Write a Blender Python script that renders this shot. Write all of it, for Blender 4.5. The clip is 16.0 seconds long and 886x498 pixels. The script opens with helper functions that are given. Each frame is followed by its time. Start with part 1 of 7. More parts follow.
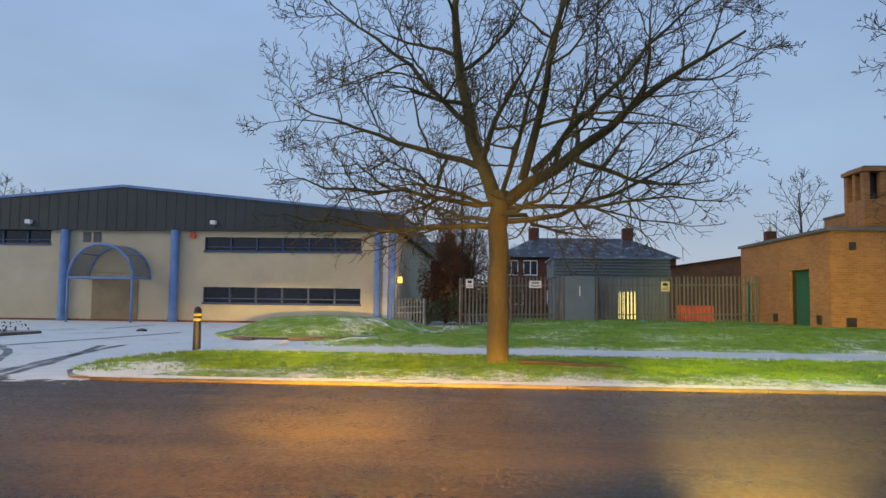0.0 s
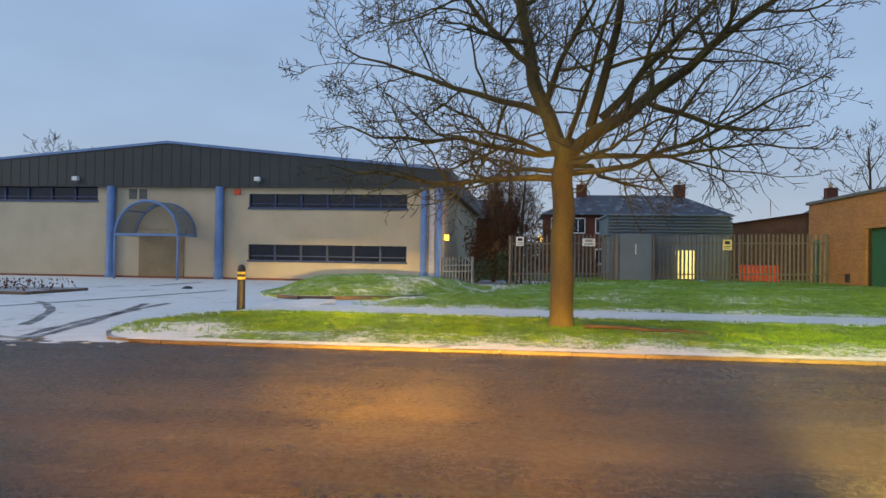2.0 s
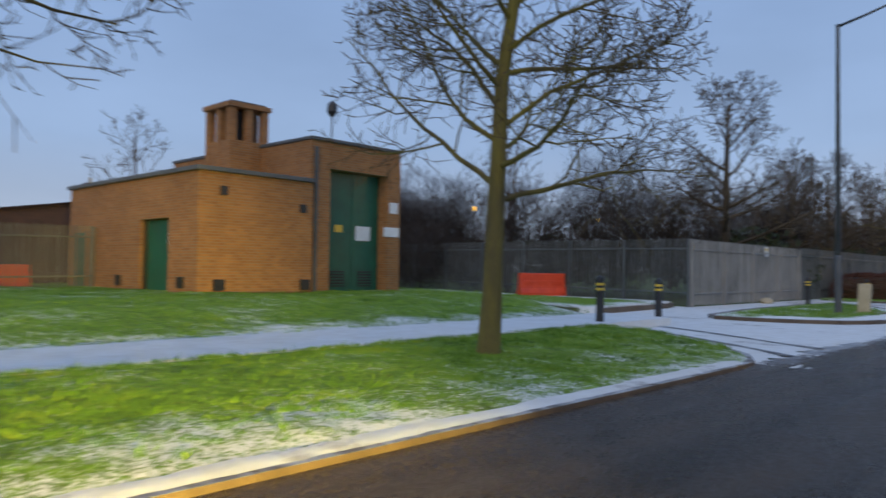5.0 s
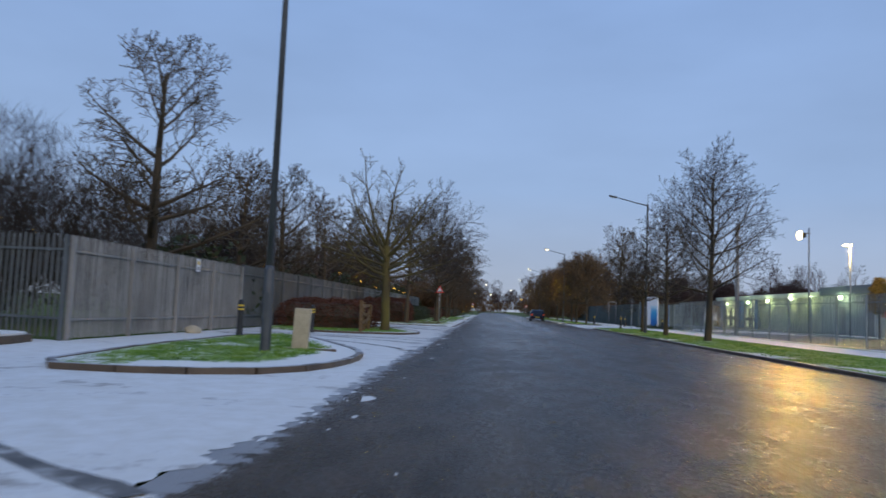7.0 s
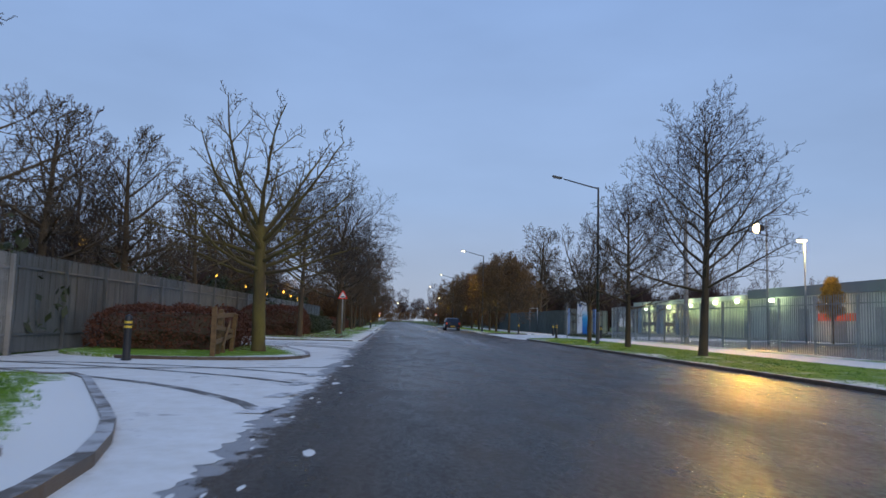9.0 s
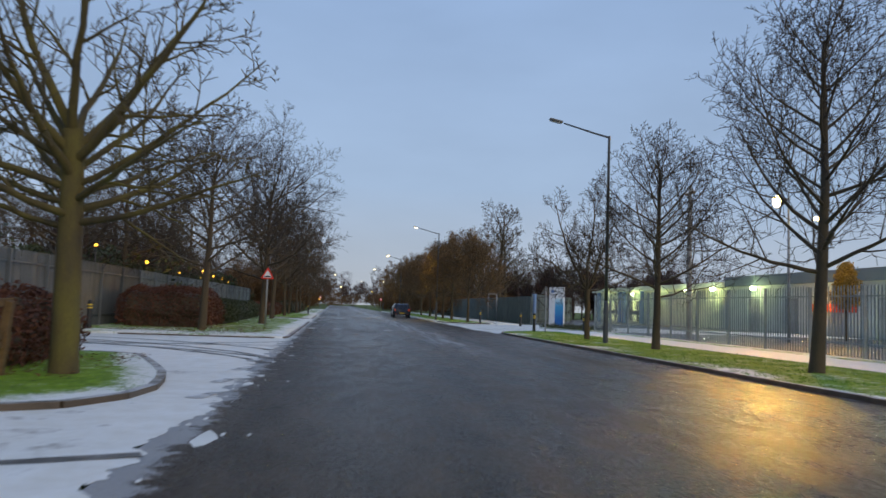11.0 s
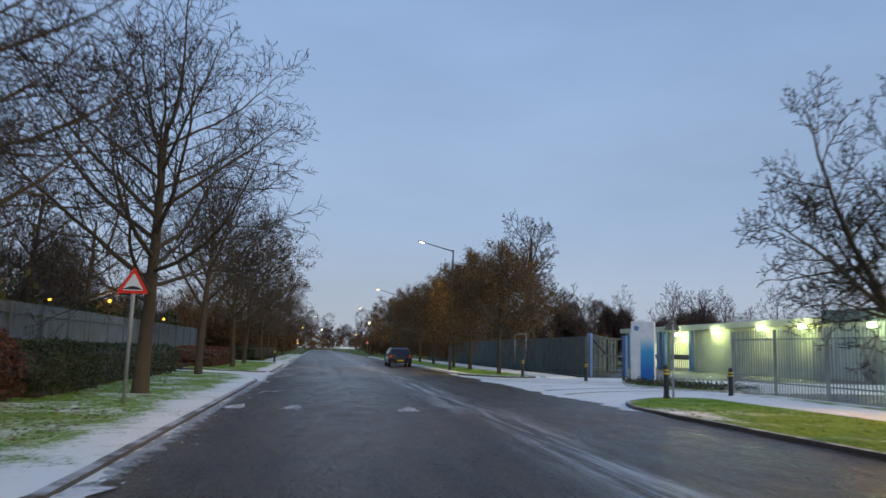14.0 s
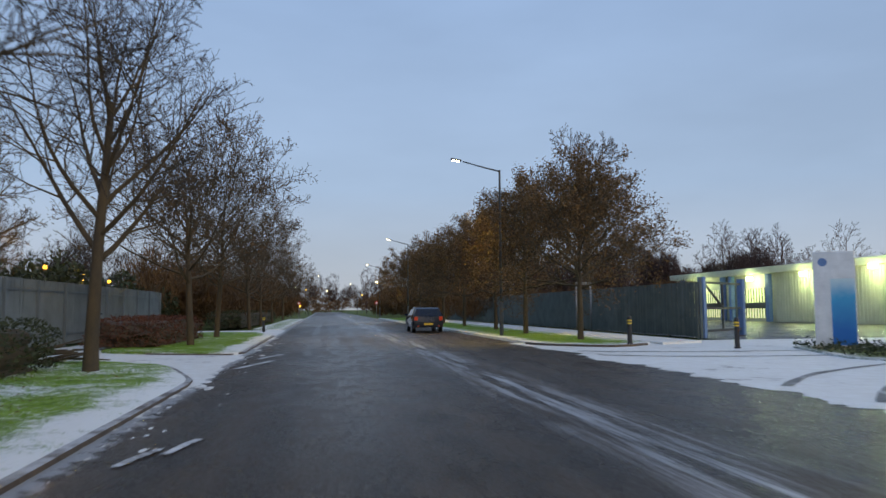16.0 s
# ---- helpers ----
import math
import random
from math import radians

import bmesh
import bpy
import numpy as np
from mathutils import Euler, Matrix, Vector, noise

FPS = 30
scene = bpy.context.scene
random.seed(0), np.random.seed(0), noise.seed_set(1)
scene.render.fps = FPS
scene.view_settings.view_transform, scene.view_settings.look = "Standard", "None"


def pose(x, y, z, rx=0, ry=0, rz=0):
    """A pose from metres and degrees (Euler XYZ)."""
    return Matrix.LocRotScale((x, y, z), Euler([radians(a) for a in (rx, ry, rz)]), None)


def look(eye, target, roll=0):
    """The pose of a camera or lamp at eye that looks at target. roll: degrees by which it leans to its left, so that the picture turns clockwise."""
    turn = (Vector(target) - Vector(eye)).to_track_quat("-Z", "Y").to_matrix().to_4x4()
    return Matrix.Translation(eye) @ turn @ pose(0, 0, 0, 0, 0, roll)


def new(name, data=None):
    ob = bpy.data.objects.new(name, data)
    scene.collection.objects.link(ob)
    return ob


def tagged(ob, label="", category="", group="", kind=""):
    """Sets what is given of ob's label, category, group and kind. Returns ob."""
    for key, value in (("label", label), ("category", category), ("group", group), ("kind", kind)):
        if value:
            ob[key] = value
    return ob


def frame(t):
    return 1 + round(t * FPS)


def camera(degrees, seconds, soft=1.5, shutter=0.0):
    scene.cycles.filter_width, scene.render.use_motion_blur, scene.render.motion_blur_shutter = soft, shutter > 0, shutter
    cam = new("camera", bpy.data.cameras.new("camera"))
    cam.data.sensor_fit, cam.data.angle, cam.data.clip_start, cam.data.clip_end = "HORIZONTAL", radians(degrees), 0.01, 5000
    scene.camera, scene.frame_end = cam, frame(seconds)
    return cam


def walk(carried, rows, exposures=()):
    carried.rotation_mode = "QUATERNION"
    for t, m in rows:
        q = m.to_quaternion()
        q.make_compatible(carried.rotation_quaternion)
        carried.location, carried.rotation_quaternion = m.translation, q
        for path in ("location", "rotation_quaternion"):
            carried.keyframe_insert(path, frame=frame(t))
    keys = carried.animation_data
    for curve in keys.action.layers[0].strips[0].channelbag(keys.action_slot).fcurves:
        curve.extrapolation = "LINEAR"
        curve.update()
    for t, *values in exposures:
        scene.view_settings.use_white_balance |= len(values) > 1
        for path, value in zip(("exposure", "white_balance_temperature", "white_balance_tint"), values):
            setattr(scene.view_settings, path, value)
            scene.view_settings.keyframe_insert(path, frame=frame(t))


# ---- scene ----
cam = camera(62.0, 16.0, 1.5, 0.35)

PATH = [
    (0, (9.424, -31.314, 1.229), (7.433, -31.432, 1.369), 0.7),
    (0.5, (9.334, -31.328, 1.233), (7.341, -31.457, 1.352), 0.5),
    (1, (9.148, -31.411, 1.222), (7.158, -31.596, 1.303), 0.8),
    (1.5, (8.895, -31.502, 1.231), (6.908, -31.721, 1.285), 0.9),
    (2, (8.423, -31.649, 1.232), (6.437, -31.88, 1.257), 0.9),
    (2.5, (7.757, -31.79, 1.238), (5.764, -31.927, 1.317), 1.0),
    (3, (6.821, -31.899, 1.236), (4.83, -31.791, 1.394), 0.9),
    (3.5, (5.687, -31.765, 1.214), (3.732, -31.376, 1.376), 0.9),
    (4, (4.351, -31.369, 1.205), (2.503, -30.613, 1.327), 0.5),
    (4.5, (3.036, -30.461, 1.055), (1.392, -29.325, 1.143), 0.7),
    (5, (2.253, -29.658, 1.159), (0.891, -28.195, 1.217), 0.8),
    (5.2, (1.919, -29.119, 1.11), (0.686, -27.545, 1.172), 1.1),
    (7.3, (0.381, -19.493, 1.029), (0.341, -17.5, 1.199), 2.2),
    (7.5, (0.263, -18.52, 1.015), (0.262, -16.527, 1.191), 2.1),
    (8, (0.176, -16.068, 1.07), (0.236, -14.078, 1.252), 2.1),
    (8.5, (0.047, -13.658, 1.131), (0.146, -11.669, 1.315), 1.8),
    (8.7, (0.001, -12.65, 1.027), (0.11, -10.663, 1.225), 1.6),
    (10.8, (-0.035, -2.555, 1.239), (0.216, -0.576, 1.39), 2.2),
    (11, (0.027, -1.409, 1.218), (0.304, 0.566, 1.376), 2.1),
    (11.5, (0.069, 1.432, 1.27), (0.406, 3.393, 1.476), 1.5),
    (12, (0.14, 4.498, 1.273), (0.488, 6.452, 1.519), 1.4),
    (12.5, (0.207, 7.572, 1.276), (0.552, 9.524, 1.544), 1.4),
    (13, (0.324, 10.753, 1.266), (0.667, 12.704, 1.542), 1.4),
    (13.5, (0.428, 14.129, 1.228), (0.764, 16.081, 1.505), 1.4),
    (14, (0.543, 17.565, 1.279), (0.858, 19.521, 1.554), 1.8),
    (14.5, (0.652, 21.036, 1.303), (0.954, 22.993, 1.577), 1.9),
    (15, (0.7, 24.53, 1.262), (1.0, 26.491, 1.515), 1.8),
    (15.5, (0.796, 28.099, 1.208), (1.115, 30.065, 1.394), -0.1),
    (16, (0.773, 31.644, 1.352), (1.086, 33.612, 1.514), -0.4),
]
walk(cam, [(t, look(eye, target, roll)) for t, eye, target, roll in PATH],
     [(0, 0.0, 6950, 11), (2.5, 0.02, 6950, 11), (4, 0.0, 6800, 14), (5.2, -0.1, 6450, 14), (8.7, -0.06, 6300, 15), (11, 0.02, 7050, 12), (12.3, -0.02, 6800, 13), (13.5, -0.02, 6850, 13), (14.5, 0.02, 7050, 12), (16, 0.08, 7200, 12)])


# ---- world and light ----
SUN_ROT = radians(150)
world = bpy.data.worlds.new("dusk_sky")
scene.world = world
world.use_nodes = True
wn, wl = world.node_tree.nodes, world.node_tree.links
wn.clear()
w_out = wn.new("ShaderNodeOutputWorld")
w_bg = wn.new("ShaderNodeBackground")
w_sky = wn.new("ShaderNodeTexSky")
w_sky.sky_type, w_sky.sun_disc = "NISHITA", False
w_sky.sun_elevation, w_sky.sun_rotation = radians(28), SUN_ROT
w_sky.air_density, w_sky.dust_density, w_sky.ozone_density = 1.0, 2.0, 3.0
# cloud cover: a soft even veil over the clear dusk sky
w_co = wn.new("ShaderNodeTexCoord")
w_sep = wn.new("ShaderNodeSeparateXYZ")
wl.new(w_co.outputs["Generated"], w_sep.inputs[0])
w_ramp = wn.new("ShaderNodeValToRGB")
e = w_ramp.color_ramp.elements
e[0].position, e[0].color = 0.0, (0.455, 0.525, 0.62, 1)
e[1].position, e[1].color = 0.55, (0.25, 0.415, 0.735, 1)
m_el = w_ramp.color_ramp.elements.new(0.16)
m_el.color = (0.34, 0.49, 0.725, 1)
wl.new(w_sep.outputs["Z"], w_ramp.inputs[0])
w_no = wn.new("ShaderNodeTexNoise")
w_no.inputs["Scale"].default_value, w_no.inputs["Detail"].default_value = 2.2, 5
w_map = wn.new("ShaderNodeMapping")
w_map.inputs["Scale"].default_value = (1, 1, 3)
wl.new(w_co.outputs["Generated"], w_map.inputs[0])
wl.new(w_map.outputs[0], w_no.inputs["Vector"])
w_nr = wn.new("ShaderNodeMapRange")
w_nr.inputs["From Min"].default_value, w_nr.inputs["From Max"].default_value = 0.3, 0.7
w_nr.inputs["To Min"].default_value, w_nr.inputs["To Max"].default_value = 0.9, 1.08
wl.new(w_no.outputs[0], w_nr.inputs[0])
w_cl = wn.new("ShaderNodeVectorMath")
w_cl.operation = "SCALE"
wl.new(w_ramp.outputs[0], w_cl.inputs[0])
wl.new(w_nr.outputs[0], w_cl.inputs["Scale"])
w_ss = wn.new("ShaderNodeVectorMath")
w_ss.operation = "SCALE"
w_ss.inputs["Scale"].default_value = 0.05
wl.new(w_sky.outputs[0], w_ss.inputs[0])
w_mix = wn.new("ShaderNodeMix")
w_mix.data_type = "RGBA"
w_mix.inputs["Factor"].default_value = 0.9
wl.new(w_ss.outputs[0], w_mix.inputs["A"])
wl.new(w_cl.outputs[0], w_mix.inputs["B"])
wl.new(w_mix.outputs["Result"], w_bg.inputs["Color"])
w_bg.inputs["Strength"].default_value = 1.06
wl.new(w_bg.outputs[0], w_out.inputs[0])

sun = bpy.data.lights.new("sun", "SUN")
sun.energy, sun.angle, sun.color = 0.95, radians(35), (1.0, 0.86, 0.64)
sun_ob = new("sun", sun)
sun_ob.matrix_world = pose(0, 0, 40, 62, 0, 30)


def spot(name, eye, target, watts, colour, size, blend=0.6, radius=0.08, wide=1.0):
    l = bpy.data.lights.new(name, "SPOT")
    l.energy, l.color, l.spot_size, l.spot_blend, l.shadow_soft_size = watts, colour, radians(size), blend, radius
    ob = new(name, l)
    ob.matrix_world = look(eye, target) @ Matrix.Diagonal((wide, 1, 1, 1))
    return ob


def point(name, eye, watts, colour, radius=0.15):
    l = bpy.data.lights.new(name, "POINT")
    l.energy, l.color, l.shadow_soft_size = watts, colour, radius
    ob = new(name, l)
    ob.location = eye
    return ob


# fixed stand-in spots for the camera car's dipped beams; no car is built
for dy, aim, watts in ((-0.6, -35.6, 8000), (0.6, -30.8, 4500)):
    spot("standin_beam", (7.7, -31.4 + dy, 0.66), (-4.0, aim, -0.5), watts, (1.0, 0.54, 0.08), 12, 0.9, 0.06, 6.0)


# extra spot with no lamp of its own, added to brighten the verge grass
spot("verge_fill", (7.7, -30.8, 0.66), (-4.5, -26.0, 0.15), 19000, (1.0, 0.77, 0.13), 28, 0.95, 0.06)
# added stand-in spots that brighten the foot of the office wall
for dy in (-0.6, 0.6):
    spot("standin_level", (7.7, -31.4 + dy, 0.66), (-27.0, -41.0 + dy, 0.45), 16000, (1.0, 0.66, 0.16), 5.5, 0.7, 0.06, 3.2)
# two added stand-in spots that lay warm pools on the road
spot("standin_near", (7.7, -31.9, 0.66), (3.2, -33.0, 0.0), 4600, (1.0, 0.47, 0.01), 34, 0.9, 0.06, 2.2)
spot("standin_low", (7.7, -31.4, 0.66), (1.5, -33.1, 0.0), 30000, (1.0, 0.55, 0.03), 5.5, 0.95, 0.06, 4.5)
# added stand-in spill that brightens the trunk and limbs of the near tree
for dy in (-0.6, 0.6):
    spot("standin_spill", (7.7, -31.4 + dy, 0.66), (-4.0, -31.4, 0.9), 2600, (1.0, 0.52, 0.12), 34, 0.95, 0.06)


# ---- materials ----
def mat_new(name):
    m = bpy.data.materials.new(name)
    m.use_nodes = True
    nt = m.node_tree
    return m, nt, nt.nodes["Principled BSDF"]


def noise_of(nt, scale, detail=4, rough=0.6, stretch=(1, 1, 1)):
    co = nt.nodes.new("ShaderNodeNewGeometry")
    mp = nt.nodes.new("ShaderNodeMapping")
    mp.inputs["Scale"].default_value = stretch
    nt.links.new(co.outputs["Position"], mp.inputs[0])
    n = nt.nodes.new("ShaderNodeTexNoise")
    n.inputs["Scale"].default_value, n.inputs["Detail"].default_value, n.inputs["Roughness"].default_value = scale, detail, rough
    nt.links.new(mp.outputs[0], n.inputs["Vector"])
    return n.outputs[0]


def ramp(nt, fac, stops):
    r = nt.nodes.new("ShaderNodeValToRGB")
    el = r.color_ramp.elements
    el[0].position, el[0].color = stops[0][0], (*stops[0][1], 1)
    el[1].position, el[1].color = stops[-1][0], (*stops[-1][1], 1)
    for p, c in stops[1:-1]:
        k = el.new(p)
        k.color = (*c, 1)
    nt.links.new(fac, r.inputs[0])
    return r.outputs[0]


def ramp1(nt, fac, a, b, lo=0.0, hi=1.0):
    r = nt.nodes.new("ShaderNodeMapRange")
    for k, v in (("From Min", a), ("From Max", b), ("To Min", lo), ("To Max", hi)):
        r.inputs[k].default_value = v
    nt.links.new(fac, r.inputs[0])
    return r.outputs[0]


def mixc(nt, fac, a, b, mode="MIX"):
    m = nt.nodes.new("ShaderNodeMix")
    m.data_type, m.blend_type = "RGBA", mode
    for key, v in (("Factor", fac), ("A", a), ("B", b)):
        if isinstance(v, (int, float)):
            m.inputs[key].default_value = v
        elif isinstance(v, tuple):
            m.inputs[key].default_value = (*v, 1)
        else:
            nt.links.new(v, m.inputs[key])
    return m.outputs["Result"]


def calc(nt, op, a, b=0.0):
    m = nt.nodes.new("ShaderNodeMath")
    m.operation = op
    m.use_clamp = False
    for i, v in enumerate((a, b)):
        if isinstance(v, (int, float)):
            m.inputs[i].default_value = v
        else:
            nt.links.new(v, m.inputs[i])
    return m.outputs[0]


def bump(nt, bsdf, height, strength=0.3, dist=0.02):
    b = nt.nodes.new("ShaderNodeBump")
    b.inputs["Strength"].default_value, b.inputs["Distance"].default_value = strength, dist
    nt.links.new(height, b.inputs["Height"])
    nt.links.new(b.outputs[0], bsdf.inputs["Normal"])


def coords(nt):
    g = nt.nodes.new("ShaderNodeNewGeometry")
    s = nt.nodes.new("ShaderNodeSeparateXYZ")
    nt.links.new(g.outputs["Position"], s.inputs[0])
    return s.outputs


def surface(name, stops, scale=6.0, rough=0.7, fine=60.0, bumps=0.2, metal=0.0, spec=0.5, stretch=(1, 1, 1), per_piece=0.0):
    """A worn surface: colour at two scales, fine relief, uneven gloss."""
    m, nt, b = mat_new(name)
    big, small = noise_of(nt, scale, 5, 0.6, stretch), noise_of(nt, fine, 4, 0.7, stretch)
    col = ramp(nt, big, stops)
    col = mixc(nt, 0.5, col, ramp(nt, small, [(0.3, (0.35, 0.35, 0.35)), (0.7, (0.65, 0.65, 0.65))]), "OVERLAY")
    if per_piece:
        oi = nt.nodes.new("ShaderNodeObjectInfo")
        v = ramp1(nt, oi.outputs["Random"], 0, 1, 1 - per_piece, 1 + per_piece)
        sc = nt.nodes.new("ShaderNodeVectorMath")
        sc.operation = "SCALE"
        nt.links.new(col, sc.inputs[0])
        nt.links.new(v, sc.inputs["Scale"])
        col = sc.outputs[0]
    nt.links.new(col, b.inputs["Base Color"])
    nt.links.new(ramp1(nt, big, 0.3, 0.7, max(rough - 0.12, 0.04), min(rough + 0.12, 1)), b.inputs["Roughness"])
    b.inputs["Metallic"].default_value = metal
    b.inputs["Specular IOR Level"].default_value = spec
    if bumps:
        bump(nt, b, small, bumps, 0.01)
    return m


def glow(name, colour, strength):
    m, nt, b = mat_new(name)
    b.inputs["Base Color"].default_value = (*colour, 1)
    b.inputs["Emission Color"].default_value = (*colour, 1)
    b.inputs["Emission Strength"].default_value = strength
    return m


def grass_mat(name, snow_lo, snow_hi, green=((0.055, 0.13, 0.006), (0.135, 0.29, 0.008), (0.27, 0.41, 0.015))):
    m, nt, b = mat_new(name)
    big, mid, fine = noise_of(nt, 0.55, 4), noise_of(nt, 3.0, 5, 0.65), noise_of(nt, 55, 4, 0.7)
    col = ramp(nt, mid, [(0.3, green[0]), (0.5, green[1]), (0.72, green[2])])
    col = mixc(nt, ramp1(nt, fine, 0.35, 0.7), col, (0.165, 0.23, 0.02), "MIX")
    # old straw in some clumps, a darker green between others
    col = mixc(nt, ramp1(nt, noise_of(nt, 5.5, 6, 0.8), 0.57, 0.7, 0, 0.45), col, (0.34, 0.30, 0.06))
    col = mixc(nt, ramp1(nt, noise_of(nt, 13, 5, 0.75), 0.57, 0.68, 0, 0.65), col, (0.045, 0.07, 0.01))
    col = mixc(nt, 0.45, col, ramp(nt, fine, [(0.3, (0.3, 0.3, 0.3)), (0.7, (0.7, 0.7, 0.7))]), "OVERLAY")
    s = calc(nt, "ADD", calc(nt, "MULTIPLY", big, 0.38), calc(nt, "ADD", calc(nt, "MULTIPLY", mid, 0.24), calc(nt, "MULTIPLY", noise_of(nt, 7, 6, 0.8), 0.38)))
    # loose flakes caught on the blades
    s = calc(nt, "ADD", s, calc(nt, "MULTIPLY", calc(nt, "SUBTRACT", noise_of(nt, 24, 5, 0.75), 0.5), 0.55))
    # dark between tufts, bright on tips: shade and highlights painted into the colour
    tuft_shade = noise_of(nt, 9, 4, 0.7)
    col = mixc(nt, 0.5, col, ramp(nt, tuft_shade, [(0.34, (0.14, 0.14, 0.16)), (0.66, (0.8, 0.82, 0.62))]), "OVERLAY")
    edge = nt.nodes.new("ShaderNodeAttribute")
    edge.attribute_name = "dust"
    s = calc(nt, "ADD", s, calc(nt, "MULTIPLY", edge.outputs["Fac"], 0.2))
    cover = ramp1(nt, s, snow_lo, snow_hi, 0, 0.96)
    col = mixc(nt, cover, col, (0.80, 0.80, 0.78))
    nt.links.new(col, b.inputs["Base Color"])
    b.inputs["Roughness"].default_value = 0.85
    b.inputs["Specular IOR Level"].default_value = 0.25
    bump(nt, b, fine, 0.4, 0.03)
    return m


def snow_mat(name, tint=(0.80, 0.80, 0.78), bare=0.0, under=(0.22, 0.18, 0.14)):
    m, nt, b = mat_new(name)
    big, mid, fine = noise_of(nt, 0.5, 4), noise_of(nt, 2.6, 6, 0.7), noise_of(nt, 40, 4, 0.7)
    # wheel ruts that follow the drives, bent by a slow noise
    col = mixc(nt, ramp1(nt, mid, 0.35, 0.65), tuple(c * k for c, k in zip(tint, (0.86, 0.84, 0.8))), tint)
    thin = ramp1(nt, calc(nt, "ADD", calc(nt, "MULTIPLY", big, 0.5), calc(nt, "MULTIPLY", mid, 0.5)), 0.60 - bare, 0.68 - bare)
    col = mixc(nt, calc(nt, "MULTIPLY", thin, 0.75), col, under)
    nt.links.new(col, b.inputs["Base Color"])
    b.inputs["Roughness"].default_value = 0.6
    bump(nt, b, calc(nt, "ADD", mid, calc(nt, "MULTIPLY", fine, 0.3)), 0.5, 0.03)
    return m


def road_mat():
    m, nt, b = mat_new("wet_asphalt")
    x, y, z = coords(nt)
    big, mid, fine = noise_of(nt, 0.35, 5, 0.6, (1, 0.25, 1)), noise_of(nt, 2.2, 6, 0.65, (1, 0.45, 1)), noise_of(nt, 130, 3, 0.7)
    col = ramp(nt, mid, [(0.3, (0.036, 0.024, 0.015)), (0.55, (0.07, 0.047, 0.029)), (0.75, (0.112, 0.077, 0.05))])
    col = mixc(nt, ramp1(nt, fine, 0.45, 0.75, 0, 0.5), col, (0.08, 0.068, 0.056))
    lane = calc(nt, "ABSOLUTE", calc(nt, "SUBTRACT", calc(nt, "PINGPONG", calc(nt, "ADD", x, 1.2), 0.95), 0.5))
    worn = calc(nt, "MULTIPLY", ramp1(nt, lane, 0.1, 0.4, 0.6, 0.0), ramp1(nt, big, 0.35, 0.6))
    col = mixc(nt, worn, col, (0.014, 0.012, 0.011))
    patch_n = noise_of(nt, 0.22, 3, 0.5, (1.5, 0.4, 1))
    col = mixc(nt, ramp1(nt, patch_n, 0.54, 0.57, 0, 0.4), col, (0.08, 0.064, 0.05))
    drag = noise_of(nt, 2.4, 5, 0.7, (2.2, 0.10, 1))
    col = mixc(nt, ramp1(nt, drag, 0.52, 0.7, 0, 0.55), col, (0.105, 0.086, 0.068))
    # pale grit specks; the sparkle of wet stone is painted into their tone
    grit_sparkle = noise_of(nt, 16, 3, 0.8)
    col = mixc(nt, ramp1(nt, grit_sparkle, 0.63, 0.7, 0, 0.7), col, (0.26, 0.235, 0.21))
    # thawing snow left between the wheel lanes, in streaks along the road
    streak = noise_of(nt, 3.0, 6, 0.7, (1.6, 0.06, 1))
    off = calc(nt, "ABSOLUTE", calc(nt, "SUBTRACT", x, 4.0))
    mid_lane = ramp1(nt, off, 0.15, 0.9, 1, 0)
    along = ramp1(nt, y, 14, 26, 0, 1)
    salt = calc(nt, "MULTIPLY", calc(nt, "MULTIPLY", mid_lane, along), ramp1(nt, streak, 0.46, 0.66, 0, 0.8))
    # snow against both kerbs and at the drive mouths
    wob = calc(nt, "MULTIPLY", calc(nt, "SUBTRACT", noise_of(nt, 2.3, 8, 0.85), 0.5), 1.5)
    clear = calc(nt, "MAXIMUM", ramp1(nt, y, -20.5, -17.5), ramp1(nt, y, -37.5, -39.5))
    left = calc(nt, "MULTIPLY", clear, ramp1(nt, calc(nt, "ADD", calc(nt, "ADD", x, calc(nt, "MULTIPLY", y, 0.0061)), wob), -1.14, -1.2, 0, 0.5))
    right = calc(nt, "MULTIPLY", ramp1(nt, x, 8.5, 8.6, 1, 0), ramp1(nt, calc(nt, "ADD", x, wob), 8.1, 8.4, 0, 0.5))
    snow = calc(nt, "MAXIMUM", calc(nt, "MAXIMUM", left, right), salt)
    col = mixc(nt, snow, col, (0.62, 0.64, 0.67))
    nt.links.new(col, b.inputs["Base Color"])
    wet = calc(nt, "ADD", calc(nt, "SUBTRACT", ramp1(nt, calc(nt, "ADD", calc(nt, "MULTIPLY", big, 0.5), calc(nt, "MULTIPLY", mid, 0.5)), 0.38, 0.62, 0.12, 0.44), calc(nt, "MULTIPLY", worn, 0.1)), ramp1(nt, grit_sparkle, 0.45, 0.65, 0, 0.3))
    nt.links.new(calc(nt, "MAXIMUM", wet, calc(nt, "MULTIPLY", snow, 0.8)), b.inputs["Roughness"])
    b.inputs["Specular IOR Level"].default_value = 0.22
    bump(nt, b, calc(nt, "ADD", calc(nt, "ADD", fine, grit_sparkle), calc(nt, "MULTIPLY", mid, 0.6)), 0.7, 0.012)
    return m


M = {}
M["road"] = road_mat()
M["grass"] = grass_mat("dusted_grass", 0.57, 0.67)
M["bank"] = grass_mat("bank_grass", 0.555, 0.665)
M["field"] = grass_mat("far_ground", 0.6, 0.75, ((0.02, 0.022, 0.012), (0.03, 0.032, 0.016), (0.05, 0.048, 0.028)))
M["snow"] = snow_mat("trodden_snow", bare=0.045)
M["path"] = snow_mat("path_snow", bare=-0.04)
M["kerb"] = None
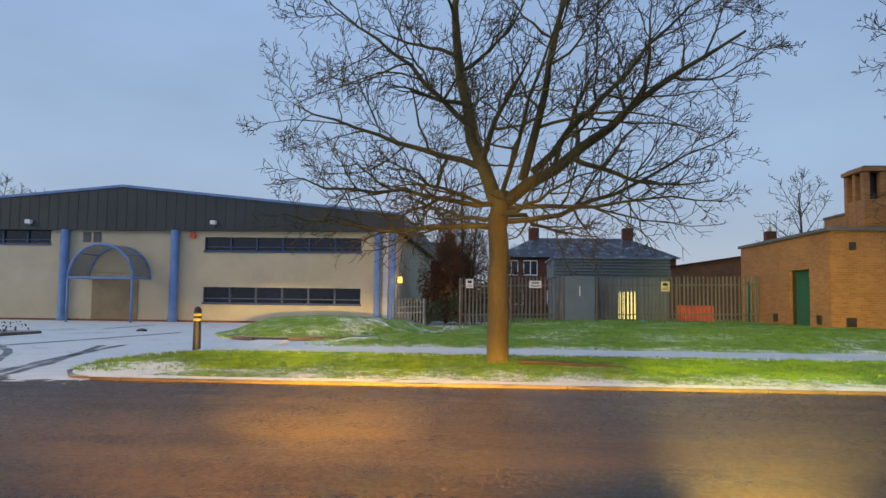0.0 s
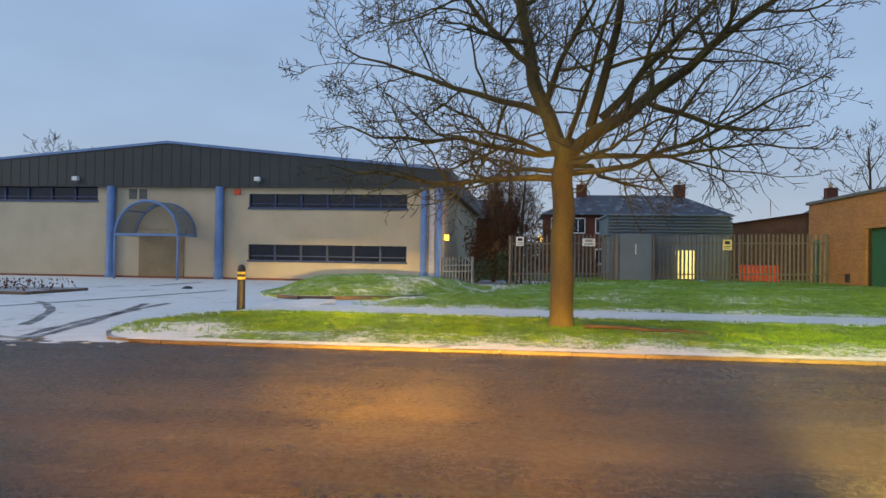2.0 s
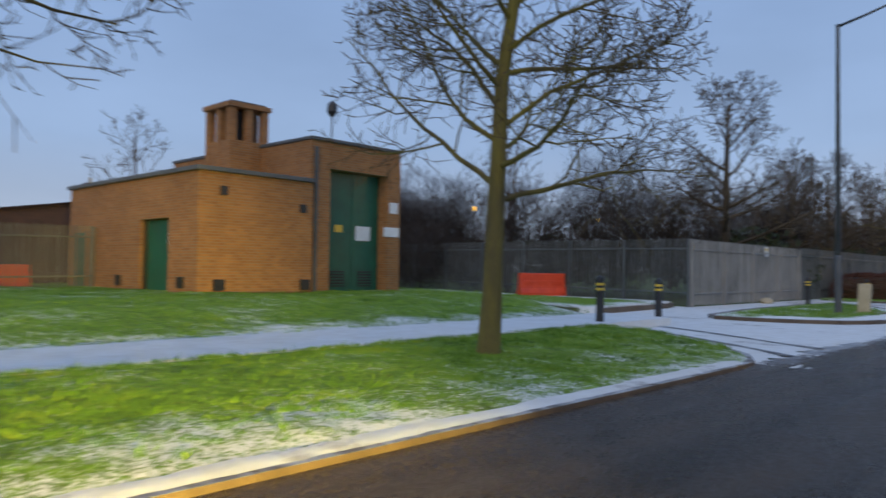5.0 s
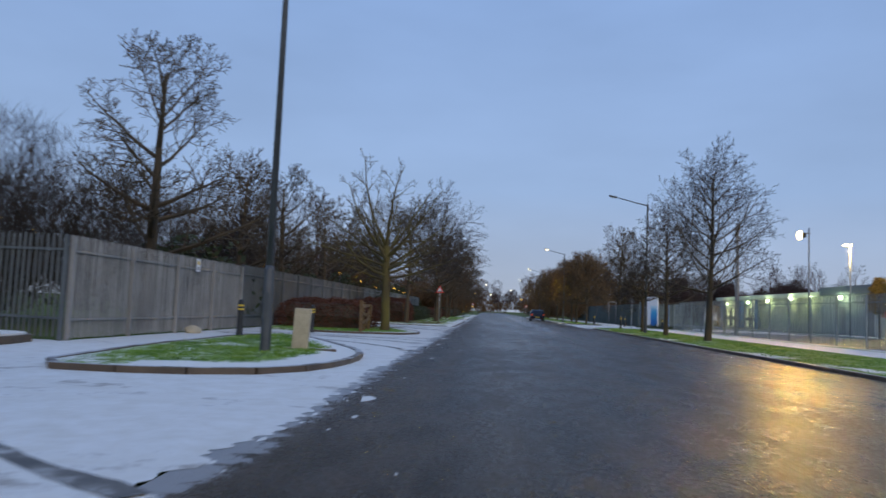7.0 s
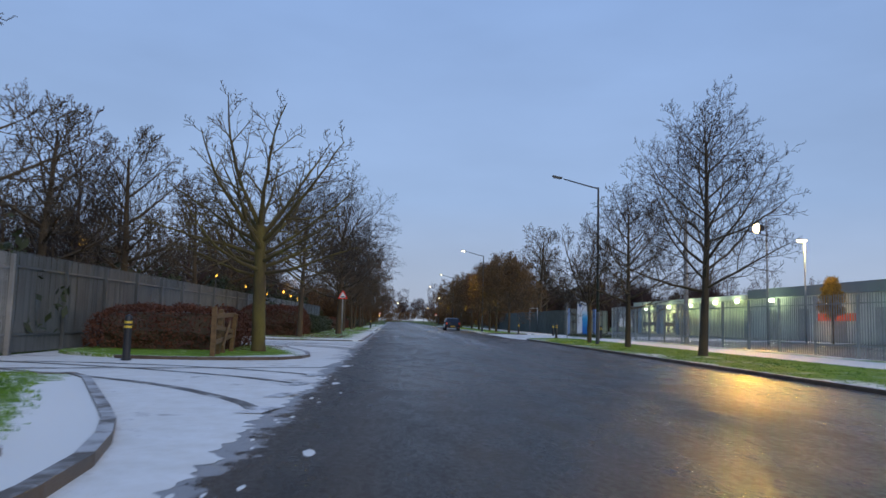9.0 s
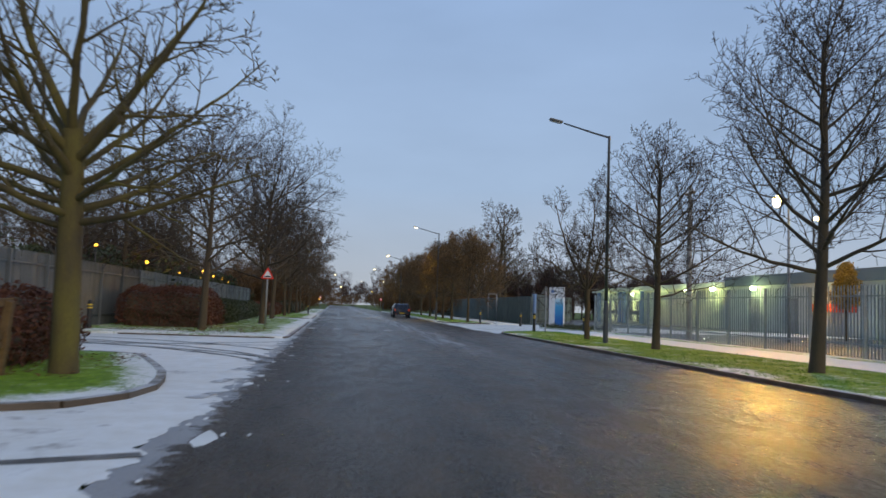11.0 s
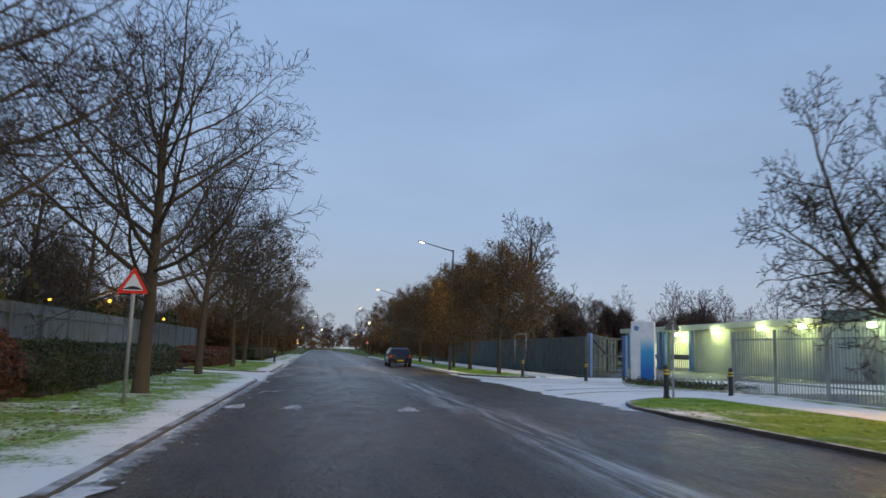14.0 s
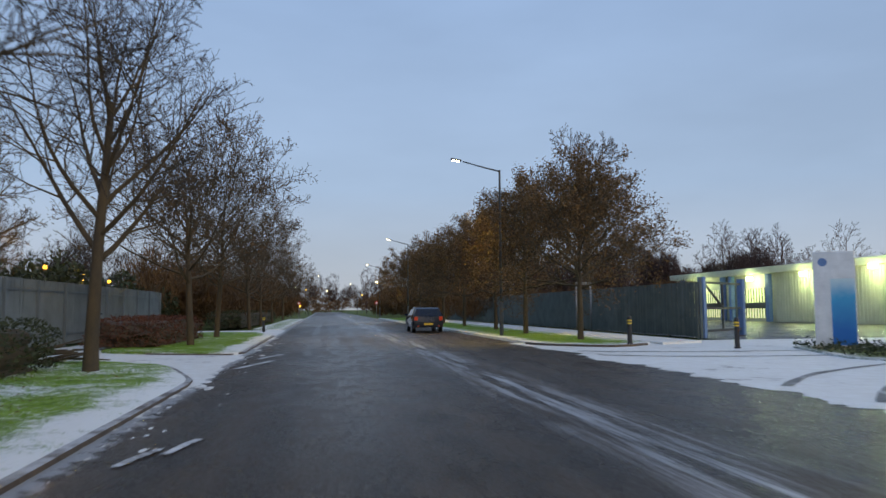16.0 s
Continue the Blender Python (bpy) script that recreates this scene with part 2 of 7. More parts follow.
M["bark"] = surface("mossy_bark", [(0.3, (0.07, 0.056, 0.022)), (0.5, (0.135, 0.112, 0.028)), (0.72, (0.2, 0.18, 0.035))], 2.2, 0.85, 45, 0.9, stretch=(1, 1, 0.35))
M["bark_moss"] = surface("yellow_mossy_bark", [(0.3, (0.05, 0.036, 0.018)), (0.5, (0.1, 0.076, 0.024)), (0.72, (0.155, 0.13, 0.03))], 2.2, 0.85, 45, 0.9, stretch=(1, 1, 0.35))
M["bark_dark"] = surface("dark_bark", [(0.3, (0.04, 0.029, 0.017)), (0.7, (0.10, 0.07, 0.036))], 2.5, 0.85, 45, 0.8, stretch=(1, 1, 0.35))
M["twig"] = surface("twigs", [(0.3, (0.05, 0.035, 0.02)), (0.7, (0.105, 0.078, 0.034))], 1.2, 0.8, 30, 0.0)
M["twig_dark"] = surface("dark_twigs", [(0.3, (0.022, 0.016, 0.013)), (0.7, (0.05, 0.035, 0.026))], 1.2, 0.85, 30, 0.0)
M["twig_red"] = surface("far_twigs", [(0.3, (0.035, 0.02, 0.02)), (0.7, (0.085, 0.045, 0.035))], 0.4, 0.9, 10, 0.0)
M["twig_russet"] = surface("russet_twigs", [(0.3, (0.07, 0.035, 0.022)), (0.7, (0.16, 0.085, 0.05))], 1.0, 0.85, 20, 0.0)
M["leaf_brown"] = surface("dead_leaves", [(0.3, (0.07, 0.035, 0.012)), (0.7, (0.17, 0.085, 0.025))], 2, 0.8, 30, 0.0)
M["leaf_amber"] = surface("amber_brown_leaves", [(0.3, (0.09, 0.048, 0.018)), (0.7, (0.205, 0.112, 0.035))], 2, 0.8, 30, 0.0)
# the floodlight's gold tint is put into this leaf colour
M["leaf_floodlit"] = surface("floodlit_gold_leaves", [(0.3, (0.22, 0.13, 0.02)), (0.7, (0.4, 0.26, 0.05))], 2, 0.8, 30, 0.0)
M["leaf_green"] = surface("evergreen_leaves", [(0.3, (0.018, 0.028, 0.012)), (0.7, (0.05, 0.065, 0.02))], 2, 0.7, 30, 0.0)
M["hedge_red"] = surface("beech_hedge_leaves", [(0.3, (0.07, 0.022, 0.012)), (0.7, (0.14, 0.05, 0.025))], 2, 0.8, 30, 0.0)
M["block"] = surface("pale_blockwork", [(0.3, (0.44, 0.38, 0.265)), (0.7, (0.55, 0.475, 0.345))], 0.7, 0.85, 25, 0.15)
M["brick"] = None
M["blue"] = surface("blue_paint", [(0.3, (0.11, 0.20, 0.40)), (0.7, (0.16, 0.27, 0.50))], 2, 0.45, 30, 0.05)
M["frame_blue"] = surface("dull_blue_frames", [(0.3, (0.03, 0.055, 0.13)), (0.7, (0.05, 0.08, 0.17))], 2, 0.5, 30, 0.05)
M["roof"] = surface("grey_profiled_metal", [(0.3, (0.024, 0.031, 0.034)), (0.7, (0.042, 0.05, 0.053))], 0.6, 0.5, 30, 0.05)
M["glass"] = surface("dark_window_glass", [(0.3, (0.004, 0.006, 0.016)), (0.7, (0.012, 0.016, 0.04))], 0.4, 0.12, 5, 0.0)
M["galv"] = surface("galvanised_steel", [(0.3, (0.20, 0.21, 0.22)), (0.7, (0.34, 0.35, 0.36))], 1.5, 0.55, 40, 0.05, metal=0.3, per_piece=0.12)
M["galv_dark"] = surface("weathered_steel", [(0.3, (0.07, 0.075, 0.08)), (0.7, (0.13, 0.135, 0.14))], 1.5, 0.6, 40, 0.05, metal=0.2, per_piece=0.15)
M["galv_mid"] = surface("dull_galvanised_steel", [(0.3, (0.085, 0.094, 0.098)), (0.7, (0.14, 0.152, 0.156))], 1.2, 0.6, 40, 0.05, metal=0.2, per_piece=0.15)
M["galv_dull"] = surface("weathered_galvanised_steel", [(0.3, (0.22, 0.215, 0.205)), (0.7, (0.36, 0.35, 0.33))], 1.2, 0.6, 40, 0.05, metal=0.2, per_piece=0.15)
M["black"] = surface("black_plastic", [(0.3, (0.012, 0.012, 0.013)), (0.7, (0.03, 0.03, 0.032))], 4, 0.5, 40, 0.05)
M["yellow"] = surface("yellow_reflective", [(0.3, (0.6, 0.4, 0.04)), (0.7, (0.75, 0.52, 0.06))], 6, 0.4, 40, 0.0)
M["red"] = surface("red_plastic", [(0.3, (0.6, 0.05, 0.015)), (0.7, (0.78, 0.085, 0.022))], 3, 0.4, 40, 0.05)
M["green"] = surface("green_paint", [(0.3, (0.008, 0.075, 0.045)), (0.7, (0.016, 0.12, 0.07))], 2, 0.45, 30, 0.05)
M["white"] = surface("white_sheet", [(0.3, (0.62, 0.64, 0.66)), (0.7, (0.78, 0.8, 0.82))], 3, 0.5, 30, 0.0)
M["cream"] = surface("pale_yellow_sheet", [(0.3, (0.62, 0.55, 0.25)), (0.7, (0.72, 0.64, 0.32))], 3, 0.5, 30, 0.0)
M["concrete"] = surface("pale_concrete", [(0.3, (0.36, 0.30, 0.20)), (0.7, (0.5, 0.43, 0.3))], 4, 0.8, 50, 0.3)
M["timber"] = surface("weathered_timber", [(0.3, (0.10, 0.055, 0.02)), (0.7, (0.2, 0.12, 0.05))], 3, 0.8, 40, 0.4, stretch=(1, 1, 4))
M["slate"] = surface("snow_dusted_slate", [(0.35, (0.03, 0.033, 0.042)), (0.54, (0.055, 0.06, 0.075)), (0.75, (0.3, 0.33, 0.37))], 1.2, 0.6, 8, 0.1)
M["galv_brown"] = surface("dull_brown_grey_steel", [(0.3, (0.115, 0.108, 0.098)), (0.7, (0.195, 0.183, 0.165))], 1.2, 0.6, 40, 0.05, metal=0.2, per_piece=0.15)
M["galv_teal"] = surface("dull_teal_grey_steel", [(0.3, (0.10, 0.125, 0.125)), (0.7, (0.17, 0.205, 0.2))], 1.2, 0.6, 40, 0.05, metal=0.2, per_piece=0.15)
M["galv_blue"] = surface("pale_blue_grey_steel", [(0.3, (0.125, 0.148, 0.16)), (0.7, (0.2, 0.232, 0.245))], 1.2, 0.6, 40, 0.05, metal=0.2, per_piece=0.15)
M["galv_works"] = surface("greenish_galvanised_steel", [(0.3, (0.2, 0.225, 0.215)), (0.7, (0.31, 0.34, 0.325))], 1.5, 0.6, 40, 0.05, metal=0.1, per_piece=0.15)
M["steel_post"] = surface("painted_steel_column", [(0.3, (0.055, 0.06, 0.065)), (0.7, (0.10, 0.105, 0.11))], 2, 0.45, 40, 0.05, metal=0.3)
M["cladding"] = surface("grey_cladding", [(0.3, (0.38, 0.41, 0.40)), (0.7, (0.5, 0.53, 0.5))], 0.6, 0.6, 20, 0.05)


def brick_mat():
    m, nt, b = mat_new("orange_brick")
    tc = nt.nodes.new("ShaderNodeNewGeometry")
    sp = nt.nodes.new("ShaderNodeSeparateXYZ")
    nt.links.new(tc.outputs["Position"], sp.inputs[0])
    cb = nt.nodes.new("ShaderNodeCombineXYZ")
    nt.links.new(calc(nt, "ADD", sp.outputs[0], sp.outputs[1]), cb.inputs[0])
    nt.links.new(sp.outputs[2], cb.inputs[1])
    br = nt.nodes.new("ShaderNodeTexBrick")
    nt.links.new(cb.outputs[0], br.inputs["Vector"])
    for k, v in (("Scale", 1.0), ("Mortar Size", 0.008), ("Brick Width", 0.225), ("Row Height", 0.075), ("Bias", -0.1)):
        br.inputs[k].default_value = v
    br.inputs["Color1"].default_value = (0.28, 0.115, 0.035, 1)
    br.inputs["Color2"].default_value = (0.38, 0.165, 0.05, 1)
    br.inputs["Mortar"].default_value = (0.27, 0.19, 0.11, 1)
    big = noise_of(nt, 0.7, 5, 0.65)
    col = mixc(nt, 0.6, br.outputs["Color"], ramp(nt, big, [(0.3, (0.33, 0.33, 0.33)), (0.7, (0.62, 0.62, 0.62))]), "OVERLAY")
    nt.links.new(col, b.inputs["Base Color"])
    b.inputs["Roughness"].default_value = 0.85
    bump(nt, b, calc(nt, "SUBTRACT", 1.0, br.outputs["Fac"]), 0.5, 0.008)
    return m


M["brick"] = brick_mat()


def kerb_mat():
    m, nt, b = mat_new("wet_kerb_concrete")
    big, fine = noise_of(nt, 1.6, 5, 0.7), noise_of(nt, 60, 4, 0.7)
    col = ramp(nt, big, [(0.3, (0.06, 0.041, 0.025)), (0.7, (0.13, 0.09, 0.055))])
    col = mixc(nt, 0.5, col, ramp(nt, fine, [(0.3, (0.35, 0.35, 0.35)), (0.7, (0.65, 0.65, 0.65))]), "OVERLAY")
    g = nt.nodes.new("ShaderNodeNewGeometry")
    sp = nt.nodes.new("ShaderNodeSeparateXYZ")
    nt.links.new(g.outputs["Normal"], sp.inputs[0])
    lie = calc(nt, "MULTIPLY", ramp1(nt, sp.outputs[2], 0.86, 0.97), ramp1(nt, big, 0.42, 0.58, 0.05, 0.7))
    nt.links.new(mixc(nt, lie, col, (0.62, 0.64, 0.66)), b.inputs["Base Color"])
    b.inputs["Roughness"].default_value = 0.5
    bump(nt, b, fine, 0.3, 0.01)
    return m


M["kerb"] = kerb_mat()


# ---- building helpers ----
def link_bm(name, bm, mat, parent=None, smooth=False):
    me = bpy.data.meshes.new(name)
    bm.to_mesh(me)
    bm.free()
    me.materials.append(mat)
    if smooth:
        me.polygons.foreach_set("use_smooth", [True] * len(me.polygons))
    ob = new(name, me)
    if parent:
        ob.parent = parent
    return ob


def part(name, bm, mat, parent, label="", smooth=False):
    ob = link_bm(name, bm, mat, parent, smooth)
    return tagged(ob, label) if label else ob


def thing(name, x, y, z, label, category, group="", kind="", turn=0.0):
    ob = new(name)
    ob.empty_display_size = 0.2
    ob.matrix_basis = pose(x, y, z, 0, 0, turn)
    return tagged(ob, label, category, group, kind)


def box(bm, x0, x1, y0, y1, z0, z1, bevel=0.0, turn=None):
    r = bmesh.ops.create_cube(bm, size=1.0)
    vs = r["verts"]
    bmesh.ops.scale(bm, vec=(x1 - x0, y1 - y0, z1 - z0), verts=vs)
    bmesh.ops.translate(bm, vec=((x0 + x1) / 2, (y0 + y1) / 2, (z0 + z1) / 2), verts=vs)
    if bevel:
        es = list({ed for v in vs for ed in v.link_edges})
        bmesh.ops.bevel(bm, geom=es, offset=bevel, segments=2, affect="EDGES", profile=0.6)
    return bm


def boxes(*rows, bevel=0.0):
    bm = bmesh.new()
    for r in rows:
        box(bm, *r, bevel=bevel)
    return bm


def lathe(rings, seg=20):
    """A turned shape from rows of (height, radius)."""
    bm = bmesh.new()
    rows = [[bm.verts.new((r * math.cos(2 * math.pi * i / seg), r * math.sin(2 * math.pi * i / seg), z)) for i in range(seg)] for z, r in rings]
    for a, b in zip(rows, rows[1:]):
        for i in range(seg):
            bm.faces.new((a[i], a[(i + 1) % seg], b[(i + 1) % seg], b[i]))
    bm.faces.new(list(reversed(rows[0])))
    bm.faces.new(rows[-1])
    return bm


def tube(path, radii, seg=8):
    """A round bar along a path of points."""
    V, F = tube_data(path, radii, seg)
    bm = bmesh.new()
    vs = [bm.verts.new(v) for v in V]
    for f in F:
        bm.faces.new([vs[i] for i in f])
    bm.faces.new([vs[i] for i in range(seg)][::-1])
    bm.faces.new(vs[-seg:])
    return bm


def tube_data(path, radii, seg):
    path = [Vector(p) for p in path]
    V, F = [], []
    for i, p in enumerate(path):
        d = (path[min(i + 1, len(path) - 1)] - path[max(i - 1, 0)]).normalized()
        u = d.orthogonal().normalized() if abs(d.z) > 0.9 else d.cross(Vector((0, 0, 1))).normalized()
        w = d.cross(u)
        for k in range(seg):
            a = 2 * math.pi * k / seg
            V.append(p + (u * math.cos(a) + w * math.sin(a)) * radii[i])
        if i:
            for k in range(seg):
                F.append(((i - 1) * seg + k, (i - 1) * seg + (k + 1) % seg, i * seg + (k + 1) % seg, i * seg + k))
    return V, F


def mesh_of(name, V, F, mat, parent=None, smooth=False):
    me = bpy.data.meshes.new(name)
    me.from_pydata([tuple(v) for v in V], [], F)
    me.materials.append(mat)
    if smooth:
        me.polygons.foreach_set("use_smooth", [True] * len(me.polygons))
    ob = new(name, me)
    if parent:
        ob.parent = parent
    return ob


def inside(poly, x, y):
    hit = False
    for (x0, y0), (x1, y1) in zip(poly, poly[1:] + poly[:1]):
        if (y0 > y) != (y1 > y) and x < (x1 - x0) * (y - y0) / (y1 - y0) + x0:
            hit = not hit
    return hit


def edge_gap(poly, x, y):
    best = 1e9
    for (x0, y0), (x1, y1) in zip(poly, poly[1:] + poly[:1]):
        dx, dy = x1 - x0, y1 - y0
        k = max(0, min(1, ((x - x0) * dx + (y - y0) * dy) / (dx * dx + dy * dy + 1e-9)))
        best = min(best, math.hypot(x - x0 - k * dx, y - y0 - k * dy))
    return best


def rounded(poly, r, n=5):
    """A polygon with its corners rounded."""
    out = []
    for i, p in enumerate(poly):
        a, b, c = Vector(poly[i - 1]), Vector(p), Vector(poly[(i + 1) % len(poly)])
        ra = min(r, (a - b).length * 0.45, (c - b).length * 0.45)
        s, t = b + (a - b).normalized() * ra, b + (c - b).normalized() * ra
        for k in range(n + 1):
            u = k / n
            q = s * (1 - u) ** 2 + b * 2 * u * (1 - u) + t * u * u
            out.append((q.x, q.y))
    return out


def patch(name, poly, height, mat, step, label, category, kind="structure", skirt=0.2, rough=0.0, frost=None):
    """A sheet of ground inside a polygon, with its own relief and a side that goes down."""
    pts = []
    n = len(poly)
    ring = []
    for i in range(n):
        a, b = Vector(poly[i]), Vector(poly[(i + 1) % n])
        k = max(1, int((b - a).length / step))
        for j in range(k):
            ring.append(tuple(a + (b - a) * (j / k)))
    pts = [Vector(p) for p in ring]
    xs, ys = [p[0] for p in poly], [p[1] for p in poly]
    rnd = random.Random(len(name) + int(abs(xs[0]) * 10))
    x = min(xs) + step * 0.5
    while x < max(xs):
        y = min(ys) + step * 0.5
        while y < max(ys):
            px, py = x + rnd.uniform(-0.3, 0.3) * step, y + rnd.uniform(-0.3, 0.3) * step
            if inside(poly, px, py) and edge_gap(poly, px, py) > step * 0.4:
                pts.append(Vector((px, py)))
            y += step
        x += step
    m = len(ring)
    edges = [(i, (i + 1) % m) for i in range(m)]
    from mathutils.geometry import delaunay_2d_cdt
    v, e2, f, ov, oe, of = delaunay_2d_cdt(pts, edges, [], 1, 1e-5)
    V, dust = [], []
    for q in v:
        g = edge_gap(poly, q.x, q.y)
        V.append((q.x, q.y, height(q.x, q.y) + rough * min(1, g * 2) * (noise.noise((q.x * 0.9, q.y * 0.9, 3.1)) + 0.5 * noise.noise((q.x * 3, q.y * 3, 7)))))
        dust.append(frost(q.x, q.y) if frost else max(0.0, 1 - g / 1.3))
    F = [tuple(t) for t in f]
    c = len(V)
    if skirt:
        for i in range(m):
            V.append((V[i][0], V[i][1], V[i][2] - skirt))
            dust.append(1.0)
        for i in range(m):
            F.append((i, c + i, c + (i + 1) % m, (i + 1) % m))
    ob = mesh_of(name, V, F, mat)
    att = ob.data.attributes.new("dust", "FLOAT", "POINT")
    att.data.foreach_set("value", dust)
    return tagged(ob, label, category, "", kind)


# ---- trees ----
def grow(rnd, start, way, length, radius, level, spec, out, bend=None):
    """One branch and all that springs from it, into out[level]; it turns from way towards bend, where that is given."""
    n = spec["steps"][level]
    p, d = Vector(start), Vector(way).normalized()
    pts, rad = [p.copy()], [radius]
    wob, up = spec["wobble"][level], spec["up"][level]
    side = d.orthogonal().normalized()
    side.rotate(Matrix.Rotation(rnd.uniform(0, 6.28), 3, d))
    for i in range(n):
        if bend:
            d = (d * 0.55 + Vector(way).normalized().lerp(Vector(bend).normalized(), (i + 1) / n) * 0.45).normalized()
        # knees to one side and the other, then a slow pull upwards
        d = (d + side * (wob * (1 if i % 2 else -1) * rnd.uniform(0.4, 1.4)) + Vector((rnd.gauss(0, wob * 0.6), rnd.gauss(0, wob * 0.6), rnd.gauss(0, wob * 0.6) + up))).normalized()
        p = p + d * (length / n)
        pts.append(p.copy())
        rad.append(radius * (1 - (1 - spec["tip"][level]) * (i + 1) / n))
    out[level].append((pts, rad))
    if level + 1 >= len(spec["steps"]):
        return
    kids = spec["kids"][level]
    first = spec["from"][level]
    for k in range(kids):
        u = first + (1 - first) * (k + rnd.random() * 0.9) / kids
        v = (u - first) / (1 - first)
        i = min(n - 1, int(u * n))
        f = u * n - i
        q = pts[i].lerp(pts[i + 1], f)
        base = (pts[i + 1] - pts[i]).normalized()
        arm = base.orthogonal().normalized()
        arm.rotate(Matrix.Rotation(k * 2.4 + rnd.uniform(-0.5, 0.5), 3, base))
        ang = radians((spec["angle"][0] - spec["fan"] * v if level == 0 else spec["angle"][level]) * rnd.uniform(0.82, 1.18))
        w = base * math.cos(ang) + arm * math.sin(ang)
        long = spec["spread"] * spec["shape"](v) if level == 0 else length * spec["ratio"][level] * (1.2 - 0.75 * v)
        thin = spec["thin"][level] if level else spec["stout"][0] + (spec["stout"][1] - spec["stout"][0]) * v
        grow(rnd, q, w, long * rnd.uniform(0.78, 1.18), max(spec["fine"], (rad[i] * (1 - f) + rad[i + 1] * f) * thin * rnd.uniform(0.85, 1.1)), level + 1, spec, out)


def join_tubes(rows, seg):
    V, F = [], []
    for pts, rad in rows:
        v, f = tube_data(pts, rad, seg)
        o = len(V)
        V += v
        F += [tuple(i + o for i in q) for q in f]
    return V, F


def mesh_tree(t, out, spec):
    """Trunk, limbs, boughs and twigs as parts of the tree t."""
    pts, rad = out[0][0]
    rad[0] *= 1.35
    # root flare
    pts.insert(1, pts[0].lerp(pts[1], 0.25))
    rad.insert(1, spec["girth"] * 1.08)
    V, F = join_tubes(out[0][:1], 14)
    mesh_of("trunk", V, F, spec["bark"], t, True)
    for row in out[0][1:] + out[1]:
        V, F = join_tubes([row], 8)
        mesh_of("limb", V, F, spec["bark"], t, True)
    V, F = join_tubes(out[2], 5)
    tagged(mesh_of("bough", V, F, spec["bark"], t, True), "", "", "", "stuff")
    V, F = [], []
    # the last twigs are straight, and one in five has broken off
    ends = [[([p[0], p[-1]], [q[0], q[-1]]) for k, (p, q) in enumerate(lv) if k % 5] for lv in out[4:]]
    for lv in out[3:4] + ends:
        v, f = join_tubes(lv, 3)
        o = len(V)
        V += v
        F += [tuple(i + o for i in q) for q in f]
    if V:
        tagged(mesh_of("crown", V, F, spec["twig"], t), "", "", "", "stuff")
    return t


def tree_thing(seed, spec, x, y, z, label, group="", turn=0.0):
    rnd = random.Random(seed)
    t = thing("bare_tree", x, y, z, label, "tree", group, turn=turn)
    out = [[] for _ in spec["steps"]]
    grow(rnd, (0, 0, -0.15), spec["lean"], spec["height"], spec["girth"], 0, spec, out)
    return mesh_tree(t, out, spec)


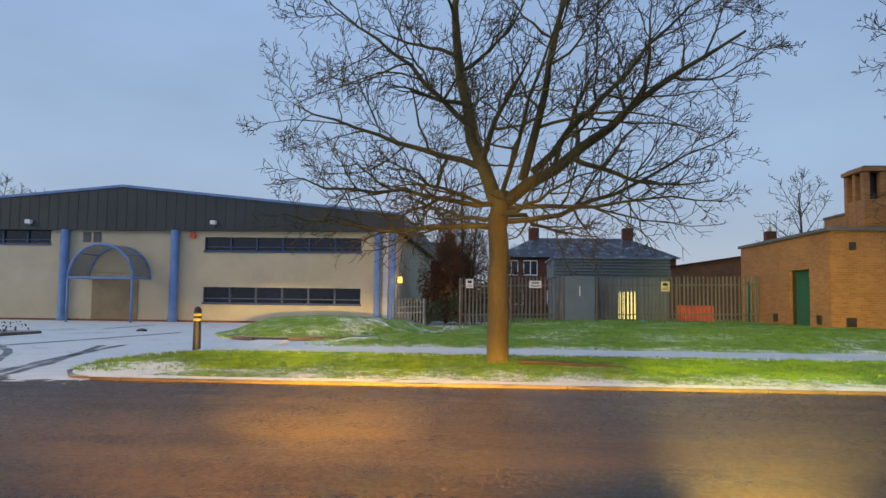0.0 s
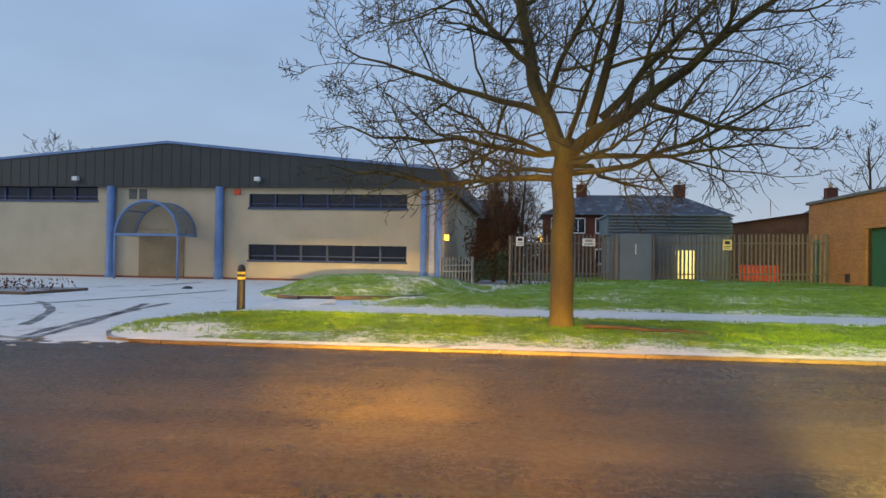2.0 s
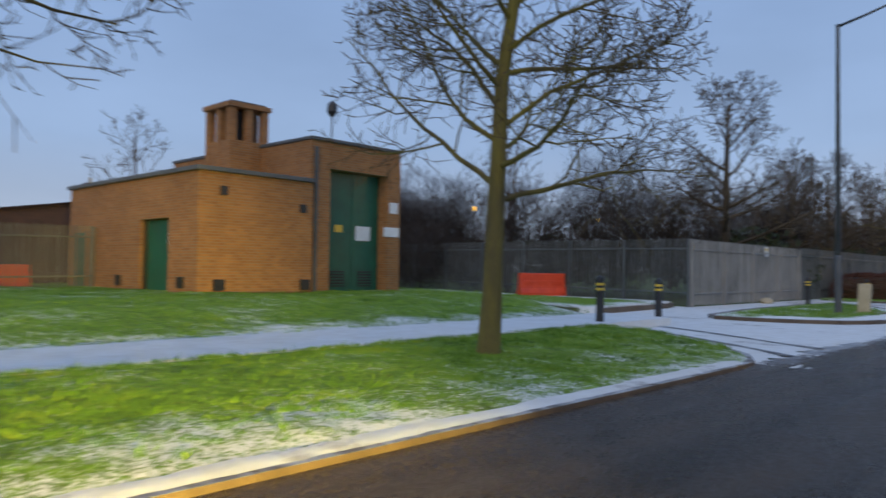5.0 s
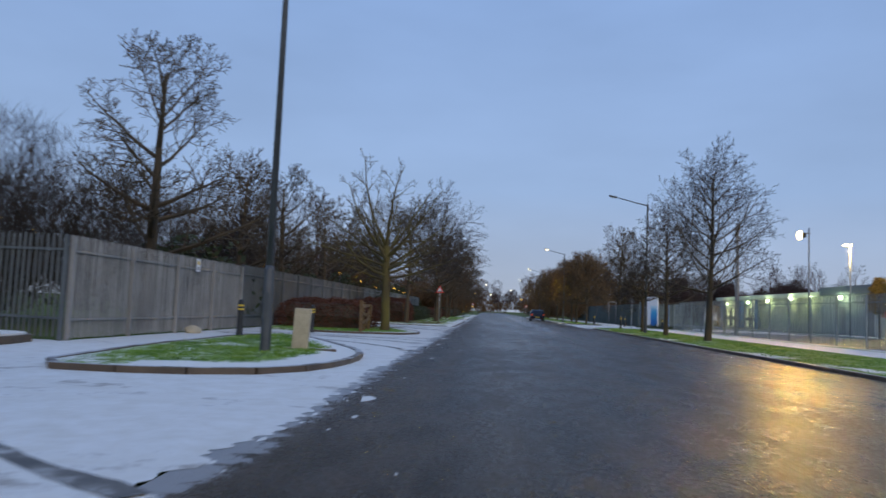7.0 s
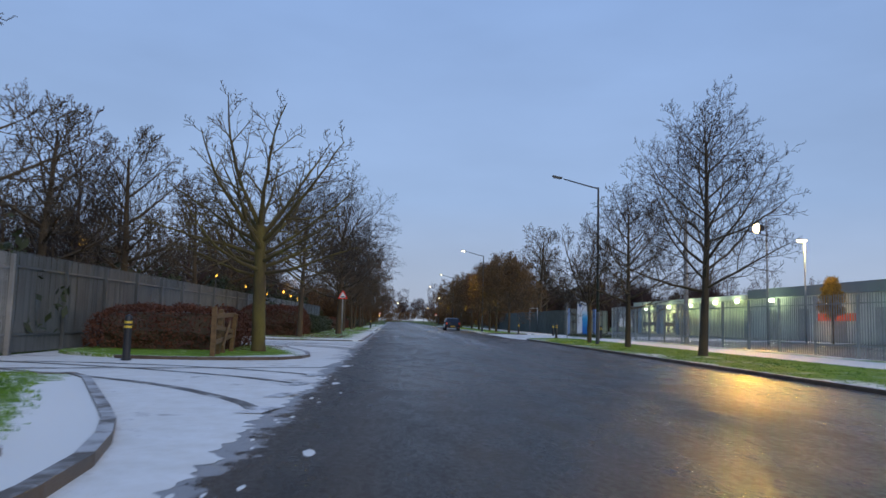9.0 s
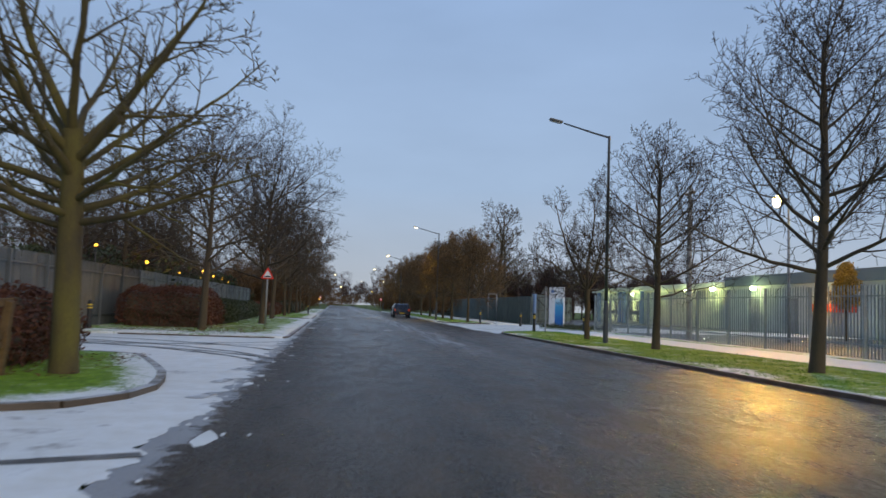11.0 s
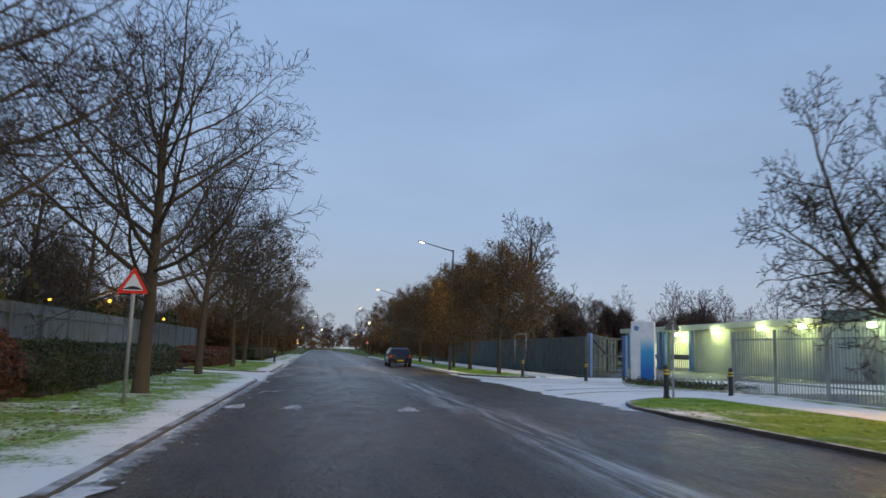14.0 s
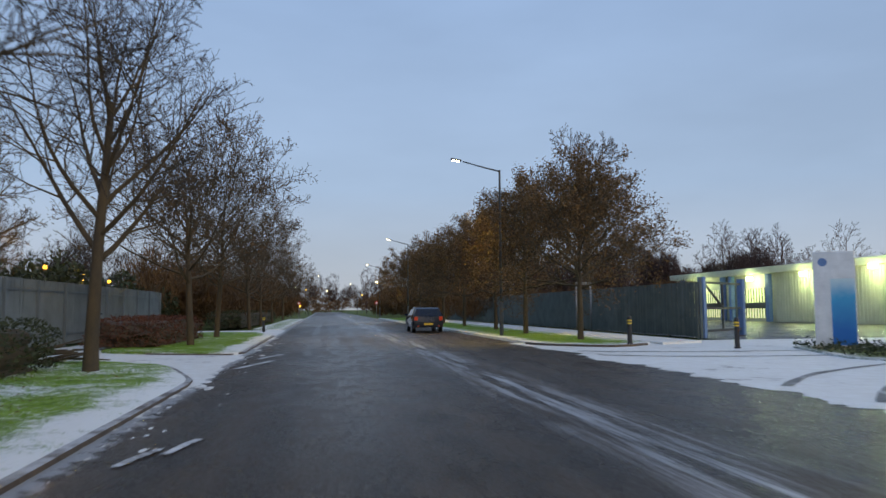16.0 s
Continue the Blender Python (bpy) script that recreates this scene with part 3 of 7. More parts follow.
def spreading_tree(seed, x, y, z, label, group):
    """Short stout trunk that forks low into curved leaders, with drooping limbs under the fork."""
    rnd = random.Random(seed)
    t = thing("bare_tree", x, y, z, label, "tree", group)
    lead = spec_of(4.6, 0.13, 2.5, 0.14, 10, 0.03, 66, kids=(8, 6, 2), shape=lambda v: 1.05 - 0.5 * v, wob=1.5, fan=18, fine=0.0072, stout=(0.5, 0.62), ratio=(0.42, 0.45, 0.45))
    low = spec_of(4.6, 0.13, 2.9, 0.12, 11, 0.02, 74, kids=(14, 8, 2), wob=1.5, fine=0.0072, ratio=(0.34, 0.45, 0.45))
    out = [[] for _ in lead["steps"]]
    stem = [Vector((0.02 * math.sin(k), 0.004 * k * math.cos(k * 2), -0.15 + 0.32 * k)) for k in range(11)]
    out[0].append((stem, [0.2 - 0.003 * k for k in range(11)]))
    lead["girth"] = 0.2
    for spec in (lead, low):
        spec["wobble"], spec["thin"] = [0.13, 0.2, 0.24, 0.2, 0.1], [0, 0.66, 0.66, 0.62]
    lead["bark"] = low["bark"] = M["bark_moss"]
    # leaders: foot, first way, last way, length, thickness
    for foot, way, bend, long, r in (((0, -0.05, 2.85), (0.0, -0.42, 0.9), (0.05, 0.3, 1), 5.6, 0.14), ((0, 0.06, 2.8), (0.05, 0.7, 0.7), (0, 1, 0.3), 5.4, 0.125),
                                     ((0, 0.42, 3.25), (0, 0.12, 1), (-0.05, 0.08, 1), 4.9, 0.085), ((0.02, 0.6, 3.4), (0.1, 0.6, 0.8), (0, 0.75, 0.6), 4.6, 0.07),
                                     ((-0.05, 0, 2.95), (-0.85, -0.15, 0.7), (-0.6, 0, 0.8), 4.2, 0.055), ((0.06, 0.05, 3.0), (0.7, 0.25, 0.6), (0.5, 0.1, 0.8), 3.8, 0.05),
                                     ((0, -0.25, 3.45), (-0.1, -0.9, 0.4), (0, -1, 0.25), 4.0, 0.065), ((0, -0.42, 4.2), (0.05, -0.75, 0.65), (0, -0.8, 0.5), 3.8, 0.06)):
        grow(rnd, foot, way, long, r, 0, lead, out, bend)
    for h, way, bend, long, r in ((2.85, (0.1, -1, 0.05), (0, -1, 0.1), 4.1, 0.055), (2.4, (0.15, -1, -0.15), (0.1, -1, 0.03), 3.9, 0.062), (2.5, (0.1, 1, -0.12), (0.0, 1, 0.36), 5.0, 0.055),
                                  (2.72, (0.1, 1, 0.15), (0, 1, -0.05), 3.9, 0.05), (2.6, (0.8, 0.6, 0.0), (0.7, 0.7, 0.1), 3.0, 0.045), (2.65, (-0.8, 0.6, 0.0), (-0.7, 0.8, 0.1), 3.4, 0.05),
                                  (2.6, (-0.8, -0.6, 0.0), (-0.6, -0.8, 0.1), 3.4, 0.05), (2.8, (0.8, -0.6, 0.1), (0.7, -0.7, 0.15), 3.0, 0.045)):
        grow(rnd, (0, 0, h), way, long, r, 1, low, out, bend)
    return mesh_tree(t, out, lead)


def forked_tree(seed, x, y, z, label, group):
    """Clear short stem, then a vase of kinked leaders and a few low limbs."""
    rnd = random.Random(seed)
    t = thing("bare_tree", x, y, z, label, "tree", group)
    lead = spec_of(3.4, 0.11, 1.35, 0.16, 11, 0.05, 62, M["bark_dark"], M["twig_dark"], (8, 5, 2), lambda v: 1.05 - 0.5 * v, wob=1.5, fan=20, fine=0.0078, stout=(0.5, 0.62), ratio=(0.44, 0.45, 0.45))
    lead["wobble"], lead["thin"] = [0.12, 0.18, 0.2, 0.18, 0.1], [0, 0.66, 0.66, 0.62]
    out = [[] for _ in lead["steps"]]
    out[0].append(([Vector((0.015 * math.sin(k * 1.3), 0.01 * math.cos(k), -0.15 + 0.21 * k)) for k in range(11)], [0.125, 0.115, 0.11, 0.105, 0.102, 0.1, 0.1, 0.1, 0.105, 0.115, 0.09]))
    # leaders: foot height, first way, last way, length, thickness
    for h, way, bend, long, r in ((1.85, (-0.6, 0.1, 0.9), (-0.05, 0.1, 1), 3.5, 0.062), (1.9, (0, -0.05, 1), (0.05, 0, 1), 3.5, 0.066), (1.88, (0.45, -0.1, 0.9), (0.5, 0, 0.85), 3.2, 0.055),
                                  (1.85, (-0.85, -0.2, 0.6), (-0.9, 0, 0.45), 2.7, 0.048), (1.8, (-1, 0.1, 0.25), (-1, 0, 0.3), 1.0, 0.03), (1.82, (1, 0.1, 0.15), (0.9, 0, 0.7), 2.3, 0.04),
                                  (1.88, (0.1, -0.8, 0.7), (0, -0.6, 0.8), 2.7, 0.045), (1.86, (-0.1, 0.8, 0.7), (0, 0.6, 0.8), 2.7, 0.045), (1.84, (0.7, 0.5, 0.55), (0.7, 0.4, 0.6), 2.4, 0.04)):
        grow(rnd, (0, 0, h - 0.12), way, long, r, 0, lead, out, bend)
    t.scale = (1.1, 1.1, 1.2)
    return mesh_tree(t, out, lead)


def spec_of(height, girth, spread, fork, limbs, up=0.05, angle=76, bark=None, twig=None, kids=(8, 6, 4), shape=None, lean=(0.02, 0, 1), wob=1.0, fan=30, fine=0.008, tip=0.18, stout=(0.55, 0.62), ratio=(0.46, 0.46, 0.45)):
    return {
        "steps": [9, 9, 6, 4, 2], "wobble": [0.03 * wob, 0.09 * wob, 0.13 * wob, 0.14 * wob, 0.1], "up": [0.02, up, max(up * 0.9, 0.05), 0.07, 0.06], "tip": [tip, 0.16, 0.2, 0.35, 0.6],
        "kids": [limbs, kids[0], kids[1], kids[2]], "from": [fork, 0.24, 0.18, 0.15], "angle": [angle, 50, 48, 46], "spread": spread, "ratio": [0] + list(ratio), "height": height,
        "thin": [0, 0.55, 0.55, 0.6], "stout": stout, "fan": fan, "fine": fine, "girth": girth, "bark": bark or M["bark"], "twig": twig or M["twig"], "shape": shape or (lambda v: 1.05 - 0.68 * v), "lean": lean,
    }


# ---- ground, road, verges ----
def left_kerb(y):
    return -1.47 - 0.0062 * y


RIGHT_KERB = 8.2
FAR = 2200.0
bm = bmesh.new()
bmesh.ops.create_grid(bm, x_segments=8, y_segments=8, size=FAR)
bmesh.ops.translate(bm, vec=(0, 0, -0.06), verts=bm.verts)
tagged(link_bm("ground", bm, M["field"]), "dark winter ground thinly dusted with snow", "ground", "", "structure")

# the carriageway, and the side road where the walk begins
V = [(left_kerb(y), y, 0.0) for y in (-160, -60, -20, 20, 60, 140, 420)] + [(RIGHT_KERB + (0.0 if y < 140 else 0), y, 0.0) for y in (420, 140, 60, 20, -20, -60, -160)]
tagged(mesh_of("road", V, [tuple(range(len(V)))], M["road"]), "wet dark asphalt road with thawing snow at its edges", "road", "", "structure")
V = [(RIGHT_KERB - 0.001, -36.5, -0.004), (RIGHT_KERB - 0.001, -26.5, -0.004), (60, -27.5, -0.004), (60, -35.5, -0.004)]
tagged(mesh_of("side_road", V, [(0, 3, 2, 1)], M["road"]), "wet asphalt side road joining the main road", "road", "", "structure")

# snow-covered drives and yard west of the road
def ragged(y):
    """How far the snow creeps on to the asphalt."""
    creep = -0.6 if -37.2 < y < -20.1 else 0.12
    return creep + 0.24 * noise.noise((y * 0.35, 1.3, 0)) + 0.14 * noise.noise((y * 1.9, 4.1, 0)) + 0.17 * noise.noise((y * 6.5, 7.7, 0)) + 0.1 * noise.noise((y * 17, 2.2, 0))


edge = [-75 + 0.09 * i for i in range(1750)]
inner = [(-8.95, 82.4), (-8.95, -5.0), (-22.3, -2.7), (-22.3, -8), (-34, -20), (-34, -75)]
V = [(left_kerb(y) + ragged(y), y, 0.004) for y in edge] + [(left_kerb(y) - 0.45 + 0.5 * ragged(y), y, 0.012) for y in edge] + [(x, y, 0.006) for x, y in inner]
n = len(edge)
F = [(i, i + 1, n + i + 1, n + i) for i in range(n - 1)] + [tuple(range(n, 2 * n)) + tuple(range(2 * n, 2 * n + len(inner)))]
tagged(mesh_of("snowy_yard", V, F, M["snow"]), "drives and yard covered in thin trodden snow", "snow", "", "structure")
# crumbs of trodden snow along that edge
rr = random.Random(61)
V, F = [], []
for _ in range(420):
    y = rr.uniform(-20, 75) if rr.random() < 0.85 else rr.uniform(-46, -37)
    x = left_kerb(y) + ragged(y) + abs(rr.gauss(0, 0.35)) - 0.06
    w = rr.uniform(0.008, 0.03) * (rr.uniform(2.0, 5.0) if rr.random() < 0.16 else 1)
    o = len(V)
    k = 7
    V += [(x + w * math.cos(a * 6.283 / k) * rr.uniform(0.6, 1.2), y + 3.4 * w * math.sin(a * 6.283 / k) * rr.uniform(0.6, 1.2), 0.001) for a in range(k)] + [(x, y, min(0.012, w * 0.4))]
    F += [(o + a, o + (a + 1) % k, o + k) for a in range(k)]
tagged(mesh_of("snow_crumbs", V, F, M["snow"], None, True), "crumbs of trodden snow scattered on wet asphalt", "snow", "", "stuff")
V = [(RIGHT_KERB - 1.6 * ragged(y + 200), y, 0.006) for y in [60 - 0.1 * i for i in range(261)]] + [(17.0, 34, 0.006), (17.0, 45.2, 0.006), (40, 49, 0.006), (40, 60, 0.006)]
tagged(mesh_of("snowy_entrance", V, [tuple(reversed(range(len(V))))], M["snow"]), "works entrance covered in thin trodden snow", "snow", "", "structure")


def smooth(a, b, x):
    u = max(0, min(1, (x - a) / (b - a)))
    return u * u * (3 - 2 * u)


def west(x, y):
    """Height of the grass west of the road: verge, path, bank and mound."""
    z = 0.08 + 0.10 * smooth(-1.5, -5, x) * (1 if y < -10 else 0)
    z += 0.26 * smooth(-7.3, -12.5, x) * smooth(-33, -27, y)
    z += 0.06 * smooth(-7.3, -12, x)
    z += 0.42 * math.exp(-(((x + 17.5) / 3.2) ** 2 + ((y + 37.0) / 3.6) ** 2))
    return z


VERGE_A = rounded([(-1.32, -37.4), (-1.35, -19.6), (-2.6, -18.2), (-5.15, -16.9), (-5.25, -37.0), (-3.6, -38.0), (-2.2, -38.0)], 1.2)
BANK = rounded([(-7.2, -35.6), (-7.2, -14.0), (-9.5, -12.0), (-16, -10.6), (-26, -8.0), (-27, -30), (-22, -31.0), (-14.5, -33.6), (-10.2, -35.6)], 0.8)
MOUND = rounded([(-11.3, -38.0), (-13.2, -35.0), (-18, -33.0), (-24, -33.2), (-25.0, -39.0), (-20, -41.0), (-14, -40.2)], 1.2)
ISLAND = rounded([(-5.8, -11.1), (-4.0, -11.0), (-2.85, -10.6), (-2.2, -9.5), (-2.0, -7.8), (-2.05, -6.2), (-2.5, -4.5), (-3.5, -2.3), (-5.0, 1.0), (-6.5, 0.3), (-6.4, -6)], 0.8)
ISLAND_B = rounded([(-6.6, 6.4), (-4.4, 6.3), (-2.7, 7.0), (-2.3, 8.4), (-2.6, 10.5), (-4.0, 14.5), (-6.4, 14.6), (-8.6, 13.5), (-8.6, 8.0)], 0.8)
VERGE_C = rounded([(-7.5, 23.4), (-1.66, 23.4), (-1.76, 46.2), (-3.0, 50.2), (-5.0, 52.0), (-9.0, 52.5), (-10.5, 40), (-10.0, 24.2)], 0.7)
VERGE_D = rounded([(-4.8, 55.8), (-1.85, 54.6), (-1.95, 71.0), (-3.3, 76.0), (-6.5, 77.5), (-6.5, 57)], 0.7)
VERGE_E = rounded([(-2.1, 82), (-2.4, 140), (-4.3, 140), (-4.1, 83)], 0.7)
VERGE_R = rounded([(8.3, -24.5), (8.3, 35.0), (8.9, 37.0), (10.8, 39.2), (12.6, 39.6), (12.75, -24.5), (10.5, -26.0)], 0.9)
VERGE_S = rounded([(8.35, 58.0), (10.6, 55.6), (12.8, 57.5), (12.9, 140), (8.35, 140)], 0.9)
BARRIER_GREEN = rounded([(-8.6, -12.0), (-13, -10.2), (-19, -7.6), (-22.3, -5.6), (-22.3, -3.2), (-9.2, -5.5)], 0.8)
FOOT_R = rounded([(15.05, -26), (15.05, 41.5), (16.6, 42.5), (16.6, -26)], 0.3)

flat = lambda x, y: 0.08
patch("grass_verge", VERGE_A, lambda x, y: west(x, y) - 0.034 * smooth(0.4, 0.0, edge_gap(VERGE_A, x, y)), M["grass"], 0.35, "mown green verge dusted with snow beside the kerb", "grass", rough=0.025, frost=lambda x, y: (0.52 * smooth(-3.3, -2.3, x) + 0.38 * smooth(-1.75, -1.4, x)) * (0.62 + 0.38 * smooth(-36, -31, y)) * (1 - 0.35 * smooth(-28, -24, y)) + 0.5 * math.exp(-(((x + 3.5) / 0.35) ** 2) - ((y + 29.4) / 1.3) ** 2) + 0.9 * smooth(-35.6, -37.2, y) * smooth(-3.9, -2.6, x))
patch("grass_bank", BANK, lambda x, y: 0.1 + (west(x, y) - 0.1) * smooth(-0.2, 0.9, edge_gap(BANK, x, y)), M["bank"], 0.4, "rising green grass bank before the fence and substation", "grass", rough=0.06)
patch("grass_mound", MOUND, lambda x, y: 0.07 + (west(x, y) - 0.07) * smooth(0, 1.4, edge_gap(MOUND, x, y)), M["bank"], 0.35, "rounded grass mound before the pale block building", "grass", rough=0.05, frost=lambda x, y: 0.15)
patch("grass_island", ISLAND, lambda x, y: 0.085 + 0.06 * smooth(0, 1.5, edge_gap(ISLAND, x, y)), M["grass"], 0.22, "kerbed grass island ringed by snow", "grass", rough=0.03, frost=lambda x, y: (1.7 * smooth(0.85, 0.4, edge_gap(ISLAND, x, y)) + 0.3 if x > -4.6 else 0.5))
patch("grass_island", ISLAND_B, flat, M["grass"], 0.3, "small kerbed grass island with tree and hedge", "grass", rough=0.03, frost=lambda x, y: 1.0 * smooth(0.8, 0.2, edge_gap(ISLAND_B, x, y)) * (1 if x > -4.2 else 0.3))
patch("grass_verge", VERGE_C, lambda x, y: 0.08 - 0.03 * smooth(-2.0, -1.7, x), M["grass"], 0.3, "green verge with snow along the hedge and kerb", "grass", rough=0.03, frost=lambda x, y: max(1.1 * smooth(-2.9, -2.0, x), 0.85 * smooth(30.0, 24.4, y), 0.35))
patch("grass_verge", VERGE_D, flat, M["grass"], 0.4, "short green verge between two snowy drives", "grass", rough=0.03, frost=lambda x, y: max(1.1 * smooth(-2.9, -2.2, x), 0.15))
patch("grass_verge", VERGE_E, flat, M["grass"], 1.0, "distant strip of snowy verge", "grass", rough=0.03)
patch("grass_verge", VERGE_R, flat, M["bank"], 0.35, "green verge under the row of bare trees", "grass", rough=0.035, frost=lambda x, y: 0.95 * smooth(9.5, 8.6, x) * smooth(-0.05, 0.25, noise.noise((x * 0.6, y * 0.28, 0))))
patch("grass_verge", VERGE_S, flat, M["grass"], 0.8, "green verge beyond the works entrance", "grass", rough=0.03)
patch("grass_patch", BARRIER_GREEN, lambda x, y: 0.2, M["grass"], 0.6, "rough snow-dusted grass with a low kerb", "grass", rough=0.05)
patch("fence_foot", FOOT_R, flat, M["bank"], 0.5, "rough brown grass along the foot of the fence", "grass", rough=0.06)

PATH_W = [(-5.2, -37.2), (-5.2, -16.8), (-5.3, -14.0), (-7.3, -13.5), (-7.25, -36.2), (-9.5, -36.4), (-9.5, -37.2)]
patch("footpath", PATH_W, lambda x, y: west(-5.2, y) - 0.01, M["path"], 0.8, "footpath covered in pale smooth snow", "path", rough=0.008)
patch("footpath", [(12.7, -26), (12.6, 39.8), (15.1, 41.6), (15.1, -26)], lambda x, y: 0.09, M["path"], 1.0, "footpath covered in pale smooth snow", "path", rough=0.008)
patch("footpath", [(12.85, 57), (12.85, 140), (14.9, 140), (14.9, 58)], lambda x, y: 0.09, M["path"], 1.5, "footpath covered in pale smooth snow", "path", rough=0.008)


# ---- tyre tracks in the snow ----
M["slush"] = surface("wet_slush", [(0.35, (0.05, 0.042, 0.036)), (0.52, (0.15, 0.135, 0.12)), (0.66, (0.5, 0.5, 0.49))], 2.2, 0.5, 25, 0.4)


def track(points, width, seed):
    """A ragged tyre track along a bent line."""
    n = 40
    P = [Vector(p) for p in points]
    V, F = [], []
    for i in range(n + 1):
        u = i / n
        q = P[0] * (1 - u) ** 2 + P[1] * 2 * u * (1 - u) + P[2] * u * u
        d = ((P[1] - P[0]) * (1 - u) + (P[2] - P[1]) * u).normalized()
        side = Vector((-d.y, d.x))
        k = side * width * 0.5 * (0.75 + 0.3 * noise.noise((u * 9, seed * 3.1, 0)) + 0.2 * noise.noise((u * 30, seed * 1.7, 4)))
        q = q + side * 0.06 * noise.noise((u * 6, seed * 2.3, 8))
        for w in (-1, -0.4, 0.4, 1):
            V.append((q.x + k.x * w, q.y + k.y * w, 0.0145 + (0.0015 if abs(w) < 0.5 else 0.0)))
        if i:
            for c in range(3):
                F.append((4 * i - 4 + c, 4 * i + c, 4 * i + c + 1, 4 * i - 3 + c))
    return tagged(mesh_of("tyre_track", V, F, M["slush"]), "dark slushy tyre track pressed into the snow", "tyre track", "tyre tracks in snow", "structure")


for k, pts in enumerate((((-1.2, -40.5), (-5.5, -41.5), (-7.5, -48)), ((-1.2, -42.2), (-4.2, -42.8), (-5.8, -48)), ((-1.3, -38.8), (-3.5, -39.6), (-9, -40.5)), ((-1.2, -45), (-6, -43), (-16, -42)),
                         ((-1.15, -38.6), (-3.2, -39.0), (-8.6, -40.9)), ((-1.2, -38.4), (-1.5, -40.6), (-3.6, -42.5)), ((-3.0, -40.0), (-6.6, -41.6), (-8.4, -43.6)), ((-1.3, -18.6), (-4.0, -16.2), (-8.0, -14.3)), ((-1.3, -17.2), (-4.0, -15.2), (-8.0, -13.2)),
                         ((-1.4, -3.0), (-3.2, 1.0), (-8.4, 3.0)), ((-1.4, 0.5), (-3.8, 3.2), (-8.4, 4.6)), ((-1.4, 4.6), (-3.4, 3.9), (-8.0, 2.2)), ((-1.4, 2.4), (-4.4, 4.9), (-7.6, 4.6)),
                         ((-1.5, 15.2), (-3.6, 19.0), (-8.6, 20.5)), ((-1.5, 17.4), (-3.6, 20.5), (-8.6, 21.8)), ((-1.5, 21.5), (-4.0, 18.4), (-8.6, 17.2)), ((-1.3, 13.5), (-2.6, 16.5), (-6.5, 18.5)), ((-1.3, 14.6), (-3.0, 17.5), (-8.6, 19.2)), ((-1.3, 19.6), (-3.0, 18.6), (-8.4, 19.0)), ((-1.25, -41.6), (-3.2, -41.2), (-4.4, -44.5)), ((-1.25, -43.4), (-2.6, -43.0), (-3.4, -46.5)),
                         ((8.5, 41.0), (11.5, 45.5), (22, 47.5)), ((8.5, 43.2), (11.5, 47.5), (22, 49.5)), ((8.5, 52.0), (11.5, 49.0), (22, 51.0)), ((8.6, 54.0), (12, 51.5), (22, 53.0)))):
    track(pts, 0.25, k)


# ---- kerbs ----
bm = bmesh.new()
box(bm, -0.459, 0.459, -0.065, 0.065, -0.12, 0.064, 0.007)
KERB_MESH = bpy.data.meshes.new("kerbstone")
bm.to_mesh(KERB_MESH)
bm.free()
KERB_MESH.materials.append(M["kerb"])


def kerb_run(poly, label, closed=False, top=0.022):
    t = thing("kerb", poly[0][0], poly[0][1], 0, label, "kerb", "", "structure")
    run = [Vector(p) for p in poly] + ([Vector(poly[0])] if closed else [])
    total = sum((b - a).length for a, b in zip(run, run[1:]))
    n = max(1, int(total / 0.92))
    rnd = random.Random(int(total * 10))

    def along(s):
        for a, b in zip(run, run[1:]):
            l = (b - a).length
            if s <= l:
                return a + (b - a) * (s / max(l, 1e-6))
            s -= l
        return run[-1]
    for i in range(n):
        a, b = along(total * i / n), along(total * (i + 1) / n - 0.004)
        c = (a + b) / 2
        o = new("kerbstone", KERB_MESH)
        o.parent = t
        o.matrix_basis = pose(c.x - poly[0][0], c.y - poly[0][1], top + rnd.uniform(-0.002, 0.002), rnd.uniform(-0.3, 0.3), rnd.uniform(-0.1, 0.1), math.degrees(math.atan2(b.y - a.y, b.x - a.x)))
        o.scale = ((b - a).length / 0.92, 1, 1)
    return t


def grown(poly, d):
    out = []
    n = len(poly)
    for i in range(n):
        a, b = Vector(poly[i - 1]), Vector(poly[(i + 1) % n])
        k = (b - a)
        nrm = Vector((k.y, -k.x)).normalized()
        q = Vector(poly[i])
        if not inside(poly, *(q + nrm * 0.05)):
            out.append(tuple(q + nrm * d))
        else:
            out.append(tuple(q - nrm * d))
    return out


def stretch(poly, keep):
    """The run of a polygon's outline that fulfils keep, in order."""
    n = len(poly)
    flags = [keep(*p) for p in poly]
    s = next(i for i in range(n) if flags[i] and not flags[i - 1])
    out = []
    for k in range(n):
        if not flags[(s + k) % n]:
            break
        out.append(poly[(s + k) % n])
    return out


kerb_run(stretch(grown(VERGE_A, 0.06), lambda x, y: x > -4.9), "wet brown concrete kerb edging the verge", False, -0.018)
# thin ragged snow lying on the back of that kerb
V, F = [], []
for k in range(340):
    y = -37.2 + k * 0.05
    a, b = 0.05 * noise.noise((y * 2.1, 3, 1)) + 0.02 * noise.noise((y * 11, 5, 1)), 0.03 * noise.noise((y * 5.3, 9, 1))
    xe = -1.322 - 0.0017 * (y + 37.4)
    V += [(xe - 0.16 - a, y, 0.06), (xe - 0.04, y, 0.062), (xe + 0.02 + b, y, 0.053), (xe + 0.06 + b, y, 0.0475)]
    if k:
        F += [(4 * k - 4 + j, 4 * k - 3 + j, 4 * k + 1 + j, 4 * k + j) for j in range(3)]
tagged(mesh_of("snow_ridge", V, F, M["snow"], None, True), "thin ragged line of snow along the kerb top", "snow", "", "structure")
kerb_run(grown(ISLAND, 0.06), "wet brown kerb round the grass island", True, 0.04)
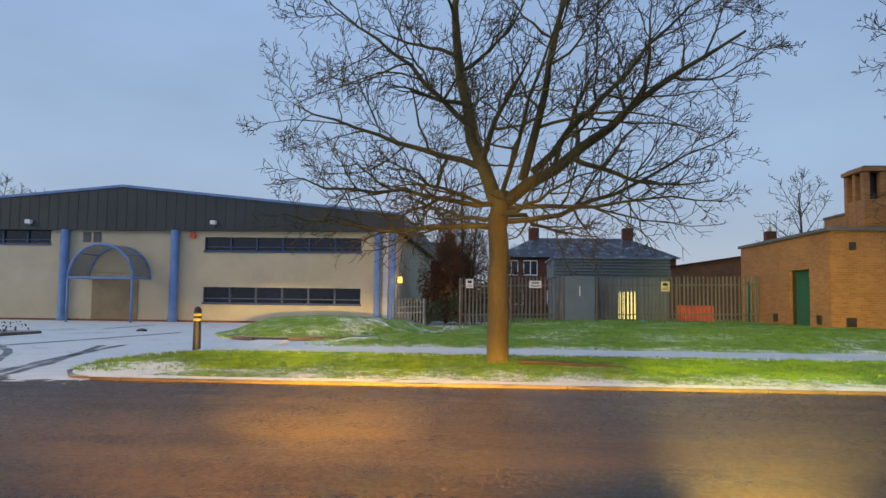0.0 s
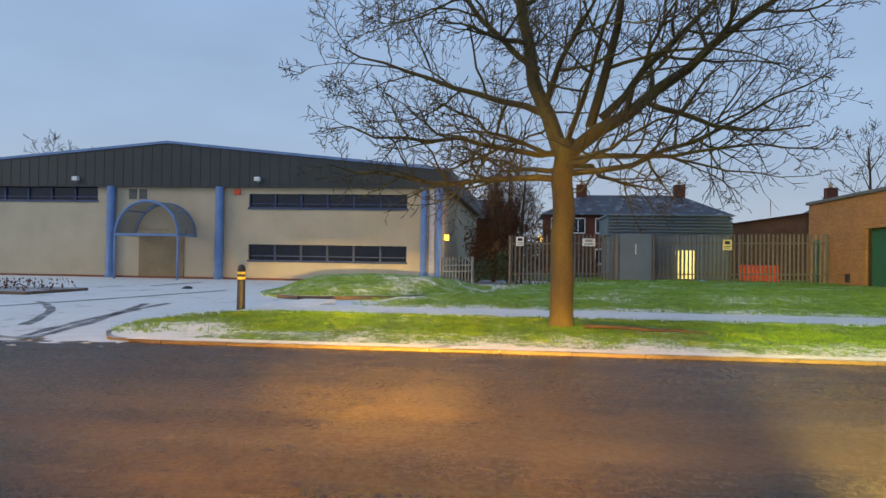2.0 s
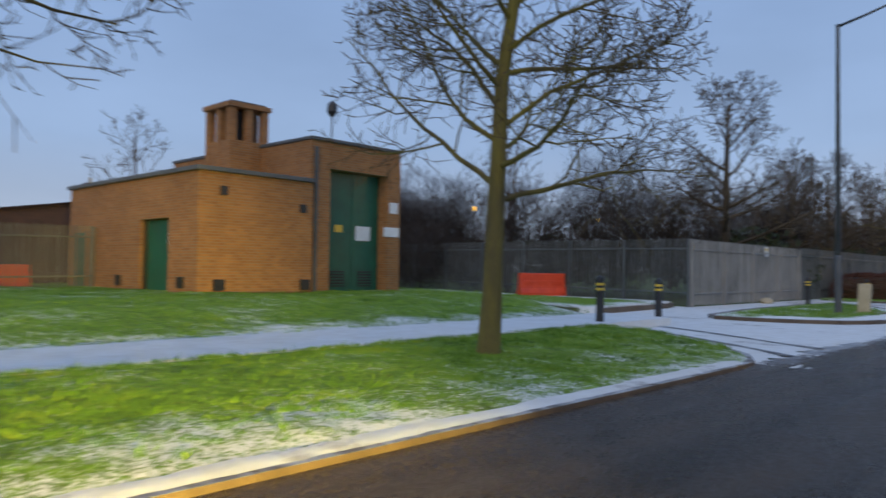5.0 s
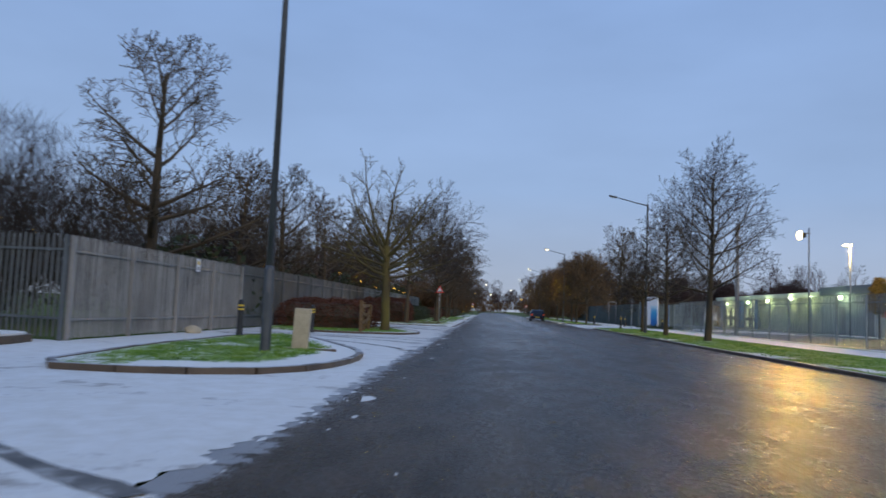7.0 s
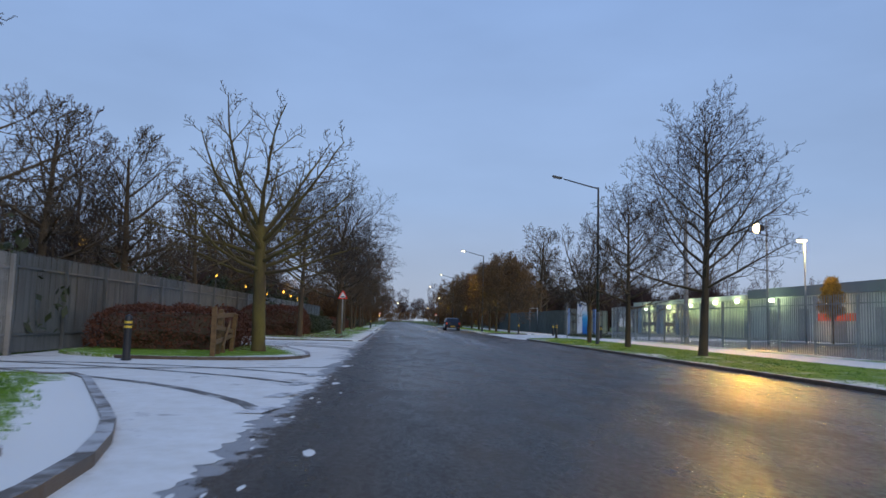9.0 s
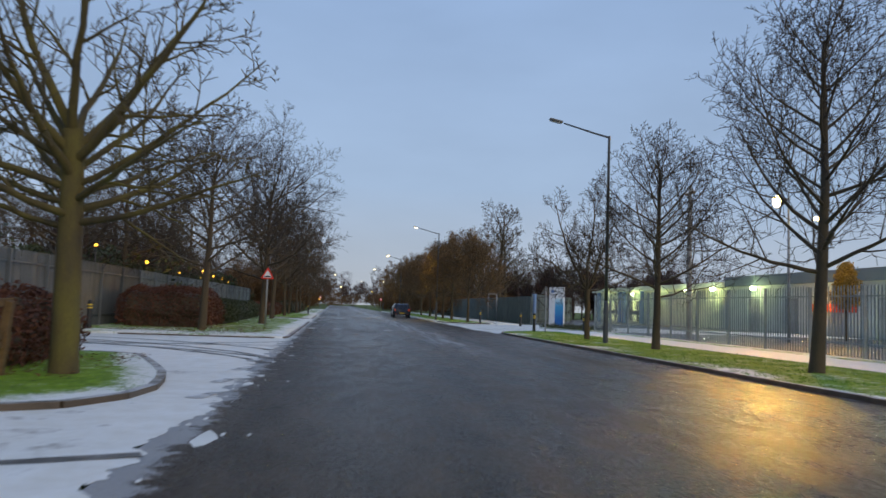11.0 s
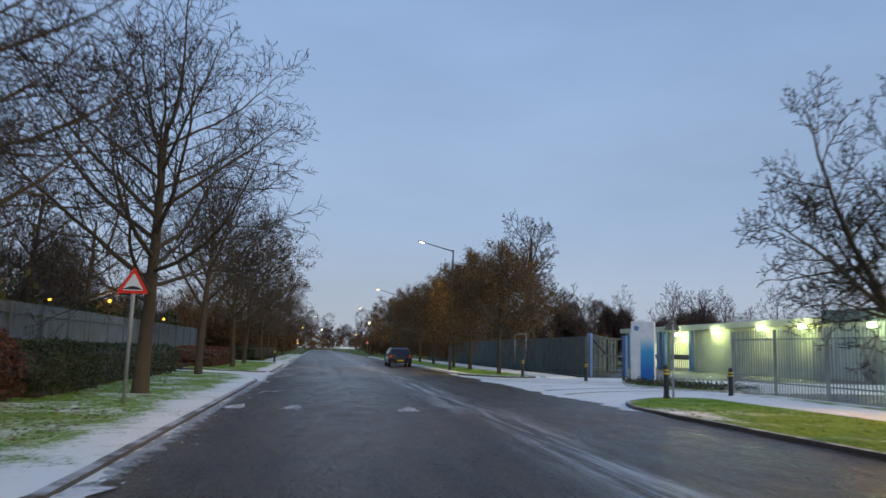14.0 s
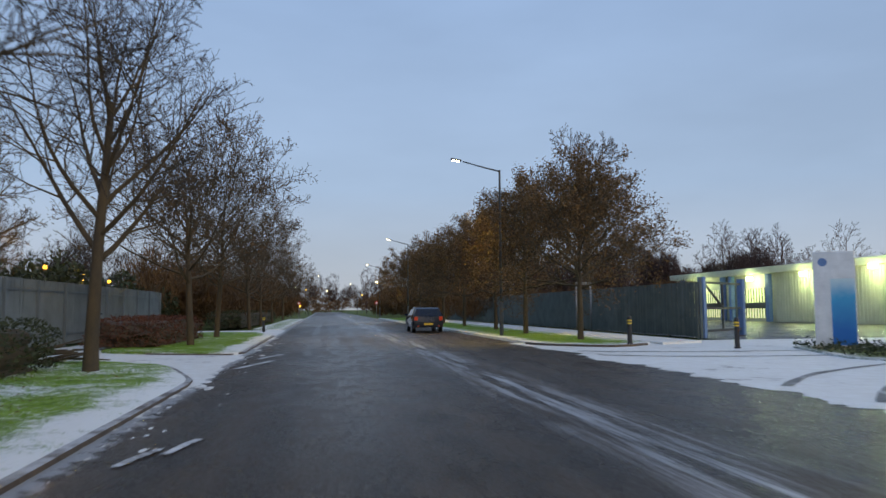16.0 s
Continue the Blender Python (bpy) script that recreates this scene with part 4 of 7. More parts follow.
kerb_run(stretch(grown(ISLAND_B, 0.06), lambda x, y: x > -6.7), "wet brown kerb round the small grass island")
kerb_run(stretch(grown(VERGE_C, 0.06), lambda x, y: x > -7.0), "snowy concrete kerb along the hedge verge", False, -0.012)
kerb_run(stretch(grown(VERGE_D, 0.06), lambda x, y: x > -4.9), "snowy concrete kerb along a short verge", False, -0.012)
kerb_run(stretch(grown(VERGE_R, 0.06), lambda x, y: x < 12.4), "dark wet concrete kerb along the tree verge")
kerb_run(stretch(grown(VERGE_S, 0.06), lambda x, y: x < 12.4 and y < 110), "dark wet kerb beyond the works entrance")
kerb_run(stretch(grown(BARRIER_GREEN, 0.06), lambda x, y: y < -4.5 and x > -26), "low dark kerb along rough grass", False, 0.1)
kerb_run(stretch(grown(MOUND, 0.06), lambda x, y: x > -20 and y > -39), "low dark kerb at the foot of the mound", False, 0.06)


# ---- trees along the road ----
ROW = "bare street trees"
DARK = {"bark": M["bark_dark"], "twig": M["twig_dark"], "fine": 0.0078}
spreading_tree(81, -3.85, -31.1, 0.16, "large bare spreading tree with mossy brown bark", ROW)
tree_thing(12, spec_of(8.0, 0.14, 3.05, 0.25, 32, 0.035, 76, kids=(12, 7, 4), wob=1.7, fan=36, stout=(0.36, 0.55)), -3.62, -22.5, 0.14, "tall slim bare tree on the verge", ROW)
tree_thing(13, spec_of(7.6, 0.16, 4.1, 0.27, 30, 0.06, 74, kids=(11, 6, 4), fan=34, tip=0.25, shape=lambda v: 1.05 - 0.62 * v, stout=(0.42, 0.58), **DARK), 10.5, 13.6, 0.08, "tall bare tree with a straight leading stem", ROW)
tree_thing(14, spec_of(6.2, 0.14, 3.5, 0.30, 26, 0.06, 76, kids=(11, 6, 4), fan=34, tip=0.25, shape=lambda v: 1.05 - 0.6 * v, stout=(0.45, 0.6), **DARK), 10.6, 22.1, 0.08, "mid-sized bare tree with dark branches", ROW)
forked_tree(15, 10.76, 29.45, 0.08, "small bare tree with a forked crown", ROW)
tree_thing(16, spec_of(3.7, 0.2, 3.1, 0.6, 22, 0.05, 92, kids=(9, 5, 3), shape=lambda v: 0.95 + 0.25 * v, wob=1.2, fan=62, tip=0.75, stout=(0.34, 0.5), ratio=(0.33, 0.42, 0.45), fine=0.010, bark=M["bark_moss"]), -3.83, 10.0, 0.08, "stout once-pollarded bare tree with upswept branches", ROW, 150)
tree_thing(17, spec_of(5.9, 0.15, 4.0, 0.38, 21, 0.05, 74, kids=(11, 7, 4), shape=lambda v: 1.0 - 0.25 * v, fan=36, tip=0.35, stout=(0.45, 0.65), **DARK), -4.9, 27.0, 0.08, "bare tree behind the verge hedge", ROW)
tree_thing(18, spec_of(6.8, 0.19, 5.3, 0.32, 24, 0.05, 78, kids=(11, 7, 4), shape=lambda v: 1.0 - 0.3 * v, fan=34, tip=0.3, stout=(0.45, 0.62), **DARK), -3.6, 36.2, 0.08, "large bare tree beside the warning sign", ROW, 100)
tree_thing(19, spec_of(6.1, 0.16, 4.0, 0.40, 15, 0.08, 50, kids=(10, 6, 4), shape=lambda v: 1.0 - 0.15 * v, fan=26, tip=0.4, stout=(0.55, 0.68), **DARK), -4.2, 48.6, 0.08, "bare upswept tree at the corner of a verge", ROW)


# ---- fences ----
def pale_mesh(h):
    """One W-section pale with a split pointed head."""
    w = 0.034
    prof = [(-w, 0.0), (-w * 0.45, 0.012), (0, 0.004), (w * 0.45, 0.012), (w, 0.0)]
    V, F = [], []
    for k, top in enumerate((h - 0.07, h, h - 0.05, h, h - 0.07)):
        x, y = prof[k]
        V += [(x, y, 0.05), (x, y, top)]
    for k in range(4):
        F.append((2 * k, 2 * k + 2, 2 * k + 3, 2 * k + 1))
    off = len(V)
    V += [(x, y - 0.003, z) for x, y, z in V]
    F += [tuple(i + off for i in reversed(f)) for f in F[:4]]
    return V, F


PALES = {}


def fence(a, b, z0, z1, h, mat, label, group, pitch=0.155, jitter=0.004, singles=300):
    a, b = Vector(a), Vector(b)
    l = (b - a).length
    t = thing("palisade_fence", a.x, a.y, 0, label, "fence", group, turn=math.degrees(math.atan2(b.y - a.y, b.x - a.x)))
    key = (round(h, 2), mat.name)
    if key not in PALES:
        V, F = pale_mesh(h)
        me = bpy.data.meshes.new("pale")
        me.from_pydata(V, [], F)
        me.materials.append(mat)
        PALES[key] = me
    rnd = random.Random(int(l * 100))
    n = int(l / pitch)
    zz = lambda s: z0 + (z1 - z0) * s / l
    V, F = [], []
    for i in range(n):
        s = (i + 0.5) * l / n
        m = pose(s, 0.035, zz(s) + rnd.uniform(-0.012, 0.012), 0, rnd.uniform(-0.5, 0.5), 0)
        if i < singles:
            o = new("pale", PALES[key])
            o.parent, o.matrix_basis = t, m
        else:
            off = len(V)
            v, f = pale_mesh(h)
            V += [m @ Vector(q) for q in v]
            F += [tuple(k + off for k in q) for q in f]
    if V:
        tagged(mesh_of("pale_run", V, F, mat, t), "", "", "", "stuff")
    posts = max(1, round(l / 2.75))
    pm = boxes((-0.035, 0.035, -0.05, 0.05, -0.2, h - 0.05), bevel=0.006)
    me = None
    for i in range(posts + 1):
        s = l * i / posts
        if me is None:
            o = part("post", pm, mat, t)
            me = o.data
        else:
            o = new("post", me)
            o.parent = t
        o.matrix_basis = pose(s, -0.03, zz(s))
    for hz in (0.45, h - 0.4):
        bm = bmesh.new()
        vs = [bm.verts.new(v) for s, d in ((0, z0), (l, z1)) for v in ((s, -0.002, d + hz), (s, 0.026, d + hz), (s, 0.026, d + hz + 0.05), (s, -0.002, d + hz + 0.05))]
        for f in ((0, 1, 5, 4), (1, 2, 6, 5), (2, 3, 7, 6), (3, 0, 4, 7), (3, 2, 1, 0), (4, 5, 6, 7)):
            bm.faces.new([vs[i] for i in f])
        part("rail", bm, mat, t)
    return t


FL, FR = "steel palisade fences", "steel palisade fences of the works"
fence((-21.2, -32.4), (-21.2, -28.2), 0.18, 0.25, 2.05, M["galv_brown"], "grey palisade fence beside the electricity kiosk", FL)
fence((-21.2, -26.8), (-21.2, -20.35), 0.26, 0.36, 2.05, M["galv_brown"], "grey palisade fence before the electricity kiosk", FL)
fence((-22.5, -35.3), (-21.6, -33.9), 0.2, 0.25, 1.1, M["galv"], "short low palisade fence beside the office corner", FL)
fence((-36.0, -0.5), (-22.5, -2.8), 0.15, 0.15, 2.4, M["galv_mid"], "dark palisade fence running on behind the substation", FL)
fence((-22.5, -2.8), (-8.95, -5.1), 0.15, 0.02, 2.4, M["galv_mid"], "dark palisade fence behind the rough grass", FL)
fence((-8.9, -5.0), (-8.9, 6.4), 0.0, 0.0, 2.4, M["galv_dull"], "dull galvanised palisade fence with a small notice", FL, 0.1)
fence((-8.9, 6.5), (-9.0, 34.0), 0.0, 0.0, 2.45, M["galv_mid"], "long close-set dark steel fence behind the hedges", FL, 0.078)
fence((-9.0, 34.1), (-9.2, 78.7), 0.0, 0.05, 2.45, M["galv_blue"], "long close-set blue-grey steel fence behind the verges", FL, 0.078, singles=240)
fence((16.6, 44.6), (16.6, -24), 0.05, 0.05, 2.4, M["galv_works"], "galvanised palisade fence along the works yard", FR)
fence((16.9, 62), (16.6, 128), 0.0, 0.0, 2.5, M["galv_teal"], "tall close-set grey fence beyond the entrance", FR, 0.074, singles=120)
fence((17.0, 61.9), (26.3, 79.7), 0.0, 0.15, 2.7, M["galv_teal"], "tall close-set grey fence turning into the yard", FR, 0.074, singles=100)


# ---- street furniture ----
def bollard(x, y, z, label, turn=0.0):
    t = thing("bollard", x, y, z, label, "bollard", "black bollards", turn=turn)
    part("post", lathe([(-0.1, 0.085), (0.02, 0.085), (0.6, 0.078), (0.66, 0.082), (0.9, 0.08), (0.95, 0.072), (0.985, 0.045), (1.0, 0.0005)], 18), M["black"], t, smooth=True)
    for h in (0.70, 0.80):
        part("reflective_band", lathe([(h, 0.0835), (h, 0.086), (h + 0.05, 0.086), (h + 0.05, 0.0835)], 18), M["yellow"], t, "yellow reflective band")
    part("base_collar", lathe([(0.0, 0.11), (0.03, 0.11), (0.045, 0.088)], 18), M["black"], t)
    return t


for x, y, z in ((-5.72, -37.33, 0.05), (-5.62, -16.5, 0.1), (-5.9, -13.4, 0.05), (-6.2, -1.3, 0.1), (-5.9, 5.6, 0.02), (-8.35, 25.4, 0.05), (10.98, 38.9, 0.1), (14.98, 42.1, 0.02), (14.0, 54.0, 0.02), (11.3, 56.3, 0.08), (-3.0, 78.5, 0.05)):
    bollard(x, y, z, "black bollard with two yellow reflective bands")

t = thing("marker_post", -3.25, -6.25, 0.12, "squat pale concrete marker post on the grass island", "post", turn=8)
part("post", boxes((-0.16, 0.16, -0.12, 0.12, -0.2, 0.83), bevel=0.02), M["concrete"], t)
part("base", boxes((-0.24, 0.24, -0.2, 0.2, -0.1, 0.03), bevel=0.01), M["concrete"], t)
t.rotation_euler[1] = radians(2.5)
t = thing("broken_slab", -2.75, -6.2, 0.1, "broken brown concrete slab lying by the marker post", "slab", turn=25)
part("slab", boxes((-0.22, 0.22, -0.08, 0.08, -0.02, 0.055), bevel=0.012), M["kerb"], t)

LAMP_ON = glow("lit_lantern", (1.0, 0.75, 0.3), 25)
LAMP_OFF = surface("lantern_glass", [(0.3, (0.25, 0.26, 0.25)), (0.7, (0.4, 0.4, 0.38))], 5, 0.2, 30, 0.0)


def street_lamp(x, y, z, reach, lit, label, height=8.0):
    """Column with a raised base box, a bracket arm towards the road and a flat lantern."""
    t = thing("street_lamp", x, y, z, label, "street lamp", "street lamps")
    part("base_box", lathe([(-0.2, 0.10), (0.0, 0.10), (1.5, 0.095), (1.6, 0.07)], 16), M["steel_post"], t, smooth=True)
    part("column", lathe([(1.55, 0.07), (height - 0.1, 0.05), (height, 0.05)], 16), M["steel_post"], t, smooth=True)
    part("arm", tube([(0, 0, height - 0.06), (reach * 0.3, 0, height + 0.08), (reach * 0.85, 0, height + 0.38)], [0.04, 0.035, 0.028], 10), M["steel_post"], t, smooth=True)
    s = 1 if reach > 0 else -1
    bm = bmesh.new()
    box(bm, -0.26, 0.26, -0.1, 0.1, -0.04, 0.05, 0.025)
    h = part("lantern", bm, M["steel_post"], t)
    h.matrix_basis = pose(reach, 0, height + 0.45, 0, -10 * s, 0)
    bm = bmesh.new()
    box(bm, -0.18, 0.18, -0.075, 0.075, -0.07, -0.035, 0.012)
    part("lens", bm, LAMP_ON if lit else LAMP_OFF, h, "glowing warm lens" if lit else "unlit clear lens")
    part("door", boxes((-0.05, 0.05, -0.104, -0.09, 0.6, 1.1), bevel=0.004), M["steel_post"], t)
    if lit and y < 160:
        spot("lantern_light", (x + reach, y, z + height + 0.2), (x + reach * 1.3, y, 0), 1700, (1.0, 0.74, 0.13), 110, 0.6, 0.15)
    return t


street_lamp(-3.6, -7.43, 0.13, 1.9, False, "tall grey street lamp on the grass island")
street_lamp(10.2, 25.7, 0.1, -2.15, False, "tall dark unlit street lamp among verge trees")
# lit columns
street_lamp(9.1, 66.3, 0.08, -2.15, True, "tall street lamp glowing warm over the road")
street_lamp(9.1, 107.0, 0.05, -2.0, True, "distant lit street lamp")
street_lamp(9.3, 150.0, 0.05, -2.0, True, "distant lit street lamp")
street_lamp(-2.9, 190.0, 0.05, 2.0, True, "distant lit street lamp")
street_lamp(9.5, 240.0, 0.05, -2.0, True, "distant lit street lamp")

SIGN_RED = surface("sign_red", [(0.3, (0.75, 0.03, 0.012)), (0.7, (0.85, 0.045, 0.02))], 3, 0.35, 30, 0.0)
SIGN_WHITE = M["white"]


def triangle(r, depth, y=0.0):
    bm = bmesh.new()
    pts = rounded([(r * math.sin(a), r * math.cos(a)) for a in (0, 2 * math.pi / 3, 4 * math.pi / 3)], 0.05, 4)
    f = bm.faces.new([bm.verts.new((p[0], y, p[1])) for p in pts])
    ex = bmesh.ops.extrude_face_region(bm, geom=[f])
    bmesh.ops.translate(bm, vec=(0, depth, 0), verts=[g for g in ex["geom"] if isinstance(g, bmesh.types.BMVert)])
    bmesh.ops.recalc_face_normals(bm, faces=bm.faces)
    return bm


def warning_sign(x, y, z, label, hump=True, size=0.36):
    t = thing("warning_sign", x, y, z, label, "road sign", "triangular warning signs")
    part("post", lathe([(-0.2, 0.038), (2.3, 0.038), (2.32, 0.03)], 14), M["galv"], t, "galvanised steel tube", True)
    c = 2.0 + size * 0.5 + 0.12
    p = part("plate", triangle(size, 0.004, -0.046), M["galv_dark"], t)
    p.location = (0, 0, c)
    p = part("border", triangle(size * 0.985, 0.003, -0.0505), SIGN_RED, t, "red reflective border")
    p.location = (0, 0, c)
    p = part("face", triangle(size * 0.66, 0.003, -0.0545), SIGN_WHITE, t, "white face")
    p.location = (0, 0, c)
    if hump:
        bm = bmesh.new()
        pts = [(0.17 * (k / 10 * 2 - 1), 0.055 * max(0, math.cos((k / 10 * 2 - 1) * 1.45)) ** 1.2) for k in range(11)] + [(0.19, -0.012), (-0.19, -0.012)]
        bm.faces.new([bm.verts.new((px, 0, pz)) for px, pz in pts])
        p = part("hump_symbol", bm, M["black"], t, "black road hump symbol")
        p.location = (0, -0.0575, c - size * 0.24)
    bm = bmesh.new()
    for h in (c - 0.13, c + 0.12):
        box(bm, -0.05, 0.05, -0.042, 0.042, h - 0.012, h + 0.012)
    part("clip", bm, M["galv"], t)
    return t


warning_sign(-3.17, 33.0, 0.1, "triangular road hump sign on a grey post")
warning_sign(-3.4, 150.0, 0.1, "distant triangular warning sign", False)
warning_sign(8.9, 152.0, 0.1, "distant triangular warning sign", False)
warning_sign(12.2, 40.9, 0.1, "brown weathered sign seen from behind on a post", False, 0.34).rotation_euler = (0, 0, math.pi)

# white road-hump triangles and worn paint
def hump():
    bm = bmesh.new()
    n = 14
    rows = []
    for i in range(n + 1):
        u = i / n
        rows.append([bm.verts.new((x, 31.6 + 3.6 * u, 0.002 + 0.055 * math.sin(math.pi * u) ** 2)) for x in (left_kerb(33) + 0.35, 2, 5, RIGHT_KERB - 0.3)])
    for a, b in zip(rows, rows[1:]):
        for k in range(3):
            bm.faces.new((a[k], a[k + 1], b[k + 1], b[k]))
    return tagged(link_bm("road_hump", bm, M["road"], None, True), "low wet asphalt road hump", "road hump", "", "structure")


hump()
PAINT = surface("worn_white_paint", [(0.35, (0.10, 0.10, 0.10)), (0.5, (0.6, 0.6, 0.6)), (0.7, (0.72, 0.72, 0.72))], 5, 0.5, 40, 0.1)
rr = random.Random(8)
for x in (-1.1, 0.03, 2.4):
    V, F = [], []
    for row in range(16):
        u = row / 16
        yy, half = 32.8 + 1.1 * u, 0.21 * (1 - u) + 0.02
        cells = max(1, round(half / 0.035))
        for c in range(cells):
            if rr.random() < 0.22:
                continue
            x0, x1 = x - half + 2 * half * c / cells, x - half + 2 * half * (c + 1) / cells
            o = len(V)
            for px, py in ((x0, yy), (x1, yy), (x1, yy + 0.07), (x0, yy + 0.07)):
                py += rr.uniform(-0.012, 0.012)
                V.append((px + rr.uniform(-0.008, 0.008) + 0.12 * u, py, 0.0065 + 0.055 * math.sin(math.pi * (py - 31.6) / 3.6) ** 2))
            F.append((o, o + 1, o + 2, o + 3))
    tagged(mesh_of("hump_marking", V, F, PAINT), "worn white triangle painted on the road hump", "road marking", "white road hump triangles", "structure")

# worn give-way dashes across the mouths of the drives
for x, y, w, l in ((-1.48, -2.8, 0.17, 0.3), (-1.48, -1.15, 0.17, 0.3), (-1.5, 0.6, 0.17, 0.32), (-1.5, 2.4, 0.16, 0.3), (-1.58, 8.3, 0.13, 0.3), (-1.58, 10.1, 0.13, 0.32), (-1.57, 12.2, 0.13, 0.32),
                   (-1.55, 14.2, 0.13, 0.3), (-1.45, 19.9, 0.17, 0.42), (-1.4, 24.2, 0.2, 0.42), (-0.93, 50.6, 0.1, 1.3), (-0.78, 53.7, 0.1, 1.0), (-0.92, 38.9, 0.06, 0.4), (-0.62, 39.4, 0.06, 0.4)):
    V, F = [], []
    for k in range(9):
        yy = y - l + 2 * l * k / 8
        bite = [w * (0.8 + 0.35 * noise.noise((yy * 3, x, c))) for c in (0, 7)]
        V += [(x - bite[0] + 0.25 * (yy - y), yy, 0.0165), (x + bite[1] + 0.25 * (yy - y), yy, 0.0165)]
        if k:
            F.append((2 * k - 2, 2 * k - 1, 2 * k + 1, 2 * k))
    tagged(mesh_of("give_way_dash", V, F, PAINT), "worn white painted dash at a drive mouth", "road marking", "white give-way dashes", "structure")

# paler repairs in the carriageway
M["repair"] = surface("worn_asphalt_repair", [(0.3, (0.04, 0.034, 0.028)), (0.7, (0.12, 0.10, 0.085))], 3, 0.55, 60, 0.5)
for x, y, w, l in ((1.34, -7.2, 0.46, 0.34),):
    n = 18
    V = [(x + w * (abs(math.cos(a)) ** 0.6) * math.copysign(1, math.cos(a)) * (1 + 0.06 * math.sin(5 * a + x)), y + l * (abs(math.sin(a)) ** 0.6) * math.copysign(1, math.sin(a)) * (1 + 0.06 * math.cos(4 * a)), 0.004) for a in [k * 6.283 / n for k in range(n)]]
    tagged(mesh_of("road_repair", V, [tuple(range(n))], M["repair"]), "paler worn repair in the wet asphalt", "road repair", "", "structure")

# ---- totem sign ----
t = thing("totem_sign", 16.35, 52.35, 0.0, "white monolith sign with a blue panel at the entrance", "sign", turn=-38)
part("plinth", boxes((-0.7, 0.7, -0.25, 0.25, -0.1, 0.12), bevel=0.02), M["concrete"], t)
part("panel", boxes((-0.58, 0.58, -0.12, 0.12, 0.12, 3.05), bevel=0.03), M["white"], t, "white face panel")


def fade_blue():
    m, nt, b = mat_new("printed_blue")
    x, y, z = coords(nt)
    n = noise_of(nt, 1.3, 3)
    f = ramp1(nt, calc(nt, "ADD", z, calc(nt, "MULTIPLY", n, 0.8)), 1.0, 2.6, 0, 1)
    nt.links.new(ramp(nt, f, [(0.0, (0.02, 0.16, 0.5)), (0.6, (0.05, 0.35, 0.62)), (1.0, (0.55, 0.7, 0.75))]), b.inputs["Base Color"])
    b.inputs["Roughness"].default_value = 0.35
    return m


M["fade"] = fade_blue()
part("blue_print", boxes((-0.1, 0.56, -0.126, -0.121, 0.16, 2.2)), M["fade"], t, "printed blue field")
bm = bmesh.new()
bmesh.ops.create_circle(bm, cap_ends=True, segments=20, radius=0.13)
bmesh.ops.rotate(bm, verts=bm.verts, matrix=Matrix.Rotation(radians(90), 3, "X"))
o = part("emblem", bm, M["blue"], t, "round blue emblem")
o.location = (-0.3, -0.125, 2.72)

# ---- red barriers ----
def barrier(x, y, z, turn, label):
    t = thing("plastic_barrier", x, y, z, label, "barrier", "red plastic barriers", turn=turn)
    bm = bmesh.new()
    prof = [(0.24, 0.0), (0.24, 0.1), (0.15, 0.3), (0.1, 0.62), (0.09, 0.86), (0.06, 0.9)]
    ring = [(w, h) for w, h in prof] + [(-w, h) for w, h in reversed(prof)]
    rows = [[bm.verts.new((s, w, h)) for w, h in ring] for s in (-1.0, -0.94, 0.94, 1.0)]
    for a, b in zip(rows, rows[1:]):
        for i in range(len(ring)):
            bm.faces.new((a[i], b[i], b[(i + 1) % len(ring)], a[(i + 1) % len(ring)]))
    bm.faces.new(list(reversed(rows[0])))
    bm.faces.new(rows[-1])
    bmesh.ops.recalc_face_normals(bm, faces=bm.faces)
    part("body", bm, M["red"], t)
    for s in (-0.62, 0.0, 0.62):
        part("panel", boxes((s - 0.24, s + 0.24, -0.135, -0.12, 0.34, 0.58), bevel=0.006), M["red"], t)
    for s in (-0.5, 0.5):
        part("foot", boxes((s - 0.2, s + 0.2, -0.27, 0.27, -0.03, 0.05), bevel=0.01), M["red"], t)
    part("filler_cap", lathe([(0.89, 0.05), (0.93, 0.05), (0.94, 0.03)], 12), M["black"], t)
    return t


barrier(-15.25, -4.95, 0.2, 62, "bright red water-filled plastic barrier on rough grass")
barrier(-22.4, -22.5, 0.35, 90, "red plastic barrier behind the palisade fence").scale = (0.75, 0.9, 0.9)

# ---- notices on fences ----
def notice(x, y, z, w, h, turn, label, mat="white", mark="yellow"):
    t = thing("notice", x, y, z, label, "notice", "small wall and fence notices", turn=turn)
    part("plate", boxes((-w / 2, w / 2, -0.004, 0.004, -h / 2, h / 2), bevel=0.002), M[mat], t)
    part("print", boxes((-w * 0.3, w * 0.3, -0.0062, -0.0045, h * 0.05, h * 0.36)), M[mark], t, "small coloured print block")
    for k in (-0.15, -0.3):
        part("text_bar", boxes((-w * 0.36, w * 0.36, -0.006, -0.0045, h * k - h * 0.03, h * k + h * 0.03)), M["black"], t, "bar of unreadable print")


notice(-21.13, -32.0, 1.95, 0.3, 0.36, 90, "white warning notice fixed to the grey fence", mark="black")
notice(-21.13, -29.3, 1.95, 0.5, 0.3, 90, "wide white notice fixed to the grey fence", mark="galv")
notice(-21.13, -24.03, 1.92, 0.34, 0.4, 90, "pale yellow warning notice on the fence", mat="cream", mark="black")
notice(-8.82, 2.05, 2.12, 0.34, 0.4, 90, "white notice on the pale palisade fence")
notice(-19.0, -3.32, 1.75, 0.4, 0.5, 8, "white notice on the dark palisade fence")

